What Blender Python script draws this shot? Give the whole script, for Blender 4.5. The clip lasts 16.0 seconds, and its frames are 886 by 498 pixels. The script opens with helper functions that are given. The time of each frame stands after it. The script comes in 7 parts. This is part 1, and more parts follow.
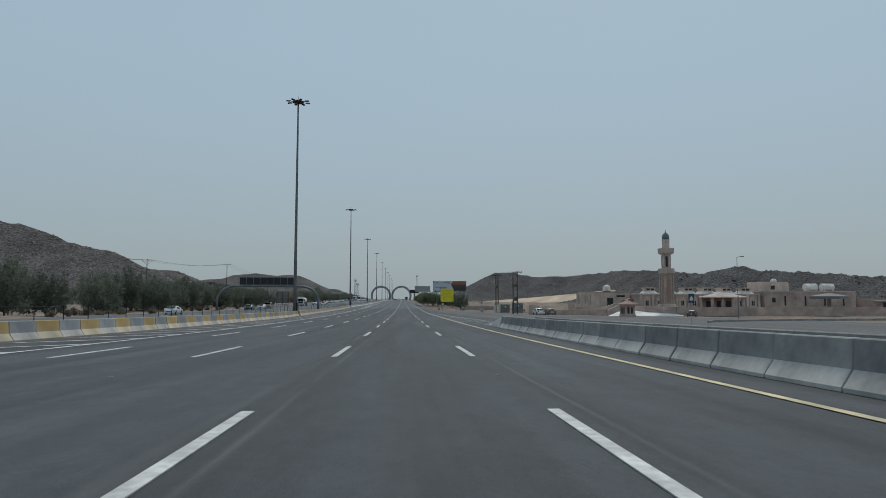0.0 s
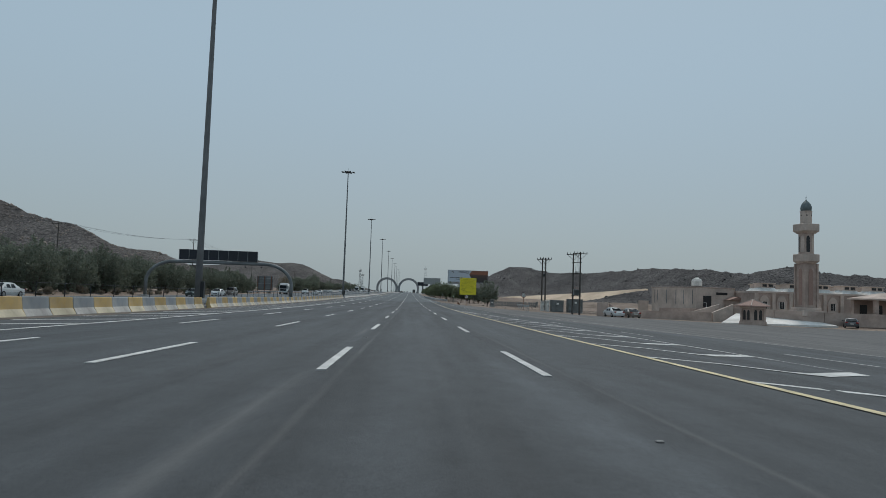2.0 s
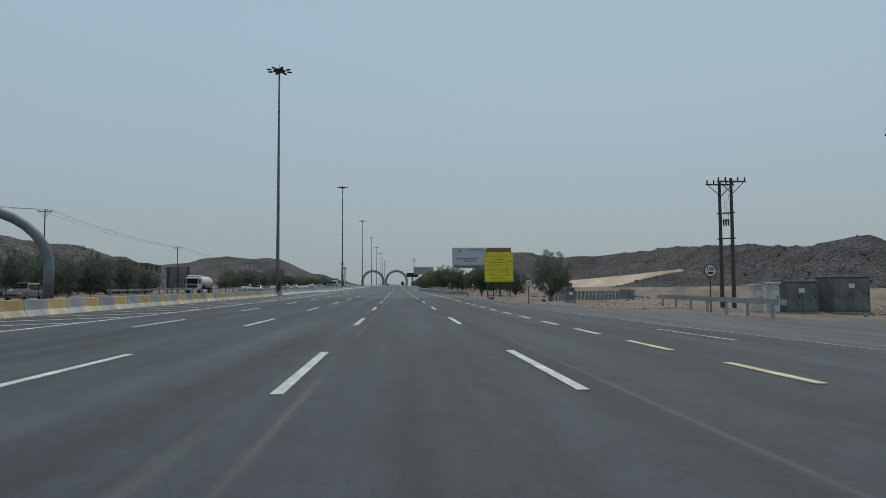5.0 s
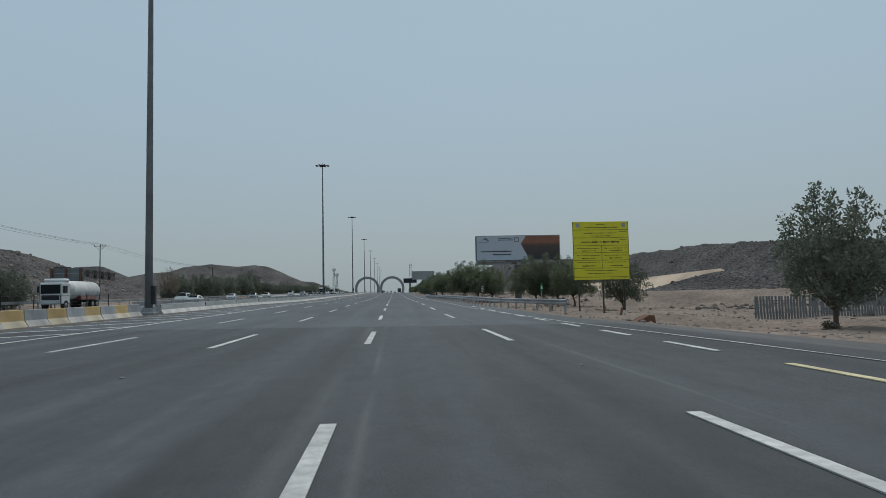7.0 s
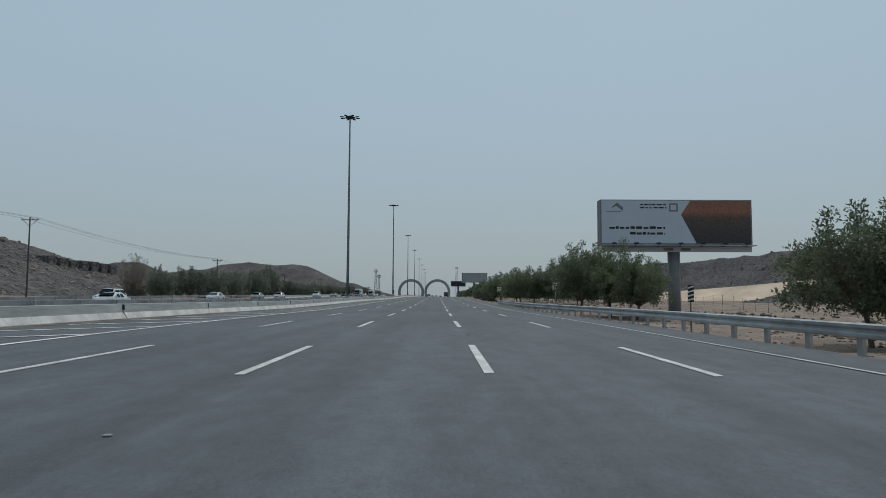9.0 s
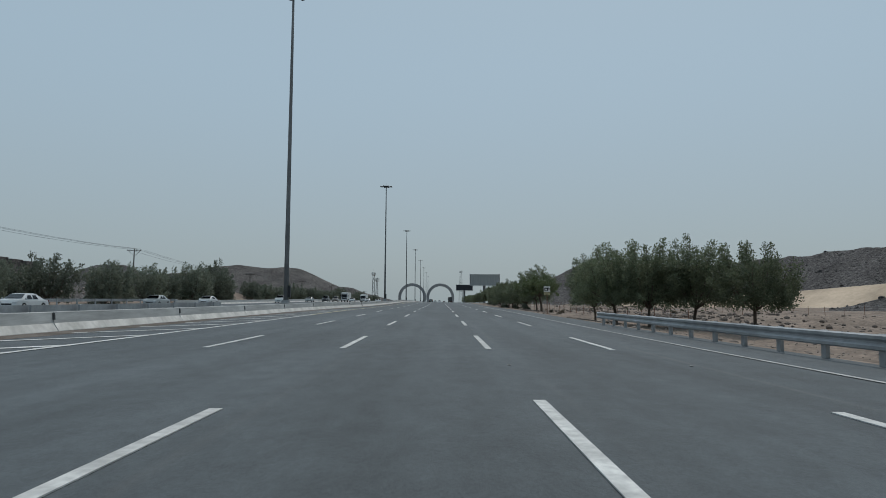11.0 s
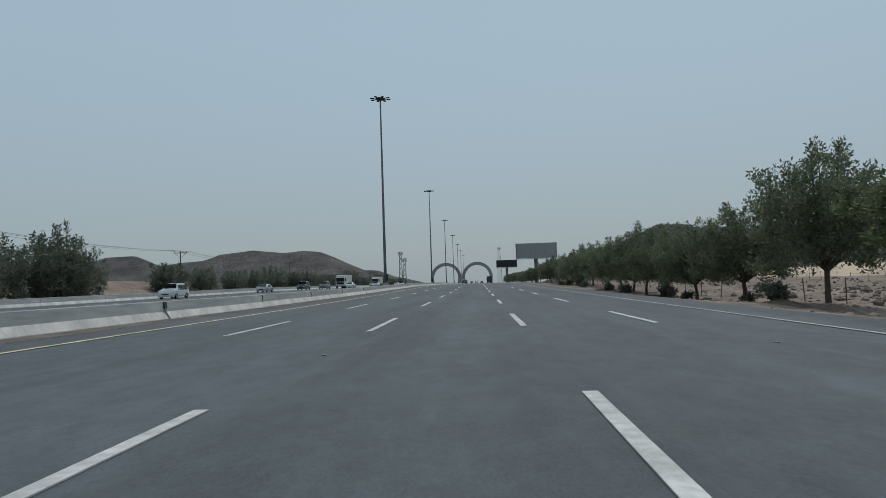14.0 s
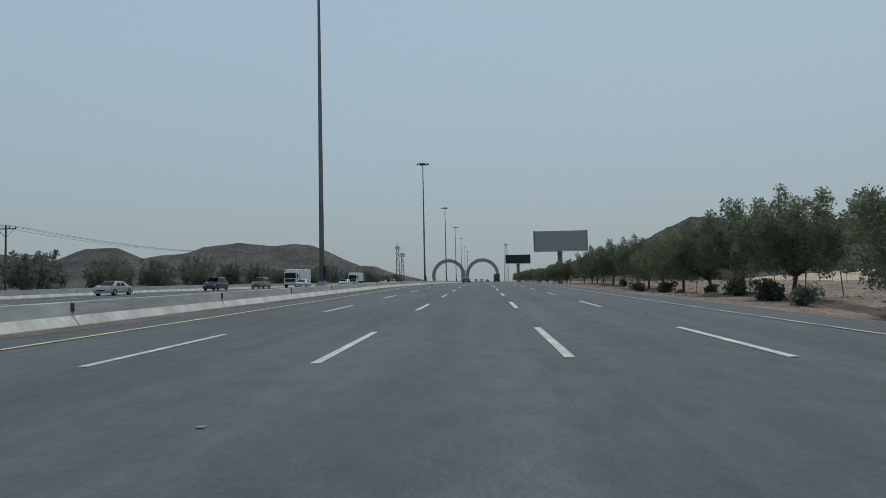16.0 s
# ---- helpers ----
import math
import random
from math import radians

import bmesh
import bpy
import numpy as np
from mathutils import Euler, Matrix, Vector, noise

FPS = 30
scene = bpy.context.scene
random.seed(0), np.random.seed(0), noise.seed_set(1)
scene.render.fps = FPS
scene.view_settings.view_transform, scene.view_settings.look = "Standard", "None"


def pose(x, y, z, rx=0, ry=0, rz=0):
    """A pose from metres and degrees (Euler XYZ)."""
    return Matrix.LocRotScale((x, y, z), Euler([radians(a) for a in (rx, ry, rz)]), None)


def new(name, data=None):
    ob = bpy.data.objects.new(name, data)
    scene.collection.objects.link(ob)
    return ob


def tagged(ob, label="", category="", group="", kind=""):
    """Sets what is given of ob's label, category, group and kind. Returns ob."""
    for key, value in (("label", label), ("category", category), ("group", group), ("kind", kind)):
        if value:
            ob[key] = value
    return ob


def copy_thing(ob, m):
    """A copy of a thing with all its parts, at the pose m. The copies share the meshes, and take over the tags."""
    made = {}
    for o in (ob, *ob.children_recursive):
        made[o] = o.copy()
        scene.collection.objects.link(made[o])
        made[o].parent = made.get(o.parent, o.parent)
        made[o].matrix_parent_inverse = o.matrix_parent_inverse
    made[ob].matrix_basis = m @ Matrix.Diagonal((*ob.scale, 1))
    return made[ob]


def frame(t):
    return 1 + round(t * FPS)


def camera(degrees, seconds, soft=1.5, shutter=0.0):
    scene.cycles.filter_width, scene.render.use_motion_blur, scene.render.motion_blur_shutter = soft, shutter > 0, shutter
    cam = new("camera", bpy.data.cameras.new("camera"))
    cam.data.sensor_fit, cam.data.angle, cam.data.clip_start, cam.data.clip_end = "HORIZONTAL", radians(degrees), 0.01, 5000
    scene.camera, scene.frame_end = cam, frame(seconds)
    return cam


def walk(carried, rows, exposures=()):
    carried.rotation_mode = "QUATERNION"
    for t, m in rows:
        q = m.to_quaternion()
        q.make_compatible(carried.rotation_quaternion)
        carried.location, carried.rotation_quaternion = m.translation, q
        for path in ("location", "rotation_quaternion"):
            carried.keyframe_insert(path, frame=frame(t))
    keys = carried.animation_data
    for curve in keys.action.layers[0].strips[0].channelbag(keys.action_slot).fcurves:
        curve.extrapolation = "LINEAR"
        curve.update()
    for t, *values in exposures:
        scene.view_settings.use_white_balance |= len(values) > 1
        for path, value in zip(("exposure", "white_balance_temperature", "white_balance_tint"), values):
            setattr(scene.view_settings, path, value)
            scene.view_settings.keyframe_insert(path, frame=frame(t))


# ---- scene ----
# ---------- camera: a phone on the dashboard of a car on a six-lane highway ----------
cam = camera(66.0, 16.0, soft=0.6, shutter=0.04)
# seconds, x, y, z, pitch up, lean, yaw to the left
DRIVE = (
    (0, 1.844, 0.00, 1.196, 4.28, 0.07, -3.31),
    (0.5, 1.695, 13.10, 0.962, 4.10, 0.14, -3.21),
    (1, 1.503, 26.23, 0.725, 4.13, 0.46, -2.90),
    (1.5, 1.420, 39.40, 0.536, 4.04, 0.79, -2.73),
    (2, 1.397, 52.69, 0.370, 3.84, 1.95, -2.63),
    (2.5, 1.396, 66.15, 0.262, 3.77, 1.68, -2.69),
    (3, 1.385, 79.47, 0.136, 3.88, 0.95, -2.75),
    (3.5, 1.389, 92.57, 0.014, 3.90, 0.16, -2.87),
    (4, 1.358, 105.72, -0.096, 3.80, -0.64, -3.23),
    (4.2, 1.364, 110.97, -0.080, 3.52, -1.01, -3.26),
    (4.7, 1.397, 124.03, -0.153, 3.17, -0.57, -3.49),
    (5.2, 1.414, 137.04, -0.227, 3.24, -0.12, -3.91),
    (5.7, 1.358, 150.04, -0.265, 3.47, -0.17, -4.34),
    (6.3, 1.100, 165.73, -0.291, 3.61, -1.00, -4.66),
    (6.5, 0.962, 170.99, -0.232, 3.55, -1.21, -4.68),
    (7, 0.638, 184.27, -0.246, 3.73, -1.18, -4.20),
    (7.5, 0.272, 197.30, -0.245, 3.73, -1.47, -3.29),
    (8, -0.133, 210.13, -0.211, 3.78, -1.57, -2.38),
    (8.5, -0.513, 222.79, -0.204, 4.12, -1.05, -1.19),
    (9, -0.776, 235.50, -0.114, 4.16, 0.26, -0.43),
    (9.2, -0.891, 240.65, -0.114, 4.22, 0.48, -0.19),
    (9.7, -1.089, 253.78, 0.011, 4.35, 0.31, 0.12),
    (10.2, -1.162, 267.19, 0.055, 4.45, 0.16, 0.06),
    (10.7, -1.175, 280.66, 0.067, 4.55, 0.32, -0.14),
    (11.3, -1.195, 296.57, 0.052, 4.70, 0.40, -0.20),
    (11.5, -1.222, 301.75, 0.052, 4.75, -0.09, -0.11),
    (12, -1.205, 314.47, 0.173, 4.77, -1.46, -0.16),
    (12.5, -1.109, 326.94, 0.291, 4.85, -0.16, 0.30),
    (13, -1.045, 339.85, 0.373, 4.00, 0.19, 1.22),
    (13.5, -0.983, 353.06, 0.450, 3.56, -0.75, 2.12),
    (14, -0.993, 366.33, 0.561, 3.05, -1.93, 2.82),
    (14.5, -1.001, 379.52, 0.657, 3.22, -1.96, 3.00),
    (15, -1.079, 392.33, 0.725, 3.20, -2.04, 3.26),
    (15.5, -1.214, 405.20, 0.845, 2.99, -1.39, 3.26),
    (16, -1.166, 418.24, 0.966, 2.85, -1.19, 3.27),
)
walk(cam, [(t, pose(x, y, z, 90 + up, 0, yaw) @ pose(0, 0, 0, 0, 0, lean)) for t, x, y, z, up, lean, yaw in DRIVE])

# ---------- world, sun ----------
SUN_ELEV, SUN_AZ = 62.0, 20.0
world = bpy.data.worlds.new("hazy_sky")
scene.world = world
world.use_nodes = True
wn, wl = world.node_tree.nodes, world.node_tree.links
wn.clear()
w_out = wn.new("ShaderNodeOutputWorld")
w_bg = wn.new("ShaderNodeBackground")
w_sky = wn.new("ShaderNodeTexSky")
w_sky.sky_type = "NISHITA"
w_sky.sun_disc = False
w_sky.sun_elevation, w_sky.sun_rotation = radians(SUN_ELEV), radians(SUN_AZ)
w_sky.air_density, w_sky.dust_density, w_sky.ozone_density = 1.0, 3.0, 1.5
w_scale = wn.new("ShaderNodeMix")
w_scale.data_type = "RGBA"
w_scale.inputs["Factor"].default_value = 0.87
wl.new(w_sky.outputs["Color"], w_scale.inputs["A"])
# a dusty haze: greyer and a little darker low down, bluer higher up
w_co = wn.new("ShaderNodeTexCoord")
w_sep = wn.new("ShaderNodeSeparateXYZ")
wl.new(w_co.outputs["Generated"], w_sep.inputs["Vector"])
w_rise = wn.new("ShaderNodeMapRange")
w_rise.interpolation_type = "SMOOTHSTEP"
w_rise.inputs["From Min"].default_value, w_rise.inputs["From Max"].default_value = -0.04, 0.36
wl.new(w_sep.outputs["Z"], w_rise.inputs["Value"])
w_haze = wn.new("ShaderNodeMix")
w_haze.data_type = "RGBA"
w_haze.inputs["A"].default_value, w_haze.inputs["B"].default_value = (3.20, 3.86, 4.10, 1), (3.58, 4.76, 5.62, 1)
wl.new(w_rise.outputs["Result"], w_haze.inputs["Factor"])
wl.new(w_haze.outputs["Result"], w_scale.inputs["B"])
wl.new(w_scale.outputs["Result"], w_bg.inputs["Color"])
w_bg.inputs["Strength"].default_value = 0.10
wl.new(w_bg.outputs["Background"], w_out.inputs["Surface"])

sun = new("sun", bpy.data.lights.new("sun", "SUN"))
sun.data.energy, sun.data.angle, sun.data.color = 1.5, radians(12), (1.0, 0.94, 0.86)
sun.rotation_euler = (radians(90 - SUN_ELEV), 0, radians(180 - SUN_AZ))
scene.view_settings.exposure = 0.0


# ---------- materials ----------
def material(name, color, other=None, rough=0.85, metal=0.0, grain=8.0, bump=0.25, patch=0.0, stretch=(1, 1, 1), spec=0.4, vary=0.0, amount=0.6, deep=0.05):
    """A surface in two tones of fine grain, with larger patches, relief and a change from object to object."""
    m = bpy.data.materials.new(name)
    m.use_nodes = True
    n, l = m.node_tree.nodes, m.node_tree.links
    b = n["Principled BSDF"]
    b.inputs["Roughness"].default_value = rough
    b.inputs["Metallic"].default_value = metal
    b.inputs["Specular IOR Level"].default_value = spec
    other = other or tuple(c * 0.78 for c in color)
    co = n.new("ShaderNodeTexCoord")
    mp = n.new("ShaderNodeMapping")
    mp.inputs["Scale"].default_value = stretch
    l.new(co.outputs["Object"], mp.inputs["Vector"])
    t = n.new("ShaderNodeTexNoise")
    t.inputs["Scale"].default_value, t.inputs["Detail"].default_value, t.inputs["Roughness"].default_value = grain, 5, 0.65
    l.new(mp.outputs["Vector"], t.inputs["Vector"])
    mix = n.new("ShaderNodeMix")
    mix.data_type = "RGBA"
    mix.inputs["A"].default_value, mix.inputs["B"].default_value = (*color, 1), (*other, 1)
    ramp = n.new("ShaderNodeMapRange")
    ramp.inputs["From Min"].default_value, ramp.inputs["From Max"].default_value = 0.35, 0.65
    ramp.inputs["To Max"].default_value = amount + 0.2
    l.new(t.outputs["Fac"], ramp.inputs["Value"])
    l.new(ramp.outputs["Result"], mix.inputs["Factor"])
    last = mix.outputs["Result"]
    if patch:
        p = n.new("ShaderNodeTexNoise")
        p.inputs["Scale"].default_value, p.inputs["Detail"].default_value = patch, 3
        l.new(mp.outputs["Vector"], p.inputs["Vector"])
        r2 = n.new("ShaderNodeMapRange")
        r2.inputs["From Min"].default_value, r2.inputs["From Max"].default_value = 0.3, 0.7
        r2.inputs["To Min"].default_value, r2.inputs["To Max"].default_value = 0.72, 1.22
        l.new(p.outputs["Fac"], r2.inputs["Value"])
        mul = n.new("ShaderNodeMix")
        mul.data_type, mul.blend_type = "RGBA", "MULTIPLY"
        mul.inputs["Factor"].default_value = 1.0
        l.new(last, mul.inputs["A"])
        l.new(r2.outputs["Result"], mul.inputs["B"])
        last = mul.outputs["Result"]
    if vary:
        oi = n.new("ShaderNodeObjectInfo")
        r3 = n.new("ShaderNodeMapRange")
        r3.inputs["To Min"].default_value, r3.inputs["To Max"].default_value = 1 - vary, 1 + vary
        l.new(oi.outputs["Random"], r3.inputs["Value"])
        mu2 = n.new("ShaderNodeMix")
        mu2.data_type, mu2.blend_type = "RGBA", "MULTIPLY"
        mu2.inputs["Factor"].default_value = 1.0
        l.new(last, mu2.inputs["A"])
        l.new(r3.outputs["Result"], mu2.inputs["B"])
        last = mu2.outputs["Result"]
    l.new(last, b.inputs["Base Color"])
    if bump:
        bu = n.new("ShaderNodeBump")
        bu.inputs["Strength"].default_value, bu.inputs["Distance"].default_value = bump, deep
        l.new(t.outputs["Fac"], bu.inputs["Height"])
        l.new(bu.outputs["Normal"], b.inputs["Normal"])
    return m


def road_material(name, color, wear, seams=()):
    """Asphalt: fine aggregate, long streaks along the lanes, paler wheel tracks and stains."""
    m = material(name, color, tuple(c * 1.5 for c in color), rough=0.78, grain=38, bump=0.35, patch=0.0, amount=0.7)
    n, l = m.node_tree.nodes, m.node_tree.links
    b = n["Principled BSDF"]
    was = b.inputs["Base Color"].links[0].from_socket
    co = n.new("ShaderNodeTexCoord")
    for scale, stretch, low, high in ((0.9, (1.2, 0.035, 1), 1 - wear, 1 + wear), (0.35, (1, 0.25, 1), 0.86, 1.14), (3.0, (1, 0.5, 1), 0.88, 1.12), (14.0, (1, 0.6, 1), 0.93, 1.07)):
        mp = n.new("ShaderNodeMapping")
        mp.inputs["Scale"].default_value = stretch
        l.new(co.outputs["Object"], mp.inputs["Vector"])
        t = n.new("ShaderNodeTexNoise")
        t.inputs["Scale"].default_value, t.inputs["Detail"].default_value = scale, 4
        l.new(mp.outputs["Vector"], t.inputs["Vector"])
        r = n.new("ShaderNodeMapRange")
        r.inputs["From Min"].default_value, r.inputs["From Max"].default_value = 0.32, 0.68
        r.inputs["To Min"].default_value, r.inputs["To Max"].default_value = low, high
        l.new(t.outputs["Fac"], r.inputs["Value"])
        mu = n.new("ShaderNodeMix")
        mu.data_type, mu.blend_type = "RGBA", "MULTIPLY"
        mu.inputs["Factor"].default_value = 1.0
        l.new(was, mu.inputs["A"])
        l.new(r.outputs["Result"], mu.inputs["B"])
        was = mu.outputs["Result"]
    # pale scuffed seams along the lanes, at x, of a half width and a strength, fading in and out
    if seams:
        sp = n.new("ShaderNodeSeparateXYZ")
        l.new(co.outputs["Object"], sp.inputs["Vector"])
        fade = n.new("ShaderNodeTexNoise")
        mf = n.new("ShaderNodeMapping")
        mf.inputs["Scale"].default_value = (2.5, 0.12, 0.0)
        l.new(co.outputs["Object"], mf.inputs["Vector"])
        l.new(mf.outputs["Vector"], fade.inputs["Vector"])
        fade.inputs["Scale"].default_value, fade.inputs["Detail"].default_value = 1.0, 6
    for sx, half, gain in seams:
        off = n.new("ShaderNodeMath")
        off.operation = "SUBTRACT"
        l.new(sp.outputs["X"], off.inputs[0])
        off.inputs[1].default_value = sx
        away = n.new("ShaderNodeMath")
        away.operation = "ABSOLUTE"
        l.new(off.outputs["Value"], away.inputs[0])
        band = n.new("ShaderNodeMapRange")
        band.inputs["From Min"].default_value, band.inputs["From Max"].default_value = 0.0, half
        band.inputs["To Min"].default_value, band.inputs["To Max"].default_value = gain, 0.0
        l.new(away.outputs["Value"], band.inputs["Value"])
        gate = n.new("ShaderNodeMapRange")
        gate.inputs["From Min"].default_value, gate.inputs["From Max"].default_value = 0.38, 0.62
        l.new(fade.outputs["Fac"], gate.inputs["Value"])
        both = n.new("ShaderNodeMath")
        both.operation = "MULTIPLY"
        l.new(band.outputs["Result"], both.inputs[0])
        l.new(gate.outputs["Result"], both.inputs[1])
        up = n.new("ShaderNodeMix")
        up.data_type = "RGBA"
        l.new(both.outputs["Value"], up.inputs["Factor"])
        l.new(was, up.inputs["A"])
        up.inputs["B"].default_value = (0.15, 0.15, 0.15, 1)
        was = up.outputs["Result"]
    l.new(was, b.inputs["Base Color"])
    return m


def leaf_material(name, color, other):
    m = bpy.data.materials.new(name)
    m.use_nodes = True
    n, l = m.node_tree.nodes, m.node_tree.links
    b = n["Principled BSDF"]
    b.inputs["Roughness"].default_value = 0.55
    b.inputs["Specular IOR Level"].default_value = 0.35
    g = n.new("ShaderNodeNewGeometry")
    mix = n.new("ShaderNodeMix")
    mix.data_type = "RGBA"
    mix.inputs["A"].default_value, mix.inputs["B"].default_value = (*color, 1), (*other, 1)
    l.new(g.outputs["Random Per Island"], mix.inputs["Factor"])
    oi = n.new("ShaderNodeObjectInfo")
    r = n.new("ShaderNodeMapRange")
    r.inputs["To Min"].default_value, r.inputs["To Max"].default_value = 0.75, 1.25
    l.new(oi.outputs["Random"], r.inputs["Value"])
    mu = n.new("ShaderNodeMix")
    mu.data_type, mu.blend_type = "RGBA", "MULTIPLY"
    mu.inputs["Factor"].default_value = 1.0
    l.new(mix.outputs["Result"], mu.inputs["A"])
    l.new(r.outputs["Result"], mu.inputs["B"])
    l.new(mu.outputs["Result"], b.inputs["Base Color"])
    tr = n.new("ShaderNodeBsdfTranslucent")
    l.new(mu.outputs["Result"], tr.inputs["Color"])
    ms = n.new("ShaderNodeMixShader")
    ms.inputs["Fac"].default_value = 0.5
    l.new(b.outputs["BSDF"], ms.inputs[1])
    l.new(tr.outputs["BSDF"], ms.inputs[2])
    l.new(ms.outputs["Shader"], n["Material Output"].inputs["Surface"])
    return m


M_ROAD_OLD = road_material("old_asphalt", (0.0425, 0.0475, 0.0525), 0.30, ((0.34, 0.08, 0.55), (4.08, 0.07, 0.45), (-0.2, 0.18, 0.4), (1.9, 0.5, 0.08), (-1.8, 0.5, 0.08)))
M_ROAD = road_material("asphalt", (0.0635, 0.0745, 0.0815), 0.14, ((3.8, 0.10, 0.35), (0.4, 0.12, 0.2), (-3.2, 0.12, 0.2)))
M_APRON = road_material("side_asphalt", (0.076, 0.0755, 0.075), 0.24)
M_WHITE = material("road_paint_white", (0.62, 0.62, 0.60), (0.38, 0.38, 0.375), rough=0.7, grain=7, bump=0.1, patch=1.2, vary=0.1)
M_WHITE_WORN = material("worn_white_road_paint", (0.50, 0.50, 0.49), (0.25, 0.25, 0.25), rough=0.75, grain=9, bump=0.1, patch=0.8)
M_YELLOW = material("road_paint_yellow", (0.66, 0.56, 0.33), (0.48, 0.42, 0.28), rough=0.7, grain=5, bump=0.1, patch=1.0)
M_GRIT = material("dark_grit", (0.19, 0.165, 0.145), (0.11, 0.098, 0.088), rough=0.95, grain=9, bump=0.5, patch=0.7, spec=0.1)
M_SOIL = material("turned_soil", (0.16, 0.122, 0.10), (0.085, 0.068, 0.058), rough=0.95, grain=6, bump=0.8, patch=0.6, spec=0.1)
M_CONC_PALE = material("pale_barrier_concrete", (0.47, 0.475, 0.465), (0.31, 0.315, 0.31), rough=0.9, grain=1.6, bump=0.3, patch=0.5, vary=0.08, stretch=(1, 0.35, 2.5))
M_DIRT = material("desert_dirt", (0.305, 0.242, 0.198), (0.135, 0.109, 0.093), rough=0.95, grain=3.6, bump=0.9, patch=0.3, spec=0.1)
M_SAND = material("pale_sand", (0.55, 0.44, 0.335), (0.45, 0.355, 0.27), rough=0.95, grain=0.6, bump=0.3, patch=0.05, spec=0.1)
# hill greys take in the haze of distance, besides the rock's own tone
M_HILL = material("grey_rock_hill", (0.182, 0.170, 0.166), (0.042, 0.040, 0.041), rough=0.95, grain=0.75, bump=1.0, patch=0.05, spec=0.1, amount=0.8, deep=1.6)
M_HILL_BROWN = material("brown_rock_hill", (0.205, 0.188, 0.180), (0.056, 0.052, 0.051), rough=0.95, grain=0.7, bump=1.0, patch=0.05, spec=0.1, amount=0.8, deep=1.6)
M_ROCK = material("rock", (0.34, 0.285, 0.245), (0.21, 0.175, 0.155), rough=0.95, grain=1.2, bump=0.7, patch=0.3, spec=0.1)
M_RUBBLE = material("dark_rubble", (0.215, 0.178, 0.155), (0.098, 0.083, 0.075), rough=0.95, grain=2.2, bump=0.7, patch=0.5, spec=0.1)
M_CONC = material("barrier_concrete", (0.30, 0.30, 0.29), (0.20, 0.20, 0.20), rough=0.9, grain=3.0, bump=0.3, patch=0.5, vary=0.14)
M_TOE = material("whitewashed_toe", (0.60, 0.59, 0.56), (0.42, 0.41, 0.39), rough=0.9, grain=2.5, bump=0.3, patch=0.6, vary=0.08)
M_TOE_PLAIN = material("pale_concrete_toe", (0.50, 0.49, 0.465), (0.30, 0.29, 0.28), rough=0.9, grain=2.0, bump=0.3, patch=0.8, vary=0.1)
M_BLK_Y = material("yellow_block_paint", (0.56, 0.38, 0.15), (0.45, 0.34, 0.20), rough=0.85, grain=2.5, bump=0.2, patch=0.7, vary=0.15)
M_BLK_B = material("blue_grey_block_paint", (0.30, 0.325, 0.35), (0.36, 0.36, 0.35), rough=0.85, grain=2.5, bump=0.2, patch=0.7, vary=0.15)
M_TOE_CREAM = material("cream_toe", (0.56, 0.50, 0.37), (0.40, 0.36, 0.28), rough=0.9, grain=2.2, bump=0.2, patch=0.8, vary=0.15)
M_GALV = material("galvanised_steel", (0.42, 0.43, 0.44), (0.30, 0.31, 0.32), rough=0.45, metal=0.7, grain=2, bump=0.05, patch=0.4)
M_MAST = material("dull_mast_steel", (0.215, 0.22, 0.225), (0.165, 0.17, 0.175), rough=0.65, metal=0.1, grain=1.5, bump=0.05, patch=0.2)
M_DARK = material("dark_metal", (0.035, 0.037, 0.04), (0.02, 0.021, 0.023), rough=0.5, metal=0.3, grain=4, bump=0.05)
M_GANTRY = material("gantry_paint", (0.20, 0.215, 0.22), (0.15, 0.16, 0.165), rough=0.6, metal=0.2, grain=2, bump=0.05, patch=0.5)
M_SCREEN = material("dark_sign_panel", (0.020, 0.024, 0.034), (0.013, 0.016, 0.022), rough=0.45, grain=6, bump=0.05)
M_WOODPOLE = material("weathered_pole", (0.10, 0.09, 0.08), (0.055, 0.05, 0.046), rough=0.9, grain=6, bump=0.3, stretch=(6, 6, 0.5))
M_PINK = material("pink_stucco", (0.46, 0.36, 0.31), (0.37, 0.29, 0.25), rough=0.95, grain=2.0, bump=0.2, patch=0.35)
M_PINK_PALE = material("pale_stucco", (0.56, 0.46, 0.40), (0.46, 0.38, 0.33), rough=0.95, grain=2.0, bump=0.2, patch=0.3)
M_TILE = material("roof_tile", (0.36, 0.24, 0.20), (0.26, 0.175, 0.15), rough=0.85, grain=5, bump=0.4)
M_PAVE = material("pale_paving", (0.74, 0.72, 0.69), (0.62, 0.60, 0.57), rough=0.8, grain=2, bump=0.1, patch=0.3)
M_DOME = material("grey_green_dome", (0.15, 0.18, 0.18), (0.10, 0.12, 0.125), rough=0.55, grain=3, bump=0.1)
M_TANK = material("white_tank", (0.66, 0.65, 0.62), (0.54, 0.53, 0.50), rough=0.6, grain=3, bump=0.05, patch=0.8)
M_OPENING = material("dark_opening", (0.03, 0.03, 0.032), (0.02, 0.02, 0.022), rough=0.35, grain=3, bump=0.0)
M_BOARD_W = material("printed_white_vinyl", (0.50, 0.545, 0.60), (0.45, 0.49, 0.545), rough=0.6, grain=0.5, bump=0.02)
M_BOARD_GREY = material("blank_grey_board", (0.33, 0.35, 0.345), (0.27, 0.285, 0.28), rough=0.7, grain=0.8, bump=0.05, stretch=(4, 1, 0.2))
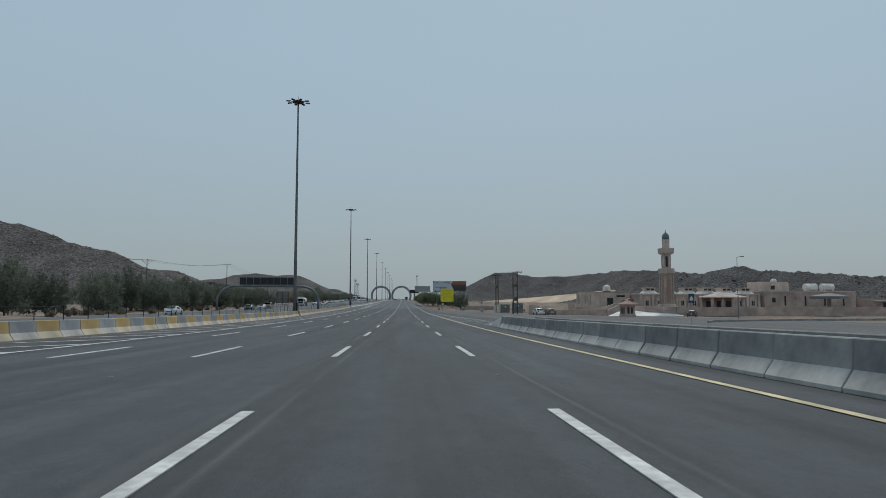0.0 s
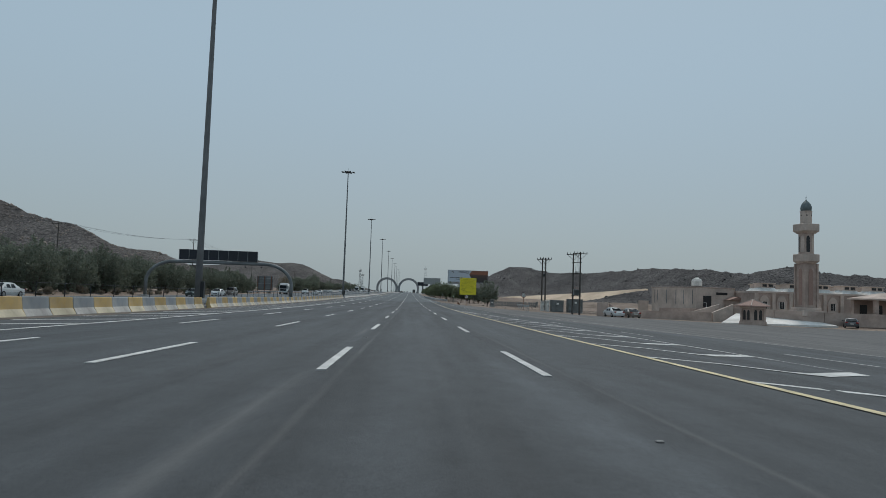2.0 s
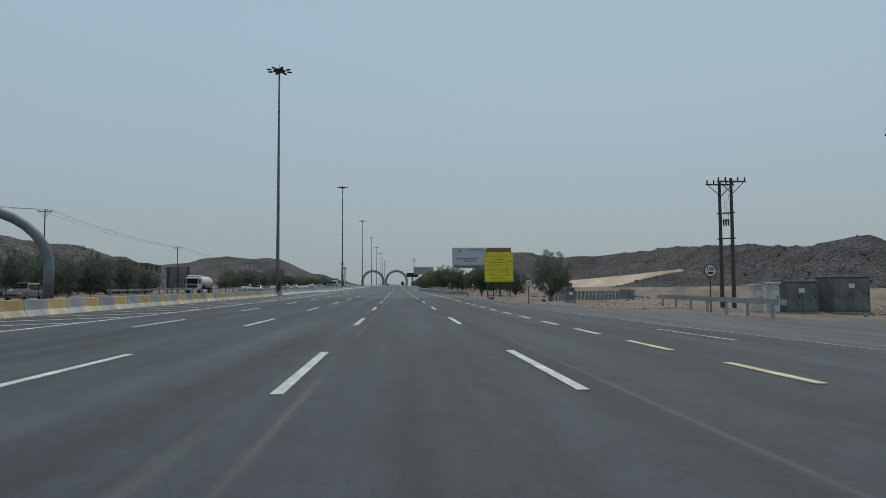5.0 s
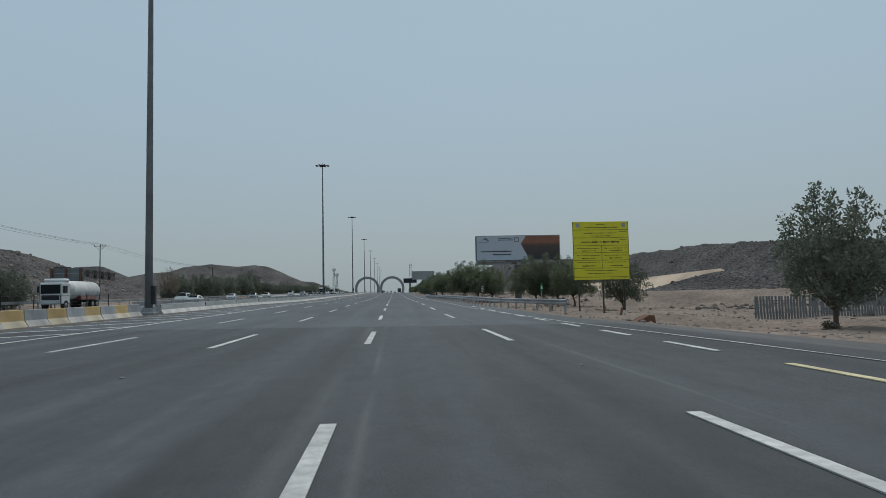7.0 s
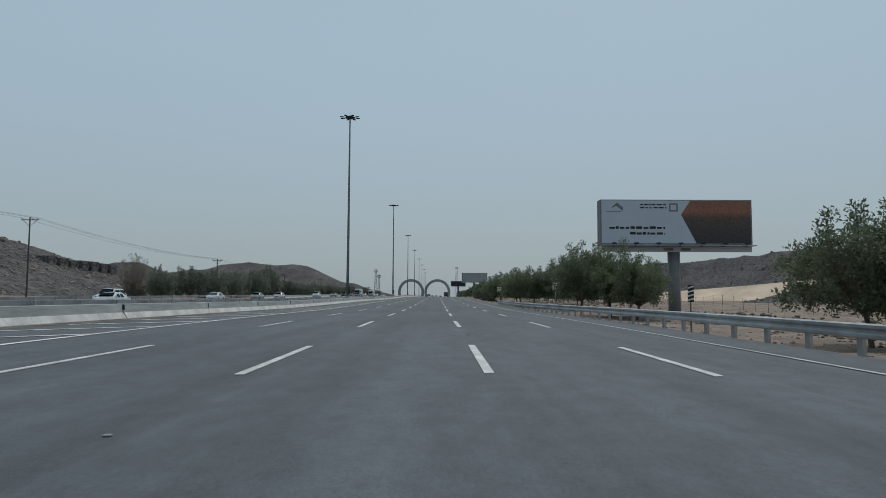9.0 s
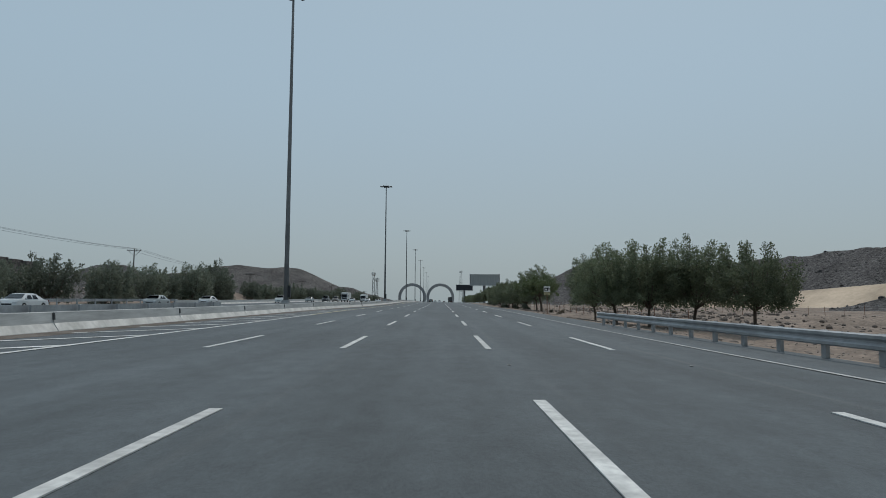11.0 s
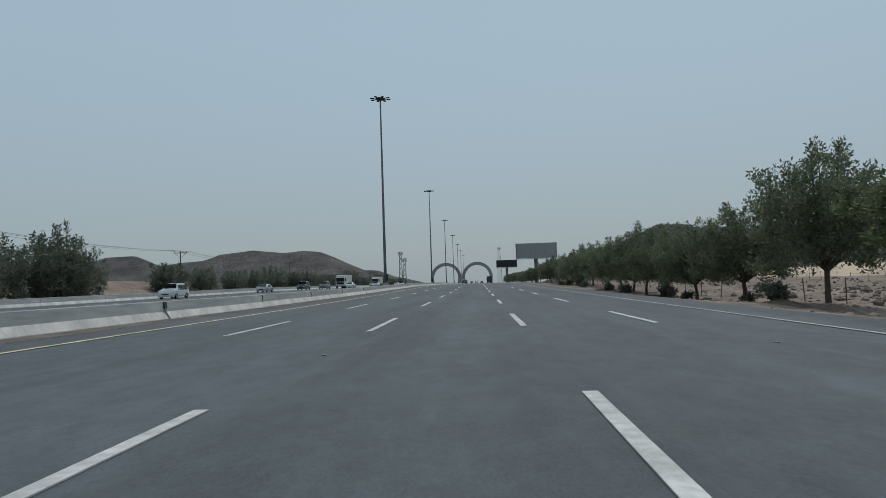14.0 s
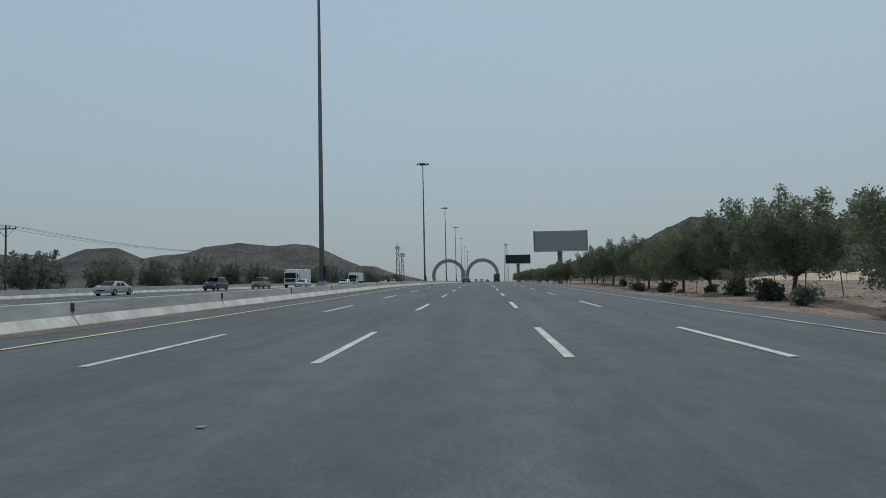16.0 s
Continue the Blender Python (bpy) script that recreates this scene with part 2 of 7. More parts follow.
M_SIGN_Y = material("yellow_sign_sheet", (0.74, 0.66, 0.035), (0.66, 0.58, 0.03), rough=0.5, grain=1.2, bump=0.02)
M_SIGN_CREAM = material("faded_yellow_sheet", (0.50, 0.46, 0.26), (0.42, 0.39, 0.24), rough=0.55, grain=4, bump=0.02)
M_SIGN_W = material("white_sign_sheet", (0.66, 0.66, 0.63), (0.54, 0.54, 0.52), rough=0.5, grain=3, bump=0.02)
M_SIGN_RED = material("faded_red_ring", (0.20, 0.075, 0.065), (0.14, 0.06, 0.055), rough=0.55, grain=5, bump=0.02)
M_SIGN_BLUE = material("dark_blue_sign", (0.035, 0.06, 0.09), (0.03, 0.05, 0.075), rough=0.5, grain=4, bump=0.02)
M_SIGN_GREEN = material("green_sign", (0.03, 0.17, 0.10), (0.03, 0.13, 0.08), rough=0.5, grain=4, bump=0.02)
M_INK = material("black_ink", (0.028, 0.028, 0.026), (0.02, 0.02, 0.02), rough=0.6, grain=4, bump=0.0)
M_RUST = material("rusty_steel", (0.21, 0.10, 0.065), (0.12, 0.07, 0.05), rough=0.9, grain=5, bump=0.4)
M_BARK = material("bark", (0.14, 0.11, 0.085), (0.075, 0.06, 0.05), rough=0.95, grain=7, bump=0.6, stretch=(3, 3, 0.7))
# these two leaf greens are lifted to stand in for glare over dark crowns
M_LEAF = leaf_material("dark_green_leaf", (0.098, 0.124, 0.076), (0.185, 0.213, 0.134))
M_LEAF_DULL = leaf_material("dusty_green_leaf", (0.105, 0.125, 0.095), (0.185, 0.208, 0.16))
M_LEAF_BRIGHT = leaf_material("fresh_green_leaf", (0.100, 0.135, 0.068), (0.165, 0.203, 0.100))
M_DRY = leaf_material("dry_twig_leaf", (0.24, 0.21, 0.165), (0.15, 0.13, 0.10))
M_CABINET = material("grey_green_cabinet", (0.17, 0.18, 0.178), (0.125, 0.134, 0.132), rough=0.6, grain=3, bump=0.05, patch=1.0)
M_GLASS = material("car_glass", (0.02, 0.024, 0.028), (0.016, 0.02, 0.024), rough=0.08, grain=2, bump=0.0, spec=0.7)
M_TYRE = material("tyre_rubber", (0.02, 0.02, 0.02), (0.014, 0.014, 0.014), rough=0.9, grain=10, bump=0.1)
M_RIM = material("alloy_rim", (0.38, 0.38, 0.39), (0.28, 0.28, 0.29), rough=0.35, metal=0.8, grain=5, bump=0.0)
M_LAMP = material("headlamp_glass", (0.62, 0.63, 0.64), (0.45, 0.46, 0.47), rough=0.15, grain=5, bump=0.0)
M_TAIL = material("red_lamp", (0.30, 0.02, 0.018), (0.20, 0.015, 0.014), rough=0.25, grain=5, bump=0.0)
M_PLATE = material("plate_white", (0.55, 0.55, 0.52), rough=0.5, grain=5, bump=0.0)
M_ARCH = material("arch_cladding", (0.30, 0.30, 0.30), (0.24, 0.24, 0.245), rough=0.7, grain=0.5, bump=0.05)


def car_paint(name, color):
    m = material(name, color, tuple(c * 0.9 for c in color), rough=0.28, grain=1.2, bump=0.0, spec=0.6)
    m.node_tree.nodes["Principled BSDF"].inputs["Coat Weight"].default_value = 0.6
    return m


PAINTS = {"white": car_paint("white_car_paint", (0.62, 0.63, 0.63)), "silver": car_paint("silver_car_paint", (0.34, 0.36, 0.36)),
          "black": car_paint("dark_car_paint", (0.035, 0.038, 0.042)), "green": car_paint("dark_green_car_paint", (0.03, 0.05, 0.045)),
          "bronze": car_paint("bronze_car_paint", (0.16, 0.13, 0.11)), "red": car_paint("dull_red_truck_paint", (0.16, 0.04, 0.035))}


# ---------- small building blocks ----------
def part(name, bm, mat, parent=None, label="", smooth=False):
    """Link a bmesh as one mesh object, under a thing or a part when one is given."""
    me = bpy.data.meshes.new(name)
    if not isinstance(bm, bmesh.types.BMesh):
        me.from_pydata(*bm)
    else:
        bm.normal_update()
        bm.to_mesh(me)
        bm.free()
    for mm in (mat if isinstance(mat, (list, tuple)) else [mat]):
        me.materials.append(mm)
    if smooth:
        me.polygons.foreach_set("use_smooth", [True] * len(me.polygons))
    ob = new(name, me)
    if parent:
        ob.parent = parent
    if label:
        ob["label"] = label
    return ob


def shared(name, me, parent=None, m=None):
    ob = new(name, me)
    if parent:
        ob.parent = parent
    if m is not None:
        ob.matrix_basis = m
    return ob


def empty(name, x, y, z, turn=0.0, tilt=0.0):
    e = new(name)
    e.empty_display_size = 0.2
    e.matrix_basis = pose(x, y, z, tilt, 0, turn)
    return e


def box(bm, x0, x1, y0, y1, z0, z1, bevel=0.0, mi=0):
    v = [bm.verts.new(p) for p in ((x0, y0, z0), (x1, y0, z0), (x1, y1, z0), (x0, y1, z0), (x0, y0, z1), (x1, y0, z1), (x1, y1, z1), (x0, y1, z1))]
    fs = [bm.faces.new([v[i] for i in q]) for q in ((3, 2, 1, 0), (4, 5, 6, 7), (0, 1, 5, 4), (1, 2, 6, 5), (2, 3, 7, 6), (3, 0, 4, 7))]
    for q in fs:
        q.material_index = mi
    if bevel:
        es = list({e for q in fs for e in q.edges})
        bmesh.ops.bevel(bm, geom=es, offset=bevel, segments=1, affect="EDGES", profile=0.7)
    return bm


def tube(bm, p0, p1, r0, r1=None, n=10, caps=True):
    p0, p1 = Vector(p0), Vector(p1)
    r1 = r0 if r1 is None else r1
    q = (p1 - p0).to_track_quat("Z", "Y")
    a, b = [], []
    for i in range(n):
        w = 2 * math.pi * i / n
        d = q @ Vector((math.cos(w), math.sin(w), 0))
        a.append(bm.verts.new(p0 + d * r0))
        b.append(bm.verts.new(p1 + d * r1))
    for i in range(n):
        bm.faces.new((a[i], a[(i + 1) % n], b[(i + 1) % n], b[i]))
    if caps:
        bm.faces.new(a[::-1])
        bm.faces.new(b)
    return bm


def pipe(bm, pts, r, n=8):
    """A bent round pipe through points; r may be one radius or one a point."""
    rs = r if isinstance(r, (list, tuple)) else [r] * len(pts)
    pts = [Vector(p) for p in pts]
    rings = []
    for k, p in enumerate(pts):
        d = (pts[min(k + 1, len(pts) - 1)] - pts[max(k - 1, 0)]).normalized()
        side = d.cross(Vector((0.013, 1, 0.017))).normalized()
        up = side.cross(d)
        rings.append([bm.verts.new(p + (side * math.cos(2 * math.pi * i / n) + up * math.sin(2 * math.pi * i / n)) * rs[k]) for i in range(n)])
    for a, b in zip(rings, rings[1:]):
        for i in range(n):
            bm.faces.new((a[i], a[(i + 1) % n], b[(i + 1) % n], b[i]))
    bm.faces.new(rings[0][::-1])
    bm.faces.new(rings[-1])
    return bm


def prism(bm, outline, y0, y1, mi=0):
    """An outline in x and z, drawn out along y."""
    a = [bm.verts.new((x, y0, z)) for x, z in outline]
    b = [bm.verts.new((x, y1, z)) for x, z in outline]
    n = len(outline)
    fs = [bm.faces.new((a[i], a[(i + 1) % n], b[(i + 1) % n], b[i])) for i in range(n)]
    fs += [bm.faces.new(a[::-1]), bm.faces.new(b)]
    for q in fs:
        q.material_index = mi
    return bm


def revolve(bm, prof, n=16, cx=0.0, cy=0.0):
    """A profile of (radius, z) turned round the upright axis."""
    rings = []
    for r, z in prof:
        rings.append([bm.verts.new((cx + r * math.cos(2 * math.pi * i / n), cy + r * math.sin(2 * math.pi * i / n), z)) for i in range(n)])
    for a, b in zip(rings, rings[1:]):
        for i in range(n):
            bm.faces.new((a[i], a[(i + 1) % n], b[(i + 1) % n], b[i]))
    bm.faces.new(rings[0][::-1])
    bm.faces.new(rings[-1])
    return bm


B = bmesh.new


# ---------- lie of the land ----------
ZY = (-60, 0, 20, 40, 60, 80, 100, 120, 140, 160, 180, 200, 220, 240, 260, 280, 300, 330, 360, 390, 430, 500, 600, 800, 1000, 2500)
ZZ = (0.99, 0.0, -0.34, -0.64, -0.87, -1.06, -1.20, -1.33, -1.44, -1.49, -1.47, -1.42, -1.39, -1.27, -1.15, -1.13, -1.12, -0.89, -0.61, -0.42, -0.14, 0.53, 0.86, 1.01, 1.42, 3.16)


def road_z(y):
    """Height of the carriageway along the road, eased over a few metres."""
    return sum(float(np.interp(y + d, ZY, ZZ)) for d in (-9, -6, -3, 0, 3, 6, 9)) / 7


def lattice(seed):
    return np.random.RandomState(seed).rand(97, 97)


LATS = [lattice(k) for k in range(6)]


def rough_noise(x, y, size, seed=0):
    """Smooth random relief from 0 to 1 with bumps of about that size."""
    lat = LATS[seed % 6]
    u, v = np.asarray(x, float) / size + 31.7, np.asarray(y, float) / size + 17.3
    i, j = np.floor(u).astype(int), np.floor(v).astype(int)
    a, b = u - i, v - j
    a, b = a * a * (3 - 2 * a), b * b * (3 - 2 * b)
    g = lambda p, q: lat[p % 97, q % 97]
    return (g(i, j) * (1 - a) + g(i + 1, j) * a) * (1 - b) + (g(i, j + 1) * (1 - a) + g(i + 1, j + 1) * a) * b


APRON_Y = (-80, 60, 135, 150, 157, 165, 180, 200, 216, 230, 3000)
APRON_X = (76, 76, 72, 44, 33, 24, 17.5, 12.5, 8.8, 8.0, 8.0)


def side_z(x):
    return -np.interp(x, (8.0, 13, 29, 55, 90), (0.0, 0.28, 0.62, 1.0, 1.0))


def ground_z(x, y):
    """Height of the natural ground; rough away from the asphalt."""
    x, y = np.asarray(x, float), np.asarray(y, float)
    z = np.interp(y, ZY, ZZ) + side_z(x)
    edge = np.interp(y, APRON_Y, APRON_X)
    off = np.clip((x - edge - 0.8) / 4.0, 0, 1) + np.clip((-46.0 - x) / 4.0, 0, 1)
    bumps = (rough_noise(x, y, 7, 1) - 0.5) * 0.55 + (rough_noise(x, y, 2.3, 2) - 0.5) * 0.28 + (rough_noise(x, y, 31, 3) - 0.4) * 1.0
    off = off * np.where(x > 0, np.clip((y - 172) / 20.0, 0, 1), 1.0)
    drop = -0.45 * np.clip((x - 8.4) / 3.0, 0, 1) * np.clip((y - 228) / 14.0, 0, 1)
    heaps = np.clip(rough_noise(x, y, 5.2, 4) - 0.45, 0, 1) * 1.5 * np.clip((x - 18) / 8.0, 0, 1) * np.clip((60 - x) / 12.0, 0, 1) * np.clip((y - 235) / 20.0, 0, 1)
    return z + off * bumps + drop + heaps - 0.10 * (off < 0.02)


def ground_at(x, y):
    return float(ground_z(x, y))


def tilt_at(y):
    return math.degrees(math.atan2(road_z(y + 2) - road_z(y - 2), 4))


def sheet(name, xs, ys, zf, mat, label, category):
    """A ground sheet over a net of x and y."""
    X, Y = np.meshgrid(np.array(xs, float), np.array(ys, float))
    Z = zf(X, Y)
    nx, ny = len(xs), len(ys)
    v = np.stack([X, Y, Z], -1).reshape(-1, 3)
    i = np.arange((nx - 1) * (ny - 1))
    r, c = i // (nx - 1), i % (nx - 1)
    k = r * nx + c
    f = np.stack([k, k + 1, k + nx + 1, k + nx], -1)
    ob = part(name, (v.tolist(), [], f.tolist()), mat, smooth=True)
    return tagged(ob, label, category, kind="structure")


gx = [-4000, -2500, -1500, -900, -600, -400, -260, -180, -130, -100, -80, -70] + list(np.arange(-62, -44, 3)) + list(np.arange(-44, 8, 6)) + list(np.arange(8, 60, 1.3)) + list(np.arange(60, 120, 4)) + [130, 160, 220, 320, 500, 800, 1300, 2200, 4000]
gy = [-600, -300, -150, -100] + list(np.arange(-80, 180, 4)) + list(np.arange(180, 520, 1.6)) + list(np.arange(520, 720, 5)) + [740, 780, 840, 900, 960, 1040, 1150, 1300, 1500, 1900, 2500, 3400, 4600]
sheet("ground", gx, gy, ground_z, M_DIRT, "dry brown desert dirt with stones and low scrub", "ground")

vz = np.vectorize(road_z)
EDGE_Y = (-200, 56, 58, 110, 132, 195, 209, 240, 4000)
EDGE_X = (9.6, 9.6, 23, 15.5, 12.2, 10.2, 8.9, 7.6, 7.6)


def road_sheet(name, y0, y1, mat, label, left=-19.5):
    ys = np.arange(y0, y1 + 0.1, 3.0) if y1 < 900 else np.concatenate([np.arange(y0, 620, 3.0), np.arange(620, 3200, 20.0)])
    us = np.linspace(0, 1, 13)
    right = np.interp(ys, EDGE_Y, EDGE_X)
    rz = vz(ys)
    v, f = [], []
    for j, y in enumerate(ys):
        r = right[j]
        xs = np.concatenate([np.linspace(left, 8.0, 9), np.linspace(8.0, r, 5)[1:]]) if r > 8.05 else left + (r - left) * us
        for x in xs:
            x = float(x)
            v.append((x, y + (0.0 if j not in (0, len(ys) - 1) else (x + 3) * -0.19 * (0.0 if (j == 0) == (y0 < 100) else 1.0)), rz[j] + float(side_z(x)) * (x > 8)))
    n = len(us)
    for j in range(len(ys) - 1):
        for i in range(n - 1):
            k = j * n + i
            f.append((k, k + 1, k + n + 1, k + n))
    return tagged(part(name, (v, [], f), mat, smooth=True), label, "road", kind="structure")


road_old = road_sheet("road", -120, 210, M_ROAD_OLD, "dark worn asphalt highway with pale wheel tracks")
road_new = road_sheet("road", 210, 3000, M_ROAD, "lighter grey asphalt highway resurfacing")


def opposite_z(X, Y):
    return vz(Y)


ys_far = list(np.arange(-120, 620, 6.0)) + list(np.arange(620, 3200, 25.0))
sheet("opposite_road", [-43.5, -38, -32, -26, -20.5], ys_far, opposite_z, M_ROAD, "grey asphalt carriageway for oncoming traffic", "road")

# side road and forecourt beside the highway
va, fa = [], []
aps = np.arange(-80, 217, 3.0)
for j, y in enumerate(aps):
    e = float(np.interp(y, APRON_Y, APRON_X))
    for i in range(17):
        x = 9.0 + (max(e, 9.4) - 9.0) * i / 16
        va.append((x, y, road_z(y) + float(side_z(x)) - 0.012))
for j in range(len(aps) - 1):
    for i in range(16):
        k = j * 17 + i
        fa.append((k, k + 1, k + 18, k + 17))
tagged(part("side_road", (va, [], fa), M_APRON, smooth=True), "wide grey asphalt side road beside the highway", "road", kind="structure")


# ---------- hills ----------
def hill(name, crest, width, mat, label, step, seed, power=1.25, rough=1.0):
    """A rocky hill under a crest line of (x, y, height)."""
    c = np.array(crest, float)
    x0, x1, y0, y1 = c[:, 0].min() - width, c[:, 0].max() + width, c[:, 1].min() - width, c[:, 1].max() + width
    xs, ys = np.arange(x0, x1 + step, step), np.arange(y0, y1 + step, step)
    X, Y = np.meshgrid(xs, ys)
    best = np.full(X.shape, -9.0)
    for a, b in zip(c, c[1:]):
        d = b[:2] - a[:2]
        L = max(float(d @ d), 1e-6)
        s = np.clip(((X - a[0]) * d[0] + (Y - a[1]) * d[1]) / L, 0, 1)
        dist = np.hypot(X - a[0] - s * d[0], Y - a[1] - s * d[1])
        h = a[2] + (b[2] - a[2]) * s
        w = np.minimum(width, 10 + h * 1.9)
        z = h * np.clip(1 - dist / w, 0, 1) ** power
        best = np.maximum(best, z)
    n = (rough_noise(X, Y, 45, seed) - 0.5) * 5 + (rough_noise(X, Y, 17, seed + 1) - 0.5) * 3.0 + (rough_noise(X, Y, 7, seed + 2) - 0.5) * 1.7 + (rough_noise(X, Y, 3.1, seed + 3) - 0.5) * 1.2
    Z = best + n * rough * np.clip(best / 14, 0, 1) + np.interp(Y, ZY, ZZ) - 1.6
    keep = best > 0.01
    nx = len(xs)
    idx = np.arange(X.size).reshape(X.shape)
    f = []
    ok = keep[:-1, :-1] | keep[1:, :-1] | keep[:-1, 1:] | keep[1:, 1:]
    r, q = np.nonzero(ok)
    k = idx[r, q]
    quads = np.stack([k, k + 1, k + nx + 1, k + nx], -1)
    used, inv = np.unique(quads, return_inverse=True)
    v = np.stack([X.ravel(), Y.ravel(), Z.ravel()], -1)[used]
    ob = part(name, (v.tolist(), [], inv.reshape(-1, 4).tolist()), mat, smooth=False)
    return tagged(ob, label, "hill", kind="structure")


hill("hill", [(64, 690, 2), (80, 722, 14), (94, 752, 26), (104, 772, 33), (132, 800, 35), (150, 775, 29), (176, 740, 26.5), (195, 715, 29), (203, 640, 30.5), (207, 590, 29), (212, 530, 26.6), (208, 490, 23.0), (216, 455, 22.8), (236, 456, 26), (262, 480, 24), (292, 500, 24.5), (330, 395, 17), (370, 300, 22), (420, 200, 17), (480, 60, 10)], 120, M_HILL, "dark grey rocky desert hill range", 3.0, 1, 1.25, 0.5)
hill("hill", [(-330, 330, 62), (-262, 385, 57), (-228, 400, 48.5), (-208, 398, 43.5), (-189, 396, 36), (-165, 372, 31), (-151, 366, 28.8), (-137, 350, 24.6), (-129.5, 350, 20.6), (-119, 358, 13), (-110, 368, 6)], 130, M_HILL_BROWN, "steep grey-brown boulder-strewn desert hill", 2.8, 2, 1.25, 0.5)
hill("hill", [(-172, 430, 27), (-160, 448, 23.5), (-150, 468, 21.6), (-147, 490, 18.0), (-140, 508, 14)], 70, M_HILL_BROWN, "rounded spur of a desert hill", 2.6, 3, 1.15, 0.4)
hill("hill", [(-136, 408, 19), (-126, 448, 15.5), (-122, 492, 11), (-118, 530, 4)], 60, M_HILL_BROWN, "low cut rock slope beside the road", 2.2, 3, 1.25, 0.6)
hill("hill", [(-46, 1000, 3), (-77, 1000, 11.4), (-93, 1000, 16.8), (-114, 1000, 19), (-130, 1000, 25.5), (-147, 1000, 36.2), (-162, 1000, 38.4), (-184, 1000, 37), (-211, 1000, 40), (-243, 1000, 37.4), (-260, 1000, 32), (-282, 1000, 30.6), (-301, 1000, 28), (-335, 985, 19), (-380, 960, 8)], 130, M_HILL_BROWN, "flat-topped grey-brown desert hill", 3.6, 4, 1.0, 0.22)
hill("hill", [(-330, 1100, 20), (-357, 1100, 30), (-369, 1100, 36.5), (-377, 1100, 44.7), (-409, 1100, 44), (-420, 1100, 40.6), (-436, 1100, 33), (-454, 1100, 31.6), (-489, 1100, 38), (-505, 1100, 41), (-531, 1100, 40), (-585, 1120, 34), (-640, 1110, 20), (-720, 1080, 24), (-820, 1000, 14)], 150, M_HILL, "distant flat-topped desert mesa", 5.0, 0, 1.0, 0.15)
hill("hill", [(160, 504, 9.2), (153, 499, 8.6), (141.7, 493, 6.9), (131, 487, 4.6), (124, 483, 2.6)], 14, M_HILL, "dark rocky spur at the foot of the range", 1.5, 5, 0.8, 0.3)
hill("hill", [(160, 504, 9.4), (174, 500, 15), (190, 492, 20), (206, 486, 23)], 60, M_HILL, "dark rocky shoulder of the range", 2.4, 2, 1.1, 0.4)
hill("earth_mound", [(-61, 436, 1.4), (-60, 450, 3.9), (-60, 470, 4.4), (-60, 486, 4.2), (-61, 504, 1.4)], 11, M_DIRT, "reddish brown dirt bank beyond the oncoming road", 1.2, 3, 0.9, 0.25)

# a smooth bank of pale sand at the foot of the range
vb, fb = [], []
prof = ((-22, -0.5), (-16, 0.02), (-9, 0.42), (0, 0.96), (3, 1.0), (14, 0.8), (30, 0.3))
for j in range(45):
    s = j / 40
    cx, cy = 84 + 74 * s, 646 - 140 * s
    nx_, ny_ = 0.80, 0.60
    h = float(np.interp(s, (0, 0.35, 0.7, 1.0, 1.03, 1.1), (0.6, 3.4, 6.6, 9.6, 7.0, -0.9))) + float(rough_noise(5, cy, 40, 2)) * 0.3
    for d, k in prof:
        vb.append((cx + nx_ * d, cy + ny_ * d, road_z(cy) - 1.2 + (h * k if k >= 0 else k - 1.0) - (0.6 if s > 1.06 else 0)))
for j in range(44):
    for i in range(len(prof) - 1):
        k = j * len(prof) + i
        fb.append((k, k + 1, k + len(prof) + 1, k + len(prof)))
tagged(part("sand_bank", (vb, [], fb), M_SAND, smooth=True), "smooth bank of pale tan sand below the hills", "sand bank", kind="structure")




hill("earth_mound", [(25, 268, 0.8), (31, 261, 2.3), (45, 249, 2.5), (62, 238, 2.9), (76, 226, 1)], 12, M_DIRT, "stony brown earth mound beyond the verge", 1.2, 5, 1.0, 0.25)


# ---------- road markings ----------
def strip_mesh(name, pts, width, mat, parent, lift=0.014, label=""):
    """A painted line through (x, y) points on the road."""
    v, f = [], []
    fine = []
    for (xa, ya), (xb, yb_) in zip(pts, pts[1:]):
        n = max(1, int(abs(yb_ - ya) / 3.0))
        fine += [(xa + (xb - xa) * i / n, ya + (yb_ - ya) * i / n) for i in range(n)]
    fine.append(pts[-1])
    for i, (x, y) in enumerate(fine):
        xa, ya = fine[max(i - 1, 0)]
        xb, yb_ = fine[min(i + 1, len(fine) - 1)]
        d = Vector((xb - xa, yb_ - ya)).normalized()
        for s in (-1, 1):
            px, py = x + d.y * s * width / 2, y - d.x * s * width / 2
            v.append((px, py, road_z(py) + float(side_z(px)) * (px > 8) + lift))
    for i in range(len(fine) - 1):
        f.append((2 * i, 2 * i + 1, 2 * i + 3, 2 * i + 2))
    return part(name, (v, [], f), mat, parent, label)


def dash_mesh(name, length, width, mat):
    bm = B()
    box(bm, -width / 2, width / 2, -length / 2, length / 2, 0, 0.012)
    me = bpy.data.meshes.new(name)
    bm.to_mesh(me)
    bm.free()
    me.materials.append(mat)
    return me


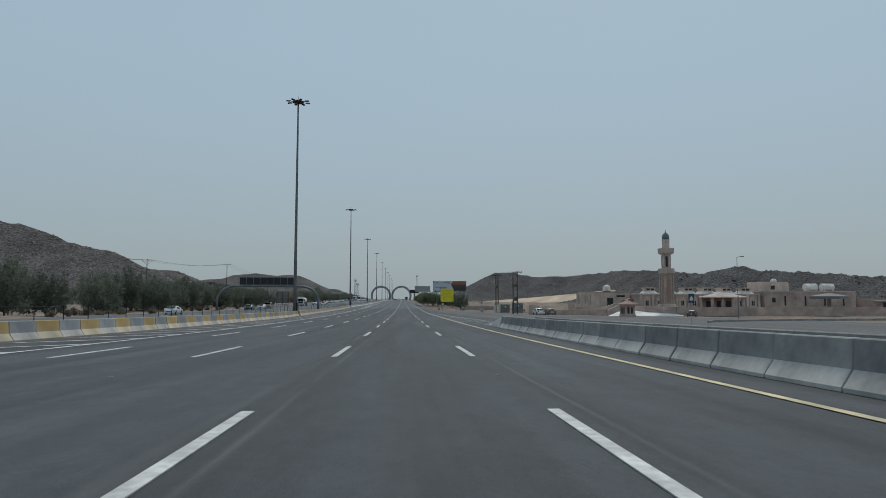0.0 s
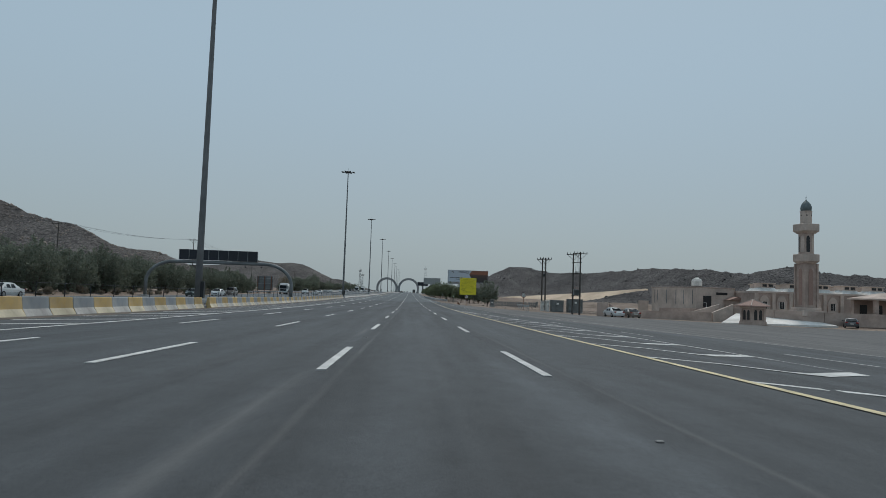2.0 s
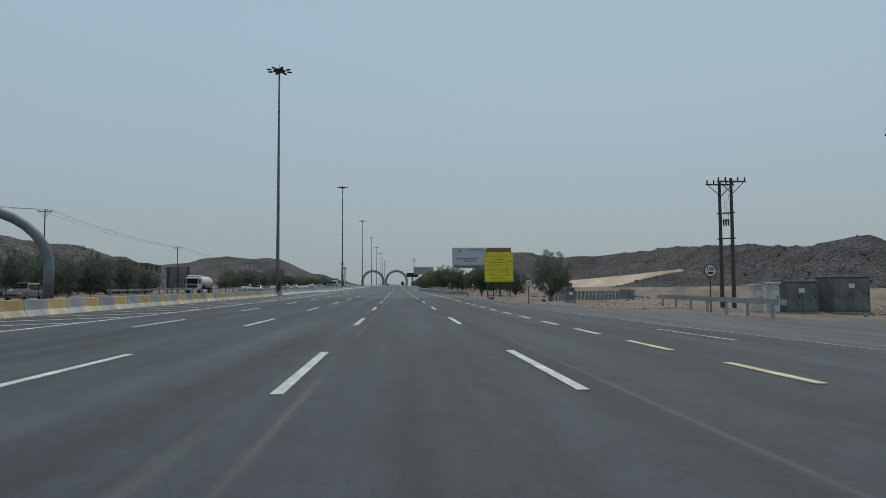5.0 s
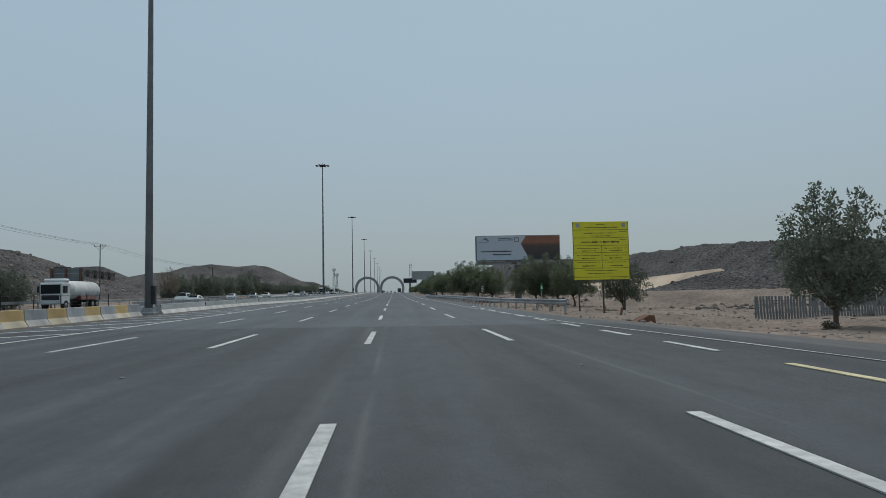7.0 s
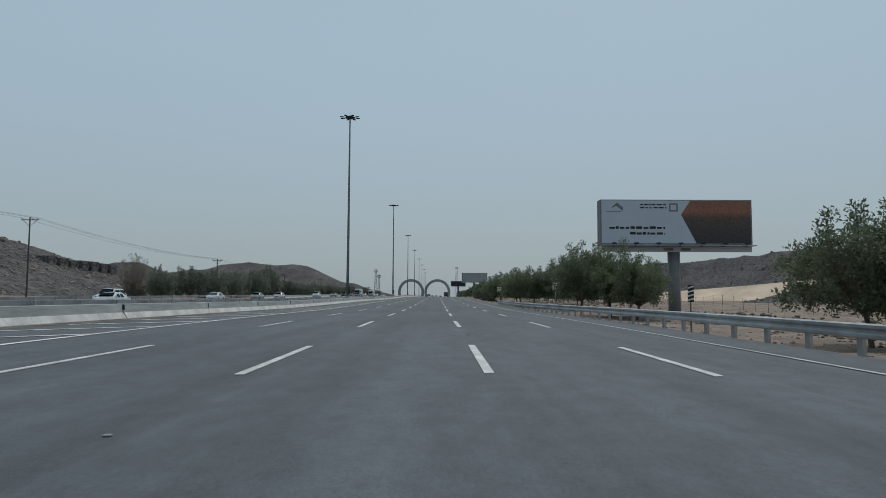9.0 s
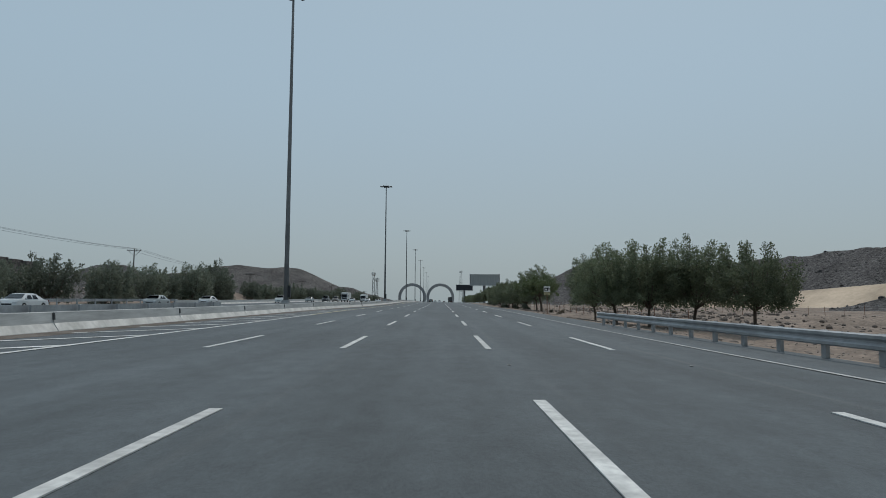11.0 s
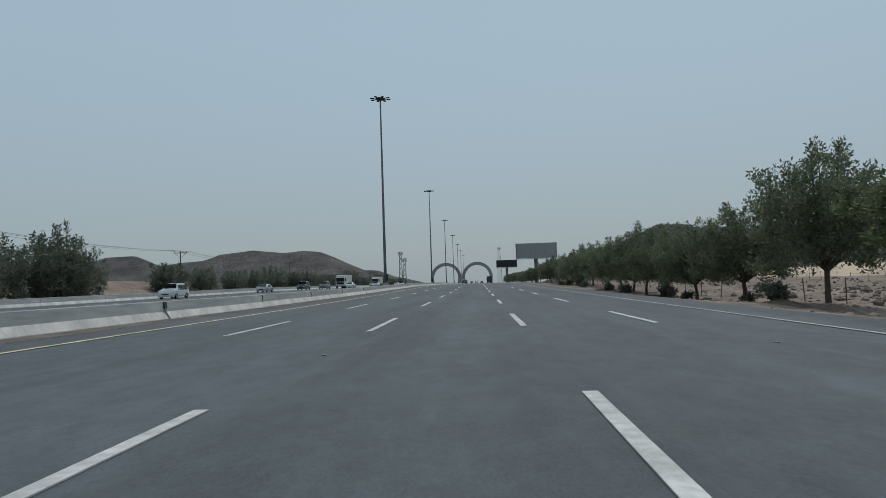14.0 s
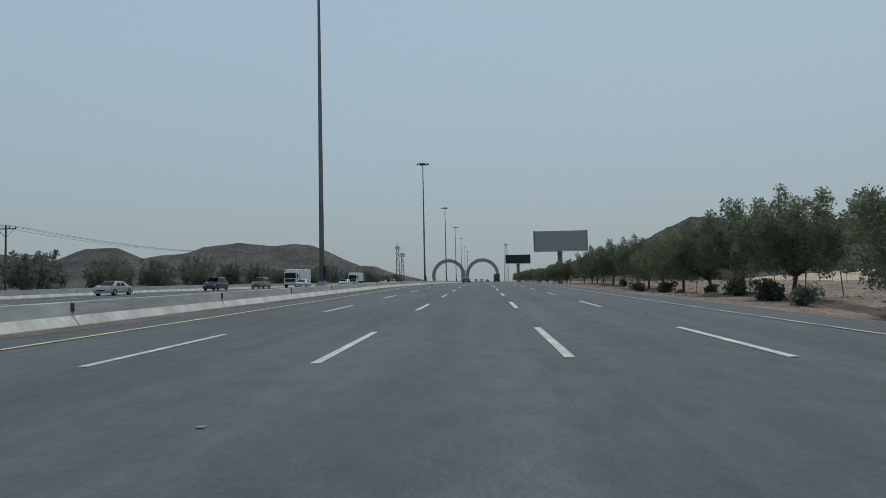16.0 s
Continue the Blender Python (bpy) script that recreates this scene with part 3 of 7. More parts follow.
LANE = dash_mesh("lane_dash", 5.3, 0.155, M_WHITE)
LANE_LONG = dash_mesh("lane_dash", 6.3, 0.155, M_WHITE)
LANE_MID = dash_mesh("lane_dash", 5.7, 0.155, M_WHITE)
LANE_SIDE = dash_mesh("lane_dash", 5.5, 0.145, M_WHITE)
for lx in (3.42, 0.0, -3.65, -7.27):  # the lane to the right narrows a little
    for k in range(-4, 62):
        y = 8.374 + 15.197 * k - 2.65
        if y > 226:
            y -= (0.5 if 250 < y < 332 else 0.2) + (0.0 if lx == 0.0 else 0.4)
            fx = np.interp(y, (230, 320, 400), {3.42: (3.40, 3.14, 3.05), 0.0: (0.0, 0.05, 0.05), -3.65: (-3.65, -3.64, -3.58), -7.27: (-7.25, -7.06, -7.0)}[lx])
            shared("lane_dash", LANE_MID if lx == 0.0 and not 249 < y < 332 else LANE_LONG if lx == 0.0 else LANE_SIDE, road_new, pose(float(fx), y, road_z(y) + 0.004, tilt_at(y), 0, 0.15 * math.sin(k * 2.3)))
        else:
            shared("lane_dash", LANE, road_new if y > 208 else road_old, pose(lx + 0.02 * math.sin(k * 1.7) + (float(np.interp(y, (90, 220), (0.26, 0))) if lx > 1 else 0), y, road_z(y) + 0.004, tilt_at(y), 0, 0.15 * math.sin(k * 2.3)))
MERGE = dash_mesh("merge_dash", 2.45, 0.16, M_WHITE)
MERGE_Y = dash_mesh("merge_dash", 2.45, 0.16, M_YELLOW)
for k in range(24):
    y = 136.56 + 4.72 * k
    if y < 236:
        shared("merge_dash", MERGE_Y if y < 196 else MERGE, road_old if y < 208 else road_new, pose(6.66, y, road_z(y) + 0.004, tilt_at(y), 0, 0))
OPP = dash_mesh("lane_dash", 5.3, 0.17, M_WHITE)
for lx in (-35.5, -31.8, -28.1, -24.4):
    for k in range(0, 46):
        y = 2 + 15.197 * k
        shared("lane_dash", OPP, road_new, pose(lx, y, road_z(y) + 0.004, tilt_at(y), 0, 0))
SOLID_L = [(-9.5, -100), (-9.45, 60), (-9.7, 110), (-10.3, 140), (-10.5, 230), (-10.75, 280), (-10.75, 340)]
strip_mesh("edge_line", SOLID_L, 0.22, M_WHITE, road_old)
strip_mesh("edge_line", [(-10.75, 340), (-10.35, 380), (-10.2, 400), (-10.25, 430), (-10.6, 600), (-10.7, 1100)], 0.18, M_YELLOW, road_new)
strip_mesh("edge_line", [(7.05, -100), (7.1, 20), (7.05, 60), (6.95, 90), (6.66, 120), (6.66, 133)], 0.17, M_YELLOW, road_old)
GORE = [(13.0, 57.5), (12.3, 68), (11.95, 78), (11.3, 88), (9.9, 102), (8.6, 112), (8.05, 117.4), (7.63, 122), (7.31, 125.4), (6.66, 133)]
strip_mesh("edge_line", GORE, 0.2, M_WHITE, road_old)
strip_mesh("edge_line", [(24, 40), (21.5, 62), (19.8, 78.4), (18.7, 91.6), (17.3, 108), (15.6, 122), (13.9, 133), (12.6, 146), (10.6, 165), (8.5, 192), (7.1, 209), (6.1, 233), (5.95, 250), (5.55, 312), (5.6, 335), (5.7, 372), (6.0, 420), (6.2, 1100)], 0.115, M_WHITE_WORN, road_new)
for k in range(7):  # broken line along the joining lane
    y = 57.0 + 15.2 * k
    bx = lambda q: float(np.interp(q, (50, 72, 92, 104, 120, 135, 160), (16.6, 15.2, 13.6, 12.6, 11.7, 10.6, 8.9)))
    strip_mesh("joining_dash", [(bx(y), y), (bx(y + 4.4), y + 4.4)], 0.14, M_WHITE, road_old)
strip_mesh("edge_line", [(-21.6, -100), (-21.6, 1100)], 0.16, M_YELLOW, road_new)


def left_toe(y):
    return float(np.interp(y, (-60, 20, 90, 108, 130, 160, 228, 262, 300, 347, 380, 398, 480, 1200), (-13.5, -13.5, -13.4, -13.8, -14.7, -15.3, -15.6, -15.4, -14.8, -14.2, -13.2, -12.7, -12.8, -13.0)))


def solid_left(y):
    return float(np.interp(y, [p[1] for p in SOLID_L], [p[0] for p in SOLID_L]))


for k in range(76):
    y = -20 + 5.1 * k
    if y < 366:
        a, b = solid_left(y), left_toe(y) + 0.7
        strip_mesh("hatch_stripe", [(a, y), (a + (b - a) * 0.5, y - 2.1), (b, y - 4.2)], 0.36, M_WHITE, road_old if y < 208 else road_new, 0.012)
for k in range(14):  # chevrons in the gore, their points towards oncoming drivers
    y = 62.06 + 5.02 * k
    e = float(np.interp(y + 2.0, [p[1] for p in GORE], [p[0] for p in GORE]))
    vs = []
    for u, d, half in ((0.0, 1.75, 0.13), (0.24, 0.6, 0.17), (0.46, -0.42, 0.21), (0.56, -0.42, 0.34), (0.78, 0.6, 0.36), (1.0, 1.6, 0.36)):
        x = 7.1 + (e - 7.1) * u
        for q in (-half, half):
            vs.append((x, y + d + q, road_z(y + d + q) + float(side_z(x)) * (x > 8) + 0.014))
    part("hatch_stripe", (vs, [], [(2 * i, 2 * i + 2, 2 * i + 3, 2 * i + 1) for i in range(5)]), M_WHITE, road_old)
STUD = B()
box(STUD, -0.035, 0.035, -0.03, 0.03, 0, 0.014, 0.006)
STUD_ME = bpy.data.meshes.new("road_stud")
STUD.to_mesh(STUD_ME)
STUD.free()
STUD_ME.materials.append(M_CONC)
for lx, k in [(q, j) for q in (3.62, 0.14, -3.5) for j in range(-1, 30) if (j * 7 + int(q * 3)) % 3]:
    y = 8.374 + 15.197 * k + 4.6 + 0.5 * math.sin(k)
    shared("road_stud", STUD_ME, road_old if y < 208 else road_new, pose(lx, y, road_z(y) + 0.003))


# ---------- concrete barriers ----------
def barrier_mesh(name, length, mats, both=True, h=0.82, w=0.62):
    """A concrete barrier unit with a sloping toe; the face towards +x."""
    half = w / 2
    prof = [(half, 0), (half, 0.07), (half - 0.19, 0.34), (0.09, h - 0.02), (0.07, h), (-0.07, h), (-0.09, h - 0.02), (-half + 0.19, 0.34), (-half, 0.07), (-half, 0)]
    toe = (0, 1, 7, 8)
    g = 0.012
    bm = B()
    a = [bm.verts.new((x, -length / 2 + g, z)) for x, z in prof]
    b = [bm.verts.new((x, length / 2 - g, z)) for x, z in prof]
    n = len(prof)
    for i in range(n):
        q = bm.faces.new((a[i], b[i], b[(i + 1) % n], a[(i + 1) % n]))
        q.material_index = 1 if i in toe else 0
    bm.faces.new(a)
    bm.faces.new(b[::-1])
    es = [e for e in bm.edges if abs(e.verts[0].co.y - e.verts[1].co.y) < 1e-4]
    bmesh.ops.bevel(bm, geom=es, offset=0.02, segments=1, affect="EDGES")
    bmesh.ops.recalc_face_normals(bm, faces=bm.faces)
    me = bpy.data.meshes.new(name)
    bm.to_mesh(me)
    bm.free()
    for m in mats:
        me.materials.append(m)
    return me


def heading(fx, y):
    return -math.degrees(math.atan2(fx(y + 2) - fx(y - 2), 4))


ME_R = barrier_mesh("concrete_barrier", 2.25, (M_CONC, M_TOE_PLAIN))
random.seed(5)
for k in range(29):
    y = -9.0 + 2.25 * k
    if y < 47.3:
        ob = shared("concrete_barrier", ME_R, None, pose(8.82 + random.uniform(-0.015, 0.015), y, road_z(y) - 0.02, tilt_at(y), 0, random.uniform(-0.3, 0.3)))
        tagged(ob, "grey cast concrete barrier unit with pale scuffed toe", "barrier", "grey barrier units beside the highway")
# a second row stands behind the first
ME_R_BACK = barrier_mesh("concrete_barrier", 2.25, (M_CONC, M_TOE_PLAIN), h=0.96)
for k in range(25):
    y = -8.2 + 2.25 * k
    ob = shared("concrete_barrier", ME_R_BACK, None, pose(11.0 + random.uniform(-0.015, 0.015), y, road_z(y) + float(side_z(11.0)) - 0.03, tilt_at(y), 0, random.uniform(-0.3, 0.3)))
    tagged(ob, "grey cast concrete barrier unit beside the side road", "barrier", "grey barrier units of the back row")
# end units that slope down to the road
for k, (ya, yb_, ha, hb) in enumerate(((47.6, 50.6, 0.78, 0.42), (50.63, 53.0, 0.41, 0.20), (53.03, 55.9, 0.19, 0.03))):
    bm = B()
    rows_ = []
    for y, h in ((ya - 53, ha), (yb_ - 53, hb)):
        w = 0.10 + 0.21 * max(0.0, 1 - h / 0.8)
        rows_.append([bm.verts.new(p) for p in ((-0.31, y, 0), (0.31, y, 0), (0.31, y, min(0.07, h * 0.6)), (w, y, h), (-w, y, h), (-0.31, y, min(0.07, h * 0.6)))])
    for i in range(6):
        bm.faces.new((rows_[0][i], rows_[0][(i + 1) % 6], rows_[1][(i + 1) % 6], rows_[1][i]))
    bm.faces.new(rows_[0][::-1])
    bm.faces.new(rows_[1])
    bmesh.ops.recalc_face_normals(bm, faces=bm.faces)
    ob = part("concrete_barrier_end", bm, M_TOE)
    ob.matrix_basis = pose(8.82, 53, road_z(53) - 0.01, tilt_at(53))
    tagged(ob, "worn pale concrete barrier unit sloping down to the road", "barrier", "sloping end units of the grey barrier")

ME_Y = barrier_mesh("painted_barrier", 2.0, (M_BLK_Y, M_TOE_CREAM))
ME_B = barrier_mesh("painted_barrier", 2.0, (M_BLK_B, M_TOE_PLAIN))
for k in range(125):
    y = -19.0 + 2.0 * k
    if 103.6 < y < 106.6 or y > 231:
        continue
    x = left_toe(y) - 0.31
    ob = shared("painted_barrier", ME_Y if k % 2 else ME_B, None, pose(x + random.uniform(-0.02, 0.02), y, road_z(y) - 0.02, tilt_at(y), 0, heading(left_toe, y)))
    tagged(ob, "faded yellow painted concrete barrier unit" if k % 2 else "faded blue-grey painted concrete barrier unit", "barrier", "painted barrier units along the median")
bm = B()
prism(bm, [(0.10, 0.70), (0.12, 0.70), (0.145, 0.46), (0.12, 0.46)], -0.035, 0.035)
bmesh.ops.recalc_face_normals(bm, faces=bm.faces)
JOINT = bpy.data.meshes.new("joint_plate")
bm.to_mesh(JOINT)
bm.free()
JOINT.materials.append(M_DARK)
ME_W = barrier_mesh("long_barrier", 11.3, (M_CONC_PALE, M_TOE), h=0.74)
y = 239.5
while y < 1000:
    ob = shared("long_barrier", ME_W, None, pose(left_toe(y) - 0.31, y, road_z(y) - 0.02, tilt_at(y), 0, heading(left_toe, y)))
    for s in (-1, 1):
        j = shared("joint_plate", JOINT, ob, pose(0, s * 5.62, 0))
    tagged(ob, "long grey concrete barrier unit with whitewashed toe", "barrier", "long barrier units along the median")
    y += 11.3
ME_F = barrier_mesh("far_barrier", 11.3, (M_CONC_PALE, M_TOE))
y = 401.0
while y < 1000:
    ob = shared("far_barrier", ME_F, None, pose(-42.6, y, road_z(y) - 0.02, tilt_at(y)))
    tagged(ob, "long pale concrete barrier unit on the far road edge", "barrier", "barrier units along the oncoming road")
    y += 11.3


# a drift of dust and grit along the toe of the median barrier
rngd = np.random.RandomState(12)
vd, fd = [], []
for j, y in enumerate(np.arange(-60, 640, 1.5)):
    w = 0.25 + 0.55 * float(rough_noise(3, y, 9, 4)) + 0.12 * rngd.rand() + (0.15 if y > 232 else 0)
    x = left_toe(y)
    z = road_z(y)
    vd += [(x - 0.05, y, z + 0.03), (x + w * 0.45, y, z + 0.02), (x + w, y, z + 0.006)]
    if j:
        for i in (0, 1):
            k = 3 * j + i
            fd.append((k - 3, k - 2, k + 1, k))
tagged(part("dust_drift", (vd, [], fd), M_GRIT, smooth=True), "low drift of brown dust and grit along the barrier", "dust", kind="stuff")


# ---------- steel guard rails ----------
def guard_rail(path, spacing, label, h=0.72, name="guard_rail"):
    root = empty(name, path[0][0], path[0][1], 0)
    seg = [0.0]
    for a, b in zip(path, path[1:]):
        seg.append(seg[-1] + math.dist(a, b))
    px = lambda s: (float(np.interp(s, seg, [p[0] for p in path])), float(np.interp(s, seg, [p[1] for p in path])))
    ox, oy = path[0]
    prof = [(0.0, -0.16), (0.05, -0.13), (0.05, -0.07), (0.0, -0.02), (0.0, 0.02), (0.05, 0.07), (0.05, 0.13), (0.0, 0.16), (-0.012, 0.16), (-0.012, -0.16)]
    v, f = [], []
    n = max(2, int(seg[-1] / 2.0))
    for i in range(n + 1):
        x, y = px(seg[-1] * i / n)
        x2, y2 = px(min(seg[-1], seg[-1] * i / n + 0.5))
        x1, y1 = px(max(0, seg[-1] * i / n - 0.5))
        d = Vector((x2 - x1, y2 - y1)).normalized()
        for u, w in prof:
            v.append((x - d.y * u - ox, y + d.x * u - oy, road_z(y) + h - 0.14 + w))
    m = len(prof)
    for i in range(n):
        for j in range(m):
            f.append((i * m + j, i * m + (j + 1) % m, (i + 1) * m + (j + 1) % m, (i + 1) * m + j))
    part("rail", (v, [], f), M_GALV, root)
    bm = B()
    box(bm, -0.05, 0.05, -0.10, 0.10, -0.6, h + 0.02, 0.01)
    pm = bpy.data.meshes.new("post")
    bm.to_mesh(pm)
    bm.free()
    pm.materials.append(M_GALV)
    bm = B()
    box(bm, -0.05, 0.05, -0.07, 0.07, h - 0.32, h + 0.0, 0.01)
    s = 0.6
    while s < seg[-1]:
        x, y = px(s)
        shared("post", pm, root, pose(x - ox + 0.2, y - oy, road_z(y), 0, 0, 0))
        s += spacing
    bm.free()
    return tagged(root, label, "guard rail")


guard_rail([(10.7, 223.6), (10.0, 226.6), (9.2, 230.5), (8.4, 237.5), (8.1, 245), (7.8, 262), (7.25, 300), (7.05, 324.5)], 2.0, "galvanised steel guard rail on stout steel posts", 0.61)
guard_rail([(22.4, 186.0), (21.9, 177), (21.2, 165.5)], 3.0, "short bent steel guard rail beside the side road", 0.55)
guard_rail([(-41.6, 236), (-41.6, 394)], 4.0, "steel guard rail on the far edge of the oncoming road", 0.95)
guard_rail([(-19.2, 238), (-19.2, 345)], 4.0, "steel guard rail along the median verge", 0.85)


# ---------- lighting masts ----------
def light_mast(x, y, base):
    H = 33.3
    root = empty("light_mast", x, y, base)
    bm = B()
    prof = []
    for k in range(6):
        prof += [(0.27 - 0.15 * k / 6, 0.3 + (H - 0.3) * k / 6), (0.264 - 0.15 * (k + 1) / 6, 0.28 + (H - 0.3) * (k + 1) / 6)]
    revolve(bm, prof, 14)
    part("pole", bm, M_MAST, root, smooth=True)
    bm = B()
    box(bm, -0.55, 0.55, -0.55, 0.55, -0.3, 0.22, 0.05)
    tube(bm, (0, 0, 0.2), (0, 0, 0.5), 0.5, 0.40, 12)
    part("footing", bm, M_CONC, root)
    bm = B()
    box(bm, 0.2, 0.46, -0.2, 0.2, 0.75, 2.0, 0.02)
    part("junction_box", bm, M_DARK, root)
    bm = B()
    revolve(bm, [(0.55, H - 0.35), (0.85, H - 0.25), (0.85, H - 0.05), (0.5, H + 0.12), (0.15, H + 0.2)], 18)
    part("head_ring", bm, M_DARK, root)
    bm = B()
    tube(bm, (0, 0, H + 0.15), (0, 0, H + 1.0), 0.03, 0.01, 6)
    part("lightning_rod", bm, M_DARK, root)
    bm = B()
    box(bm, 0.8, 1.25, -0.04, 0.04, -0.03, 0.05)
    box(bm, 1.2, 1.85, -0.19, 0.19, -0.06, 0.10, 0.04)
    fm = bpy.data.meshes.new("floodlight")
    bm.to_mesh(fm)
    bm.free()
    fm.materials.append(M_DARK)
    for k in range(8):
        shared("floodlight", fm, root, pose(0, 0, H - 0.16, 0, 0, 22.5 + 45 * k))
    return tagged(root, "tall tapered steel high-mast light with a ring of floodlights", "light mast", "high-mast lights along the median")


mast = light_mast(-14.67, 105.4, road_z(105.4))
for x, y in ((-16.12, 232.5), (-17.06, 359.1), (-17.15, 485.5), (-17.05, 605.9), (-17.15, 719.3), (-17.05, 829.6), (-17.1, 940), (-17.1, 1050), (-17.1, 1160)):
    copy_thing(mast, pose(x, y, road_z(y) + (0.5 if 300 < y < 500 else 0.0)))


# ---------- median fence ----------
fence = empty("median_fence", -17.4, 100, 0)
bm = B()
tube(bm, (0, 0, -0.3), (0, 0, 1.5), 0.026, 0.026, 6)
FP = bpy.data.meshes.new("fence_post")
bm.to_mesh(FP)
bm.free()
FP.materials.append(M_DARK)
for k in range(84):
    y = -20 + 3.0 * k
    shared("fence_post", FP, fence, pose(0.05 * math.sin(k * 1.3), y - 100, road_z(y), random.uniform(-2, 2), random.uniform(-2, 2), 0))
for h in (0.35, 0.9, 1.42):
    bm = B()
    pipe(bm, [(0, y - 100, road_z(y) + h) for y in range(-20, 233, 6)], 0.014 if h > 1.3 else 0.008, 5)
    part("fence_rail", bm, M_DARK, fence)
tagged(fence, "thin dark steel post and rail fence on the median", "fence")


# ---------- variable message gantry ----------
def gantry():
    root = empty("sign_gantry", -32.3, 174.4, road_z(174.4))
    z0 = -0.2
    X0, X1, top, r = -12.5, 12.7, 6.15, 3.6
    pts = [(X0, 0, z0), (X0, 0, top - r)]
    for k in range(1, 9):
        w = math.pi / 2 * k / 8
        pts.append((X0 + r * 1.35 * (1 - math.cos(w)), 0, top - r + r * math.sin(w)))
    for k in range(8, -1, -1):
        w = math.pi / 2 * k / 8
        pts.append((X1 - r * 1.35 * (1 - math.cos(w)), 0, top - r + r * math.sin(w)))
    pts.append((X1, 0, z0))
    part("arch_beam", pipe(B(), pts, 0.30, 12), M_GANTRY, root, smooth=True)
    bm = B()
    box(bm, -6.9, 6.65, -0.35, 0.05, 6.5, 8.3, 0.04)
    panel = part("message_panel", bm, M_SCREEN, root, "dark blank message panel of eight modules")
    for k in range(9):
        bm = B()
        x = -6.9 + 13.55 * k / 8
        box(bm, x - 0.045, x + 0.045, -0.38, -0.352, 6.5, 8.3)
        part("panel_joint", bm, M_GANTRY, panel)
    for k in range(6):
        bm = B()
        x = -6.2 + 2.45 * k
        box(bm, x - 0.08, x + 0.08, 0.06, 0.2, 6.2, 8.1)
        part("bracket", bm, M_GANTRY, root)
    for x in (4.6, 7.4):
        bm = B()
        box(bm, x - 0.1, x + 0.1, -0.25, 0.25, 5.4, 5.6, 0.02)
        tube(bm, (x, 0, 5.55), (x, 0, 6.0), 0.04, 0.04, 6)
        part("traffic_camera", bm, M_DARK, root)
    bm = B()
    box(bm, X0 - 0.6, X0 + 0.6, -0.6, 0.6, -0.5, 0.12, 0.05)
    part("footing", bm, M_CONC, root)
    bm = B()
    box(bm, X1 - 0.6, X1 + 0.6, -0.6, 0.6, -0.5, 0.12, 0.05)
    part("footing", bm, M_CONC, root)
    return tagged(root, "grey tubular sign gantry arch carrying a dark blank message panel", "sign gantry")


gantry()


# ---------- twin arches over the highway ----------
def road_arch(cx):
    root = empty("road_arch", cx, 1058, road_z(1058) - 0.5)
    ro, ri, cz = 15.6, 12.5, 6.6
    bm = B()
    ring = []
    n = 40
    for k in range(n + 1):
        w = math.pi * (1.13 - 1.26 * k / n)
        for r, y in ((ri, -1.6), (ro, -1.6), (ro, 1.6), (ri, 1.6)):
            ring.append(bm.verts.new((r * math.cos(w), y, cz + r * math.sin(w))))
    for k in range(n):
        for i in range(4):
            bm.faces.new((ring[4 * k + i], ring[4 * k + (i + 1) % 4], ring[4 * k + 4 + (i + 1) % 4], ring[4 * k + 4 + i]))
    bm.faces.new(ring[:4])
    bm.faces.new(ring[-4:][::-1])
    part("arch_ring", bm, M_ARCH, root)
    for s in (-1, 1):
        bm = B()
        box(bm, s * 13.2 - 2.0, s * 13.2 + 2.0, -2.0, 2.0, 0, 1.6, 0.1)
        part("footing", bm, M_CONC, root)
    return tagged(root, "huge grey ring arch spanning the highway", "arch", "twin arches over the highway")


road_arch(-1.2)
road_arch(-32.8)


# ---------- small mosque beside the side road ----------
def lancet(x0, x1, z0, z1, n=8):
    """Outline of a pointed arch opening in x and z."""
    w = (x1 - x0) / 2
    spring = z1 - w * 1.5
    pts = [(x0, z0), (x1, z0), (x1, spring)]
    for k in range(1, n):
        a = k / n
        pts.append((x1 - w * a ** 1.6, spring + (z1 - spring) * math.sin(a * math.pi / 2)))
    pts.append(((x0 + x1) / 2, z1))
    for k in range(n - 1, 0, -1):
        a = k / n
        pts.append((x0 + w * a ** 1.6, spring + (z1 - spring) * math.sin(a * math.pi / 2)))
    pts.append((x0, spring))
    return pts


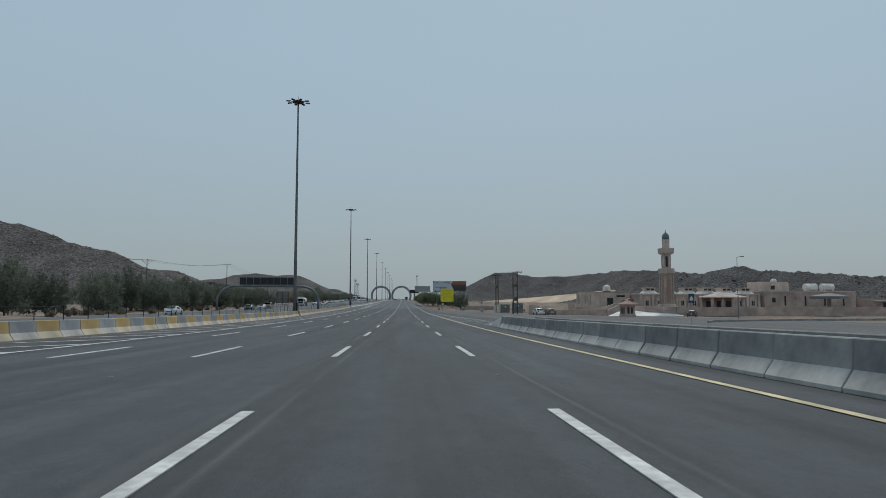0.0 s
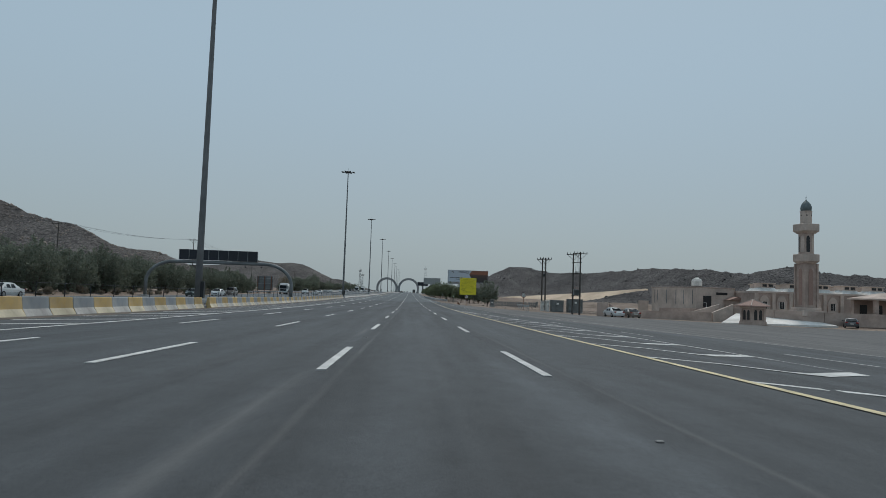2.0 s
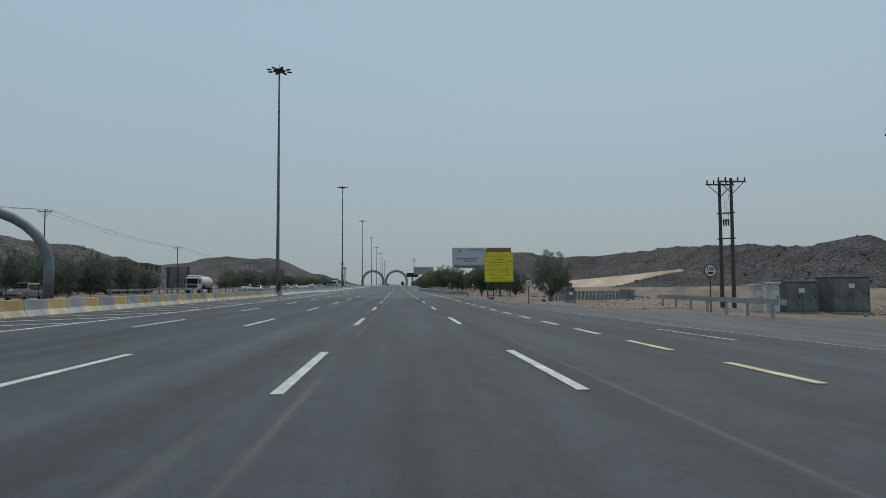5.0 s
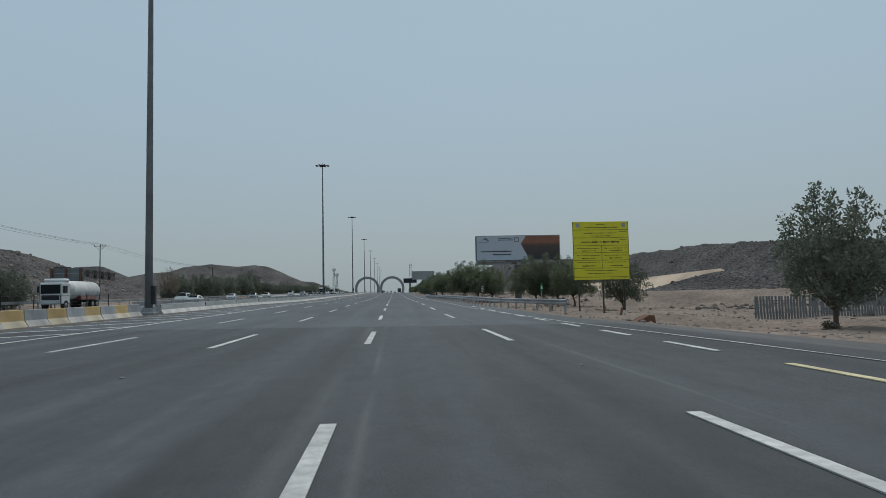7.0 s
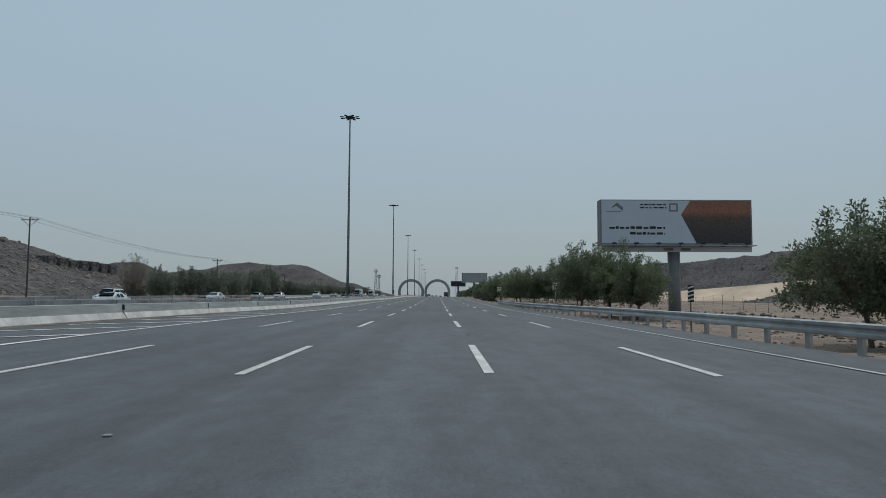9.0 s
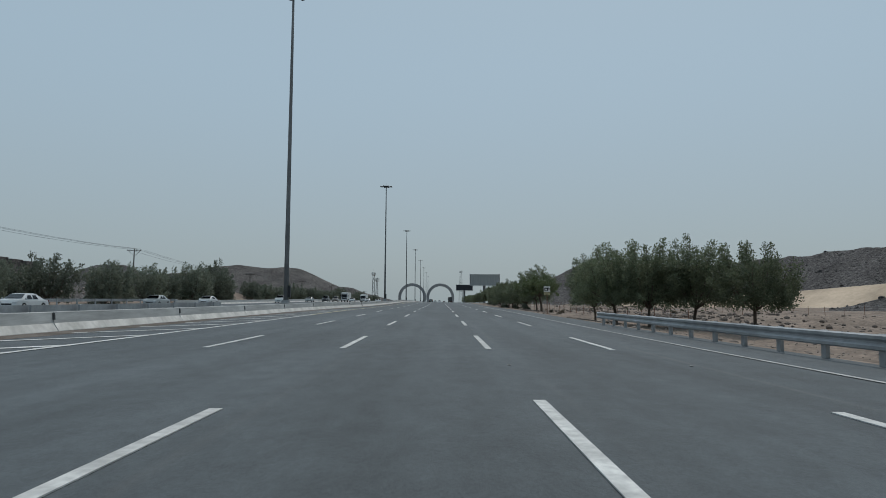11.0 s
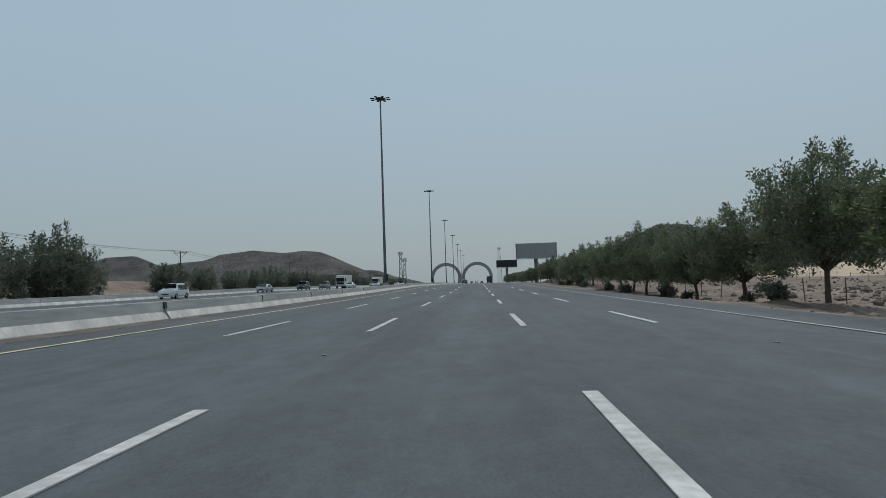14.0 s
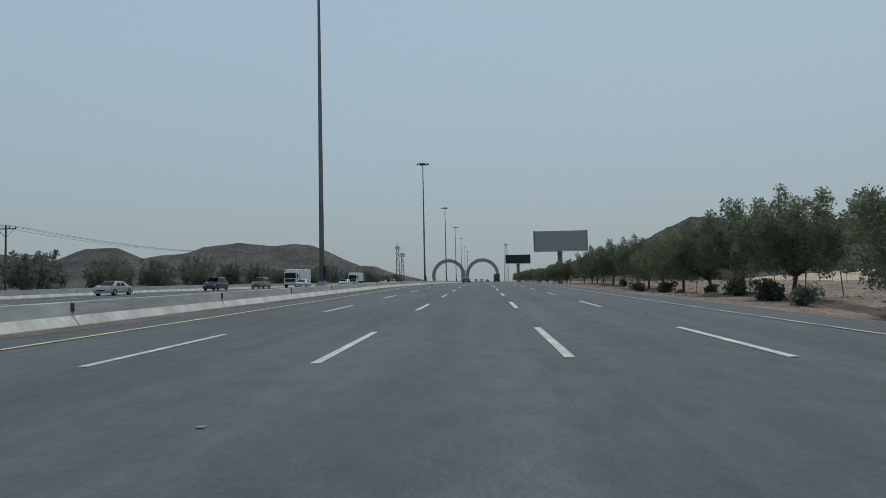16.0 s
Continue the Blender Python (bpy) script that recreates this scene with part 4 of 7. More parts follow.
def minaret(x, y, z):
    root = empty("minaret", x, y, z, 8)
    root.matrix_basis = pose(x, y, z, 0, 0, 8) @ Matrix.Diagonal((0.755, 0.755, 0.957, 1))
    bm = B()
    box(bm, -2.4, 2.4, -2.4, 2.4, -0.6, 0.35, 0.06)
    box(bm, -2.0, 2.0, -2.0, 2.0, 0.35, 0.8, 0.06)
    part("plinth", bm, M_PINK_PALE, root)
    bm = B()
    box(bm, -1.32, 1.32, -1.32, 1.32, 0.8, 8.0, 0.05)
    for sx in (-1, 1):
        for sy in (-1, 1):
            box(bm, sx * 1.45 - 0.2, sx * 1.45 + 0.2, sy * 1.45 - 0.2, sy * 1.45 + 0.2, 0.8, 8.0, 0.03)
    shaft = part("lower_shaft", bm, M_PINK, root)
    for k in range(4):
        bm = B()
        prism(bm, lancet(-0.5, 0.5, 1.2, 7.2), -1.40, -1.30)
        o = part("arched_panel", bm, M_TILE, shaft, "recessed pointed arch panel")
        o.matrix_basis = pose(0, 0, 0, 0, 0, 90 * k)
    for z0, name in ((8.0, "lower_gallery"), (13.0, "upper_gallery")):
        bm = B()
        v = []
        for h, s in ((0.0, 1.5), (0.35, 1.95), (0.4, 2.0), (1.5, 2.0), (1.55, 1.9)):
            ring = []
            c = 0.55
            for px, py in ((s, -s + c), (s, s - c), (s - c, s), (-s + c, s), (-s, s - c), (-s, -s + c), (-s + c, -s), (s - c, -s)):
                ring.append(bm.verts.new((px, py, z0 + h)))
            v.append(ring)
        for a, b in zip(v, v[1:]):
            for i in range(8):
                bm.faces.new((a[i], a[(i + 1) % 8], b[(i + 1) % 8], b[i]))
        bm.faces.new(v[0][::-1])
        bm.faces.new(v[-1])
        part(name, bm, M_PINK_PALE, root)
    bm = B()
    tube(bm, (0, 0, 9.5), (0, 0, 13.0), 1.45, 1.45, 8)
    upper = part("upper_shaft", bm, M_PINK, root)
    for k in range(8):
        bm = B()
        prism(bm, lancet(-0.33, 0.33, 9.9, 12.6), -1.40, -1.30)
        o = part("window_niche", bm, M_OPENING if k % 2 else M_PINK_PALE, upper)
        o.matrix_basis = pose(0, 0, 0, 0, 0, 22.5 + 45 * k)
    bm = B()
    tube(bm, (0, 0, 14.5), (0, 0, 16.6), 1.12, 1.12, 12)
    tube(bm, (0, 0, 16.6), (0, 0, 16.75), 1.2, 1.2, 12)
    lantern = part("lantern", bm, M_PINK_PALE, root)
    for k in range(6):
        bm = B()
        tube(bm, (0, -1.06, 16.0), (0, -1.15, 16.0), 0.13, 0.13, 8)
        o = part("round_hole", bm, M_OPENING, lantern)
        o.matrix_basis = pose(0, 0, 0, 0, 0, 30 + 60 * k)
    bm = B()
    revolve(bm, [(1.0, 16.75), (1.12, 17.1), (1.08, 17.5), (0.85, 17.95), (0.5, 18.3), (0.18, 18.5), (0.06, 18.75)], 14)
    part("dome", bm, M_DOME, root, "dark grey-green bulb dome", smooth=True)
    bm = B()
    tube(bm, (0, 0, 18.7), (0, 0, 19.5), 0.05, 0.01, 6)
    revolve(bm, [(0.02, 18.9), (0.12, 19.0), (0.02, 19.1)], 8)
    part("finial", bm, M_DOME, root)
    return tagged(root, "pink stucco minaret with two galleries and a grey-green dome", "minaret")


minaret(63.75, 157.6, -0.45)


def roof_lantern(root, x, y, z):
    bm = B()
    v0 = [bm.verts.new(p) for p in ((x - 1.9, y - 1.9, z), (x + 1.9, y - 1.9, z), (x + 1.9, y + 1.9, z), (x - 1.9, y + 1.9, z))]
    v1 = [bm.verts.new(p) for p in ((x - 1.2, y - 1.2, z + 0.65), (x + 1.2, y - 1.2, z + 0.65), (x + 1.2, y + 1.2, z + 0.65), (x - 1.2, y + 1.2, z + 0.65))]
    for i in range(4):
        bm.faces.new((v0[i], v0[(i + 1) % 4], v1[(i + 1) % 4], v1[i]))
    skirt = part("lantern_skirt", bm, M_TANK, root, "white flared base of a roof lantern")
    bm = B()
    box(bm, x - 1.2, x + 1.2, y - 1.2, y + 1.2, z + 0.65, z + 1.35, 0.03)
    box(bm, x - 1.4, x + 1.4, y - 1.4, y + 1.4, z + 1.35, z + 1.5, 0.03)
    sky = part("roof_lantern", bm, M_PINK_PALE, root)
    for dx in (-0.55, 0.55):
        bm = B()
        box(bm, x + dx - 0.4, x + dx + 0.4, y - 1.225, y - 1.19, z + 0.8, z + 1.25)
        part("lantern_window", bm, M_OPENING, sky)


def mosque():
    x0, y0, z0 = 61.3, 169.0, -1.5
    root = empty("mosque", x0, y0, z0)
    H = 4.3
    bm = B()
    box(bm, 0, 31, 0, 17, -0.6, H, 0.04)
    hall = part("prayer_hall", bm, M_PINK, root)
    bm = B()
    box(bm, -0.12, 31.12, -0.12, 17.12, H - 0.25, H + 0.12, 0.03)
    part("parapet", bm, M_PINK_PALE, root)
    for k in range(11):
        x = 0.25 + 3.05 * k
        bm = B()
        box(bm, x - 0.28, x + 0.28, -0.35, -0.003, -0.6, H - 0.26, 0.03)
        part("pilaster", bm, M_PINK_PALE, hall)
    for k in range(10):
        x = 1.77 + 3.05 * k
        if k in (5, 6):
            continue
        bm = B()
        prism(bm, lancet(x - 0.9, x + 0.9, 0.3, 3.7), -0.09, -0.004)
        part("arched_panel", bm, M_PINK_PALE, hall)
        bm = B()
        box(bm, x - 0.42, x + 0.42, -0.13, -0.094, 1.4, 2.6, 0.01)
        w = part("window", bm, M_OPENING, hall)
        bm = B()
        for q in (-0.42, 0.0, 0.42):
            box(bm, x + q - 0.03, x + q + 0.03, -0.155, -0.132, 1.4, 2.6)
        part("window_frame", bm, M_TANK, w)
    for k in range(6):
        roof_lantern(root, 3.4 + 5.0 * k, 3.2, H + 0.125)
    for k in range(5):
        roof_lantern(root, 5.6 + 5.0 * k, 9.2, H + 0.125)
    return tagged(root, "low pink stucco mosque hall with arched panels and roof lanterns", "mosque")


mosque()


def porch(x, y, z):
    root = empty("porch", x, y, z)
    bm = B()
    v = [bm.verts.new(p) for p in ((-4.4, -3.4, 3.05), (4.4, -3.4, 3.05), (4.4, 3.4, 3.05), (-4.4, 3.4, 3.05))]
    u = [bm.verts.new(p) for p in ((-4.4, -3.4, 3.3), (4.4, -3.4, 3.3), (4.4, 3.4, 3.3), (-4.4, 3.4, 3.3))]
    t = [bm.verts.new(p) for p in ((-1.2, 0, 4.25), (1.2, 0, 4.25))]
    for i in range(4):
        bm.faces.new((v[i], v[(i + 1) % 4], u[(i + 1) % 4], u[i]))
    bm.faces.new(v[::-1])
    bm.faces.new((u[0], u[1], t[1], t[0]))
    bm.faces.new((u[2], u[3], t[0], t[1]))
    bm.faces.new((u[1], u[2], t[1]))
    bm.faces.new((u[3], u[0], t[0]))
    part("hipped_roof", bm, M_PINK_PALE, root)
    for px in (-3.7, -1.25, 1.25, 3.7):
        bm = B()
        box(bm, px - 0.3, px + 0.3, -3.0, -2.4, -0.3, 3.05, 0.03)
        part("column", bm, M_PINK, root)
    bm = B()
    box(bm, -4.0, 4.0, 2.2, 3.0, -0.3, 3.05, 0.02)
    part("back_wall", bm, M_PINK, root)
    for px in (-2.4, 0.2, 2.6):
        bm = B()
        box(bm, px - 0.6, px + 0.6, 2.15, 2.197, 0, 2.3, 0.01)
        part("door", bm, M_OPENING, root)
    return tagged(root, "open pink porch with square columns and a pale hipped roof", "porch")


porch(77.6, 158.6, -1.25)


def annex():
    root = empty("annex_building", 93, 168, -1.5)
    bm = B()
    box(bm, 0, 24, 0, 14, -0.6, 5.0, 0.05)
    part("block", bm, M_PINK, root)
    bm = B()
    box(bm, 3.0, 10.5, 7, 14.5, 5.0, 7.6, 0.05)
    tw = part("roof_room", bm, M_PINK_PALE, root)
    bm = B()
    revolve(bm, [(0.75, 7.6), (0.8, 7.9), (0.6, 8.3), (0.2, 8.5)], 12, 7.8, 9.5)
    part("water_tank", bm, M_TANK, tw, smooth=True)
    bm = B()
    box(bm, 5.6, 6.7, 6.95, 6.997, 5.6, 6.6)
    part("window", bm, M_OPENING, tw)
    for k, (x, w, a, b) in enumerate(((2.0, 0.9, 2.2, 3.4), (5.2, 0.45, 1.4, 3.8), (10.5, 0.45, 1.4, 3.8), (15.6, 0.45, 1.4, 3.8), (20.5, 0.45, 1.4, 3.8), (8.0, 0.3, 3.0, 3.4), (13.0, 0.3, 3.0, 3.4))):
        bm = B()
        box(bm, x, x + w, -0.04, -0.003, a, b, 0.01)
        part("window", bm, M_OPENING, root)
    bm = B()
    box(bm, -0.1, 24.1, -0.1, 14.1, 4.85, 5.1, 0.03)
    part("parapet", bm, M_PINK_PALE, root)
    for x in (14.5, 19.0):
        bm = B()
        tube(bm, (x - 1.5, 4, 6.1), (x + 1.5, 4, 6.1), 1.0, 1.0, 14)
        box(bm, x - 1.2, x - 0.9, 3.2, 4.8, 5.1, 5.6)
        box(bm, x + 0.9, x + 1.2, 3.2, 4.8, 5.1, 5.6)
        part("water_tank", bm, M_TANK, root, "white lying water tank")
    return tagged(root, "flat-roofed pink annex with slit windows and white roof tanks", "building")


annex()

bm = B()
box(bm, 0, 22, 0, 9, -0.6, 2.9, 0.05)
low = part("low_store", bm, M_PINK)
low.matrix_basis = pose(119, 165, -1.5)
bm = B()
box(bm, 0.5, 21.5, -1.5, -0.003, 2.5, 2.7, 0.02)
part("awning", bm, M_TANK, low)
for x in (3, 9, 15):
    bm = B()
    box(bm, x, x + 2.2, -0.05, -0.004, -0.1, 2.2)
    part("door", bm, M_OPENING, low)
tagged(low, "long low pink store building with dark doorways", "building")


def shade_canopy(x, y, z):
    root = empty("shade_canopy", x, y, z)
    bm = B()
    revolve(bm, [(4.1, 2.9), (4.15, 3.5), (3.9, 3.62), (0.6, 4.2)], 12)
    part("canopy", bm, M_MAST, root, "dark fluted round canopy")
    bm = B()
    tube(bm, (0, 0, -0.4), (0, 0, 3.0), 0.45, 0.45, 10)
    part("column", bm, M_PINK, root)
    return tagged(root, "round dark shade canopy on a thick column", "canopy")


shade_canopy(103.5, 158.0, -1.3)


def gate_pavilion(x, y, z):
    root = empty("gate_pavilion", x, y, z, 12)
    bm = B()
    box(bm, -1.12, 1.12, -1.12, 1.12, 0.25, 2.12, 0.02)
    body = part("body", bm, M_PINK, root)
    bm = B()
    box(bm, -1.35, 1.35, -1.35, 1.35, -0.3, 0.25, 0.03)
    part("base", bm, M_PINK, root)
    bm = B()
    box(bm, -1.3, 1.3, -1.3, 1.3, 2.12, 2.45, 0.03)
    part("cornice", bm, M_PINK_PALE, root)
    for sx in (-1, 1):
        for sy in (-1, 1):
            bm = B()
            box(bm, sx * 1.06 - 0.2, sx * 1.06 + 0.2, sy * 1.06 - 0.2, sy * 1.06 + 0.2, 0.25, 2.12, 0.03)
            part("corner_pilaster", bm, M_PINK, root)
    for k in range(4):
        for q in (-0.43, 0.43):
            bm = B()
            prism(bm, lancet(q - 0.27, q + 0.27, 0.45, 1.95), -1.145, -1.124)
            bmesh.ops.recalc_face_normals(bm, faces=bm.faces)
            o = part("arched_opening", bm, M_OPENING, body)
            o.matrix_basis = pose(0, 0, 0, 0, 0, 90 * k)
    bm = B()
    v = [bm.verts.new((sx * 1.75, sy * 1.75, 2.45)) for sx, sy in ((-1, -1), (1, -1), (1, 1), (-1, 1))]
    u = [bm.verts.new((sx * 1.7, sy * 1.7, 2.58)) for sx, sy in ((-1, -1), (1, -1), (1, 1), (-1, 1))]
    t = bm.verts.new((0, 0, 3.5))
    bm.faces.new(v[::-1])
    for i in range(4):
        bm.faces.new((v[i], v[(i + 1) % 4], u[(i + 1) % 4], u[i]))
        bm.faces.new((u[i], u[(i + 1) % 4], t))
    roof = part("tiled_roof", bm, M_TILE, root)
    for k in range(4):
        bm = B()
        tube(bm, (1.68, 1.68, 2.6), (0.02, 0.02, 3.53), 0.07, 0.07, 6)
        o = part("ridge_tiles", bm, M_PINK_PALE, roof)
        o.matrix_basis = pose(0, 0, 0, 0, 0, 90 * k)
    return tagged(root, "small square pink pavilion with arched niches and a tiled pyramid roof", "pavilion")


gate_pavilion(52.6, 152.6, -2.25)

# paved forecourt in front of the mosque: a real raised slab
bm = B()
v = [bm.verts.new(p) for p in ((48.5, 154.0, -2.36), (66.0, 153.0, -2.3), (64.6, 154.6, -1.9), (58.8, 158.0, -1.5), (55.6, 163.9, -1.0))]
w = [bm.verts.new((q.co.x, q.co.y, q.co.z - 0.8)) for q in v]
bm.faces.new(v)
bm.faces.new(w[::-1])
for i in range(5):
    bm.faces.new((v[i], w[i], w[(i + 1) % 5], v[(i + 1) % 5]))
ob = part("pavement", bm, M_PAVE)
tagged(ob, "bright white paved ramp in front of the mosque", "pavement", kind="structure")


def wall_run(name, pts, thick, mat, label):
    """A free-standing wall through (x, y, foot, top) corners."""
    bm = B()
    for (xa, ya, fa_, ta), (xb, yb_, fb_, tb) in zip(pts, pts[1:]):
        d = Vector((xb - xa, yb_ - ya)).normalized()
        n = Vector((-d.y, d.x)) * thick / 2
        q = [bm.verts.new(p) for p in ((xa - n.x, ya - n.y, fa_), (xb - n.x, yb_ - n.y, fb_), (xb + n.x, yb_ + n.y, fb_), (xa + n.x, ya + n.y, fa_),
                                       (xa - n.x, ya - n.y, ta), (xb - n.x, yb_ - n.y, tb), (xb + n.x, yb_ + n.y, tb), (xa + n.x, ya + n.y, ta))]
        for f in ((3, 2, 1, 0), (4, 5, 6, 7), (0, 1, 5, 4), (1, 2, 6, 5), (2, 3, 7, 6), (3, 0, 4, 7)):
            bm.faces.new([q[i] for i in f])
    return tagged(part(name, bm, mat), label, "wall")


wall_run("boundary_wall", [(31.95, 163.1, -2.8, 0.0), (33.7, 162.9, -2.8, 0.0)], 0.5, M_PINK, "tall pink stucco end pier of a boundary wall")
wall_run("boundary_wall", [(33.9, 162.9, -2.8, -0.12), (34.6, 163.0, -2.8, -0.62), (35.5, 163.05, -2.8, -0.9), (37.0, 163.1, -2.8, -1.04), (51.3, 163.9, -2.8, -1.04)], 0.4, M_PINK, "low pink stucco boundary wall behind parked cars")
wall_run("ramp_wall", [(51.5, 163.95, -2.8, -1.04), (55.3, 164.7, -2.6, 0.42)], 0.4, M_PINK_PALE, "pale stucco ramp wall rising to the mosque")
wall_run("ramp_wall", [(49.2, 166.4, -2.8, -1.0), (54.2, 167.0, -2.6, 0.40)], 0.35, M_PINK_PALE, "inner pale stucco wall of the rising ramp")
wall_run("forecourt_wall", [(55.5, 164.75, -2.6, -0.1), (58.9, 158.1, -2.4, -0.2), (64.8, 154.7, -2.4, -0.35), (92, 154.6, -2.4, -0.4), (128, 155.2, -2.4, -0.3)], 0.4, M_PINK, "long low pink forecourt wall")
wall_run("terrace_wall", [(55.6, 165.0, -2.0, 0.42), (61.2, 168.8, -2.0, 0.42)], 0.4, M_PINK, "low pink terrace wall beside the mosque")


def hut():
    root = empty("service_building", 53.1, 174.2, -0.7, 12)
    W, D, H = 8.2, 14.6, 4.05
    bm = B()
    box(bm, 0, W, 0, D, -1.5, H, 0.04)
    block = part("block", bm, M_PINK_PALE, root)
    bm = B()
    box(bm, -0.06, W + 0.06, -0.06, D + 0.06, H - 0.16, H + 0.06, 0.03)
    part("parapet", bm, M_PINK, root)
    bm = B()
    box(bm, 1.5, 3.2, -0.06, -0.003, 0.5, 2.5)
    part("doorway", bm, M_OPENING, block)
    bm = B()
    box(bm, 1.4, 4.1, -1.1, -0.06, -1.5, 0.45, 0.03)
    part("steps", bm, M_PINK, root)
    bm = B()
    for q in (1.45, 3.9):
        pipe(bm, [(q, -1.05, 0.4), (q, -1.05, 1.25), (q, -0.1, 1.35)], 0.03, 5)
    part("handrail", bm, M_TANK, root)
    bm = B()
    box(bm, 4.2, 6.6, -0.05, -0.003, 2.75, 3.2)
    part("slot_window", bm, M_OPENING, block)
    for y in (0.9, 3.6, 6.1, 9.2, 12.3, 13.3):
        bm = B()
        box(bm, -0.05, -0.003, y, y + 0.16, 0.9 if y != 12.3 else 1.5, 3.55)
        part("slit", bm, M_MAST, block)
    bm = B()
    revolve(bm, [(0.92, H + 0.35), (1.0, H + 0.5), (1.0, H + 1.35), (0.78, H + 1.75), (0.3, H + 1.95), (0.3, H + 2.08)], 14, 5.8, 8.0)
    part("water_tank", bm, M_TANK, root, "white round-topped water tank", smooth=False)
    bm = B()
    for q in (5.2, 6.4):
        box(bm, q - 0.12, q + 0.12, 7.2, 8.8, H, H + 0.36)
    part("tank_stand", bm, M_DARK, root)
    bm = B()
    box(bm, W - 2.2, W + 0.5, -1.6, -0.06, -1.5, 1.9, 0.04)
    lean = part("lean_to", bm, M_PINK, root)
    bm = B()
    prism(bm, [(W - 2.6, 1.9), (W + 0.9, 1.9), (W - 0.8, 2.5)], -2.0, 0.0)
    bmesh.ops.recalc_face_normals(bm, faces=bm.faces)
    part("lean_to_roof", bm, M_TILE, lean)
    return tagged(root, "square pale stucco building with a roof water tank", "building")


hut()
wall_run("service_wall", [(48.3, 191.2, -2.6, 0.60), (50.2, 190.6, -2.6, 0.62)], 0.4, M_PINK_PALE, "weathered pale wall beside the service building")
wall_run("planter_wall", [(45.5, 171.5, -2.8, -0.55), (52.3, 172.6, -2.6, -0.5), (60.5, 174.0, -2.6, -0.45)], 0.4, M_PINK, "low stucco planter wall before the service building")


# ---------- electricity poles, kiosks ----------
def double_pole(x, y, z, H, dx, dy, full):
    root = empty("transformer_pole" if full else "double_power_pole", x, y, z)
    ends = ((0, 0), (dx, dy))
    for px, py in ends:
        bm = B()
        tube(bm, (px, py, -0.4), (px, py, H + (0.1 if px else 0)), 0.17, 0.11, 10)
        part("pole", bm, M_WOODPOLE, root)
    for i, (px, py) in enumerate(ends):
        hz = H - 0.35 + 0.1 * i
        bm = B()
        box(bm, px - 1.15, px + 1.15, py - 0.16, py - 0.06, hz, hz + 0.12)
        arm = part("crossarm", bm, M_WOODPOLE, root)
        for q in (-1.05, -0.5, 0.5, 1.05):
            bm = B()
            revolve(bm, [(0.03, hz + 0.12), (0.07, hz + 0.2), (0.05, hz + 0.3), (0.07, hz + 0.36), (0.02, hz + 0.42)], 8, px + q, py - 0.11)
            part("insulator", bm, M_DARK, arm)
        bm = B()
        tube(bm, (px - 0.95, py - 0.12, hz), (px, py - 0.15, hz - 0.9), 0.03, 0.03, 6)
        tube(bm, (px + 0.95, py - 0.12, hz), (px, py - 0.15, hz - 0.9), 0.03, 0.03, 6)
        part("brace", bm, M_WOODPOLE, root)
    for hz in ((H - 1.6, H - 3.4, H - 3.55) if full else (H - 2.6, H - 4.6)):
        bm = B()
        tube(bm, (-0.25, 0, hz), (dx + 0.25, dy, hz), 0.06, 0.06, 6)
        part("spreader", bm, M_WOODPOLE, root)
    for q in range(3):
        bm = B()
        a = 0.3 + 0.2 * q
        tube(bm, (dx * a, dy * a, H - 3.6), (dx * a, dy * a, H - 3.1), 0.05, 0.08, 8)
        pipe(bm, [(dx * a, dy * a, H - 3.1), (dx * a + 0.1, dy * a, H - 2.0), (dx * a, dy * a, H - 0.3)], 0.012, 5)
        part("fuse_cutout", bm, M_DARK, root)
    if full:
        bm = B()
        box(bm, dx * 0.5 - 0.5, dx * 0.5 + 0.5, dy * 0.5 - 0.38, dy * 0.5 + 0.38, H - 7.1, H - 6.1, 0.04)
        for k in range(7):
            box(bm, dx * 0.5 - 0.45 + 0.14 * k, dx * 0.5 - 0.41 + 0.14 * k, dy * 0.5 - 0.5, dy * 0.5 - 0.382, H - 7.0, H - 6.2)
        part("transformer", bm, M_CABINET, root)
        bm = B()
        for k in range(3):
            tube(bm, (dx * 0.5 - 0.3 + 0.3 * k, dy * 0.5, H - 6.1), (dx * 0.5 - 0.3 + 0.3 * k, dy * 0.5, H - 5.7), 0.06, 0.04, 8)
        part("bushing", bm, M_TILE, root)
        bm = B()
        box(bm, -0.45, dx + 0.45, dy * 0.5 - 0.5, dy * 0.5 + 0.5, H - 7.25, H - 7.13)
        part("platform", bm, M_WOODPOLE, root)
        bm = B()
        box(bm, dx * 0.4 - 0.3, dx * 0.4 + 0.4, -0.35, -0.02, 0.3, 1.6, 0.02)
        part("meter_box", bm, M_CABINET, root)
    return tagged(root, "weathered double pole with crossarms carrying a grey transformer" if full else "weathered double power pole with crossarms and insulators", "power pole")


double_pole(28.75, 166.65, -2.2, 10.35, 0.72, -1.9, True)
double_pole(26.9, 184.2, -2.1, 10.2, 0.45, -1.0, False)


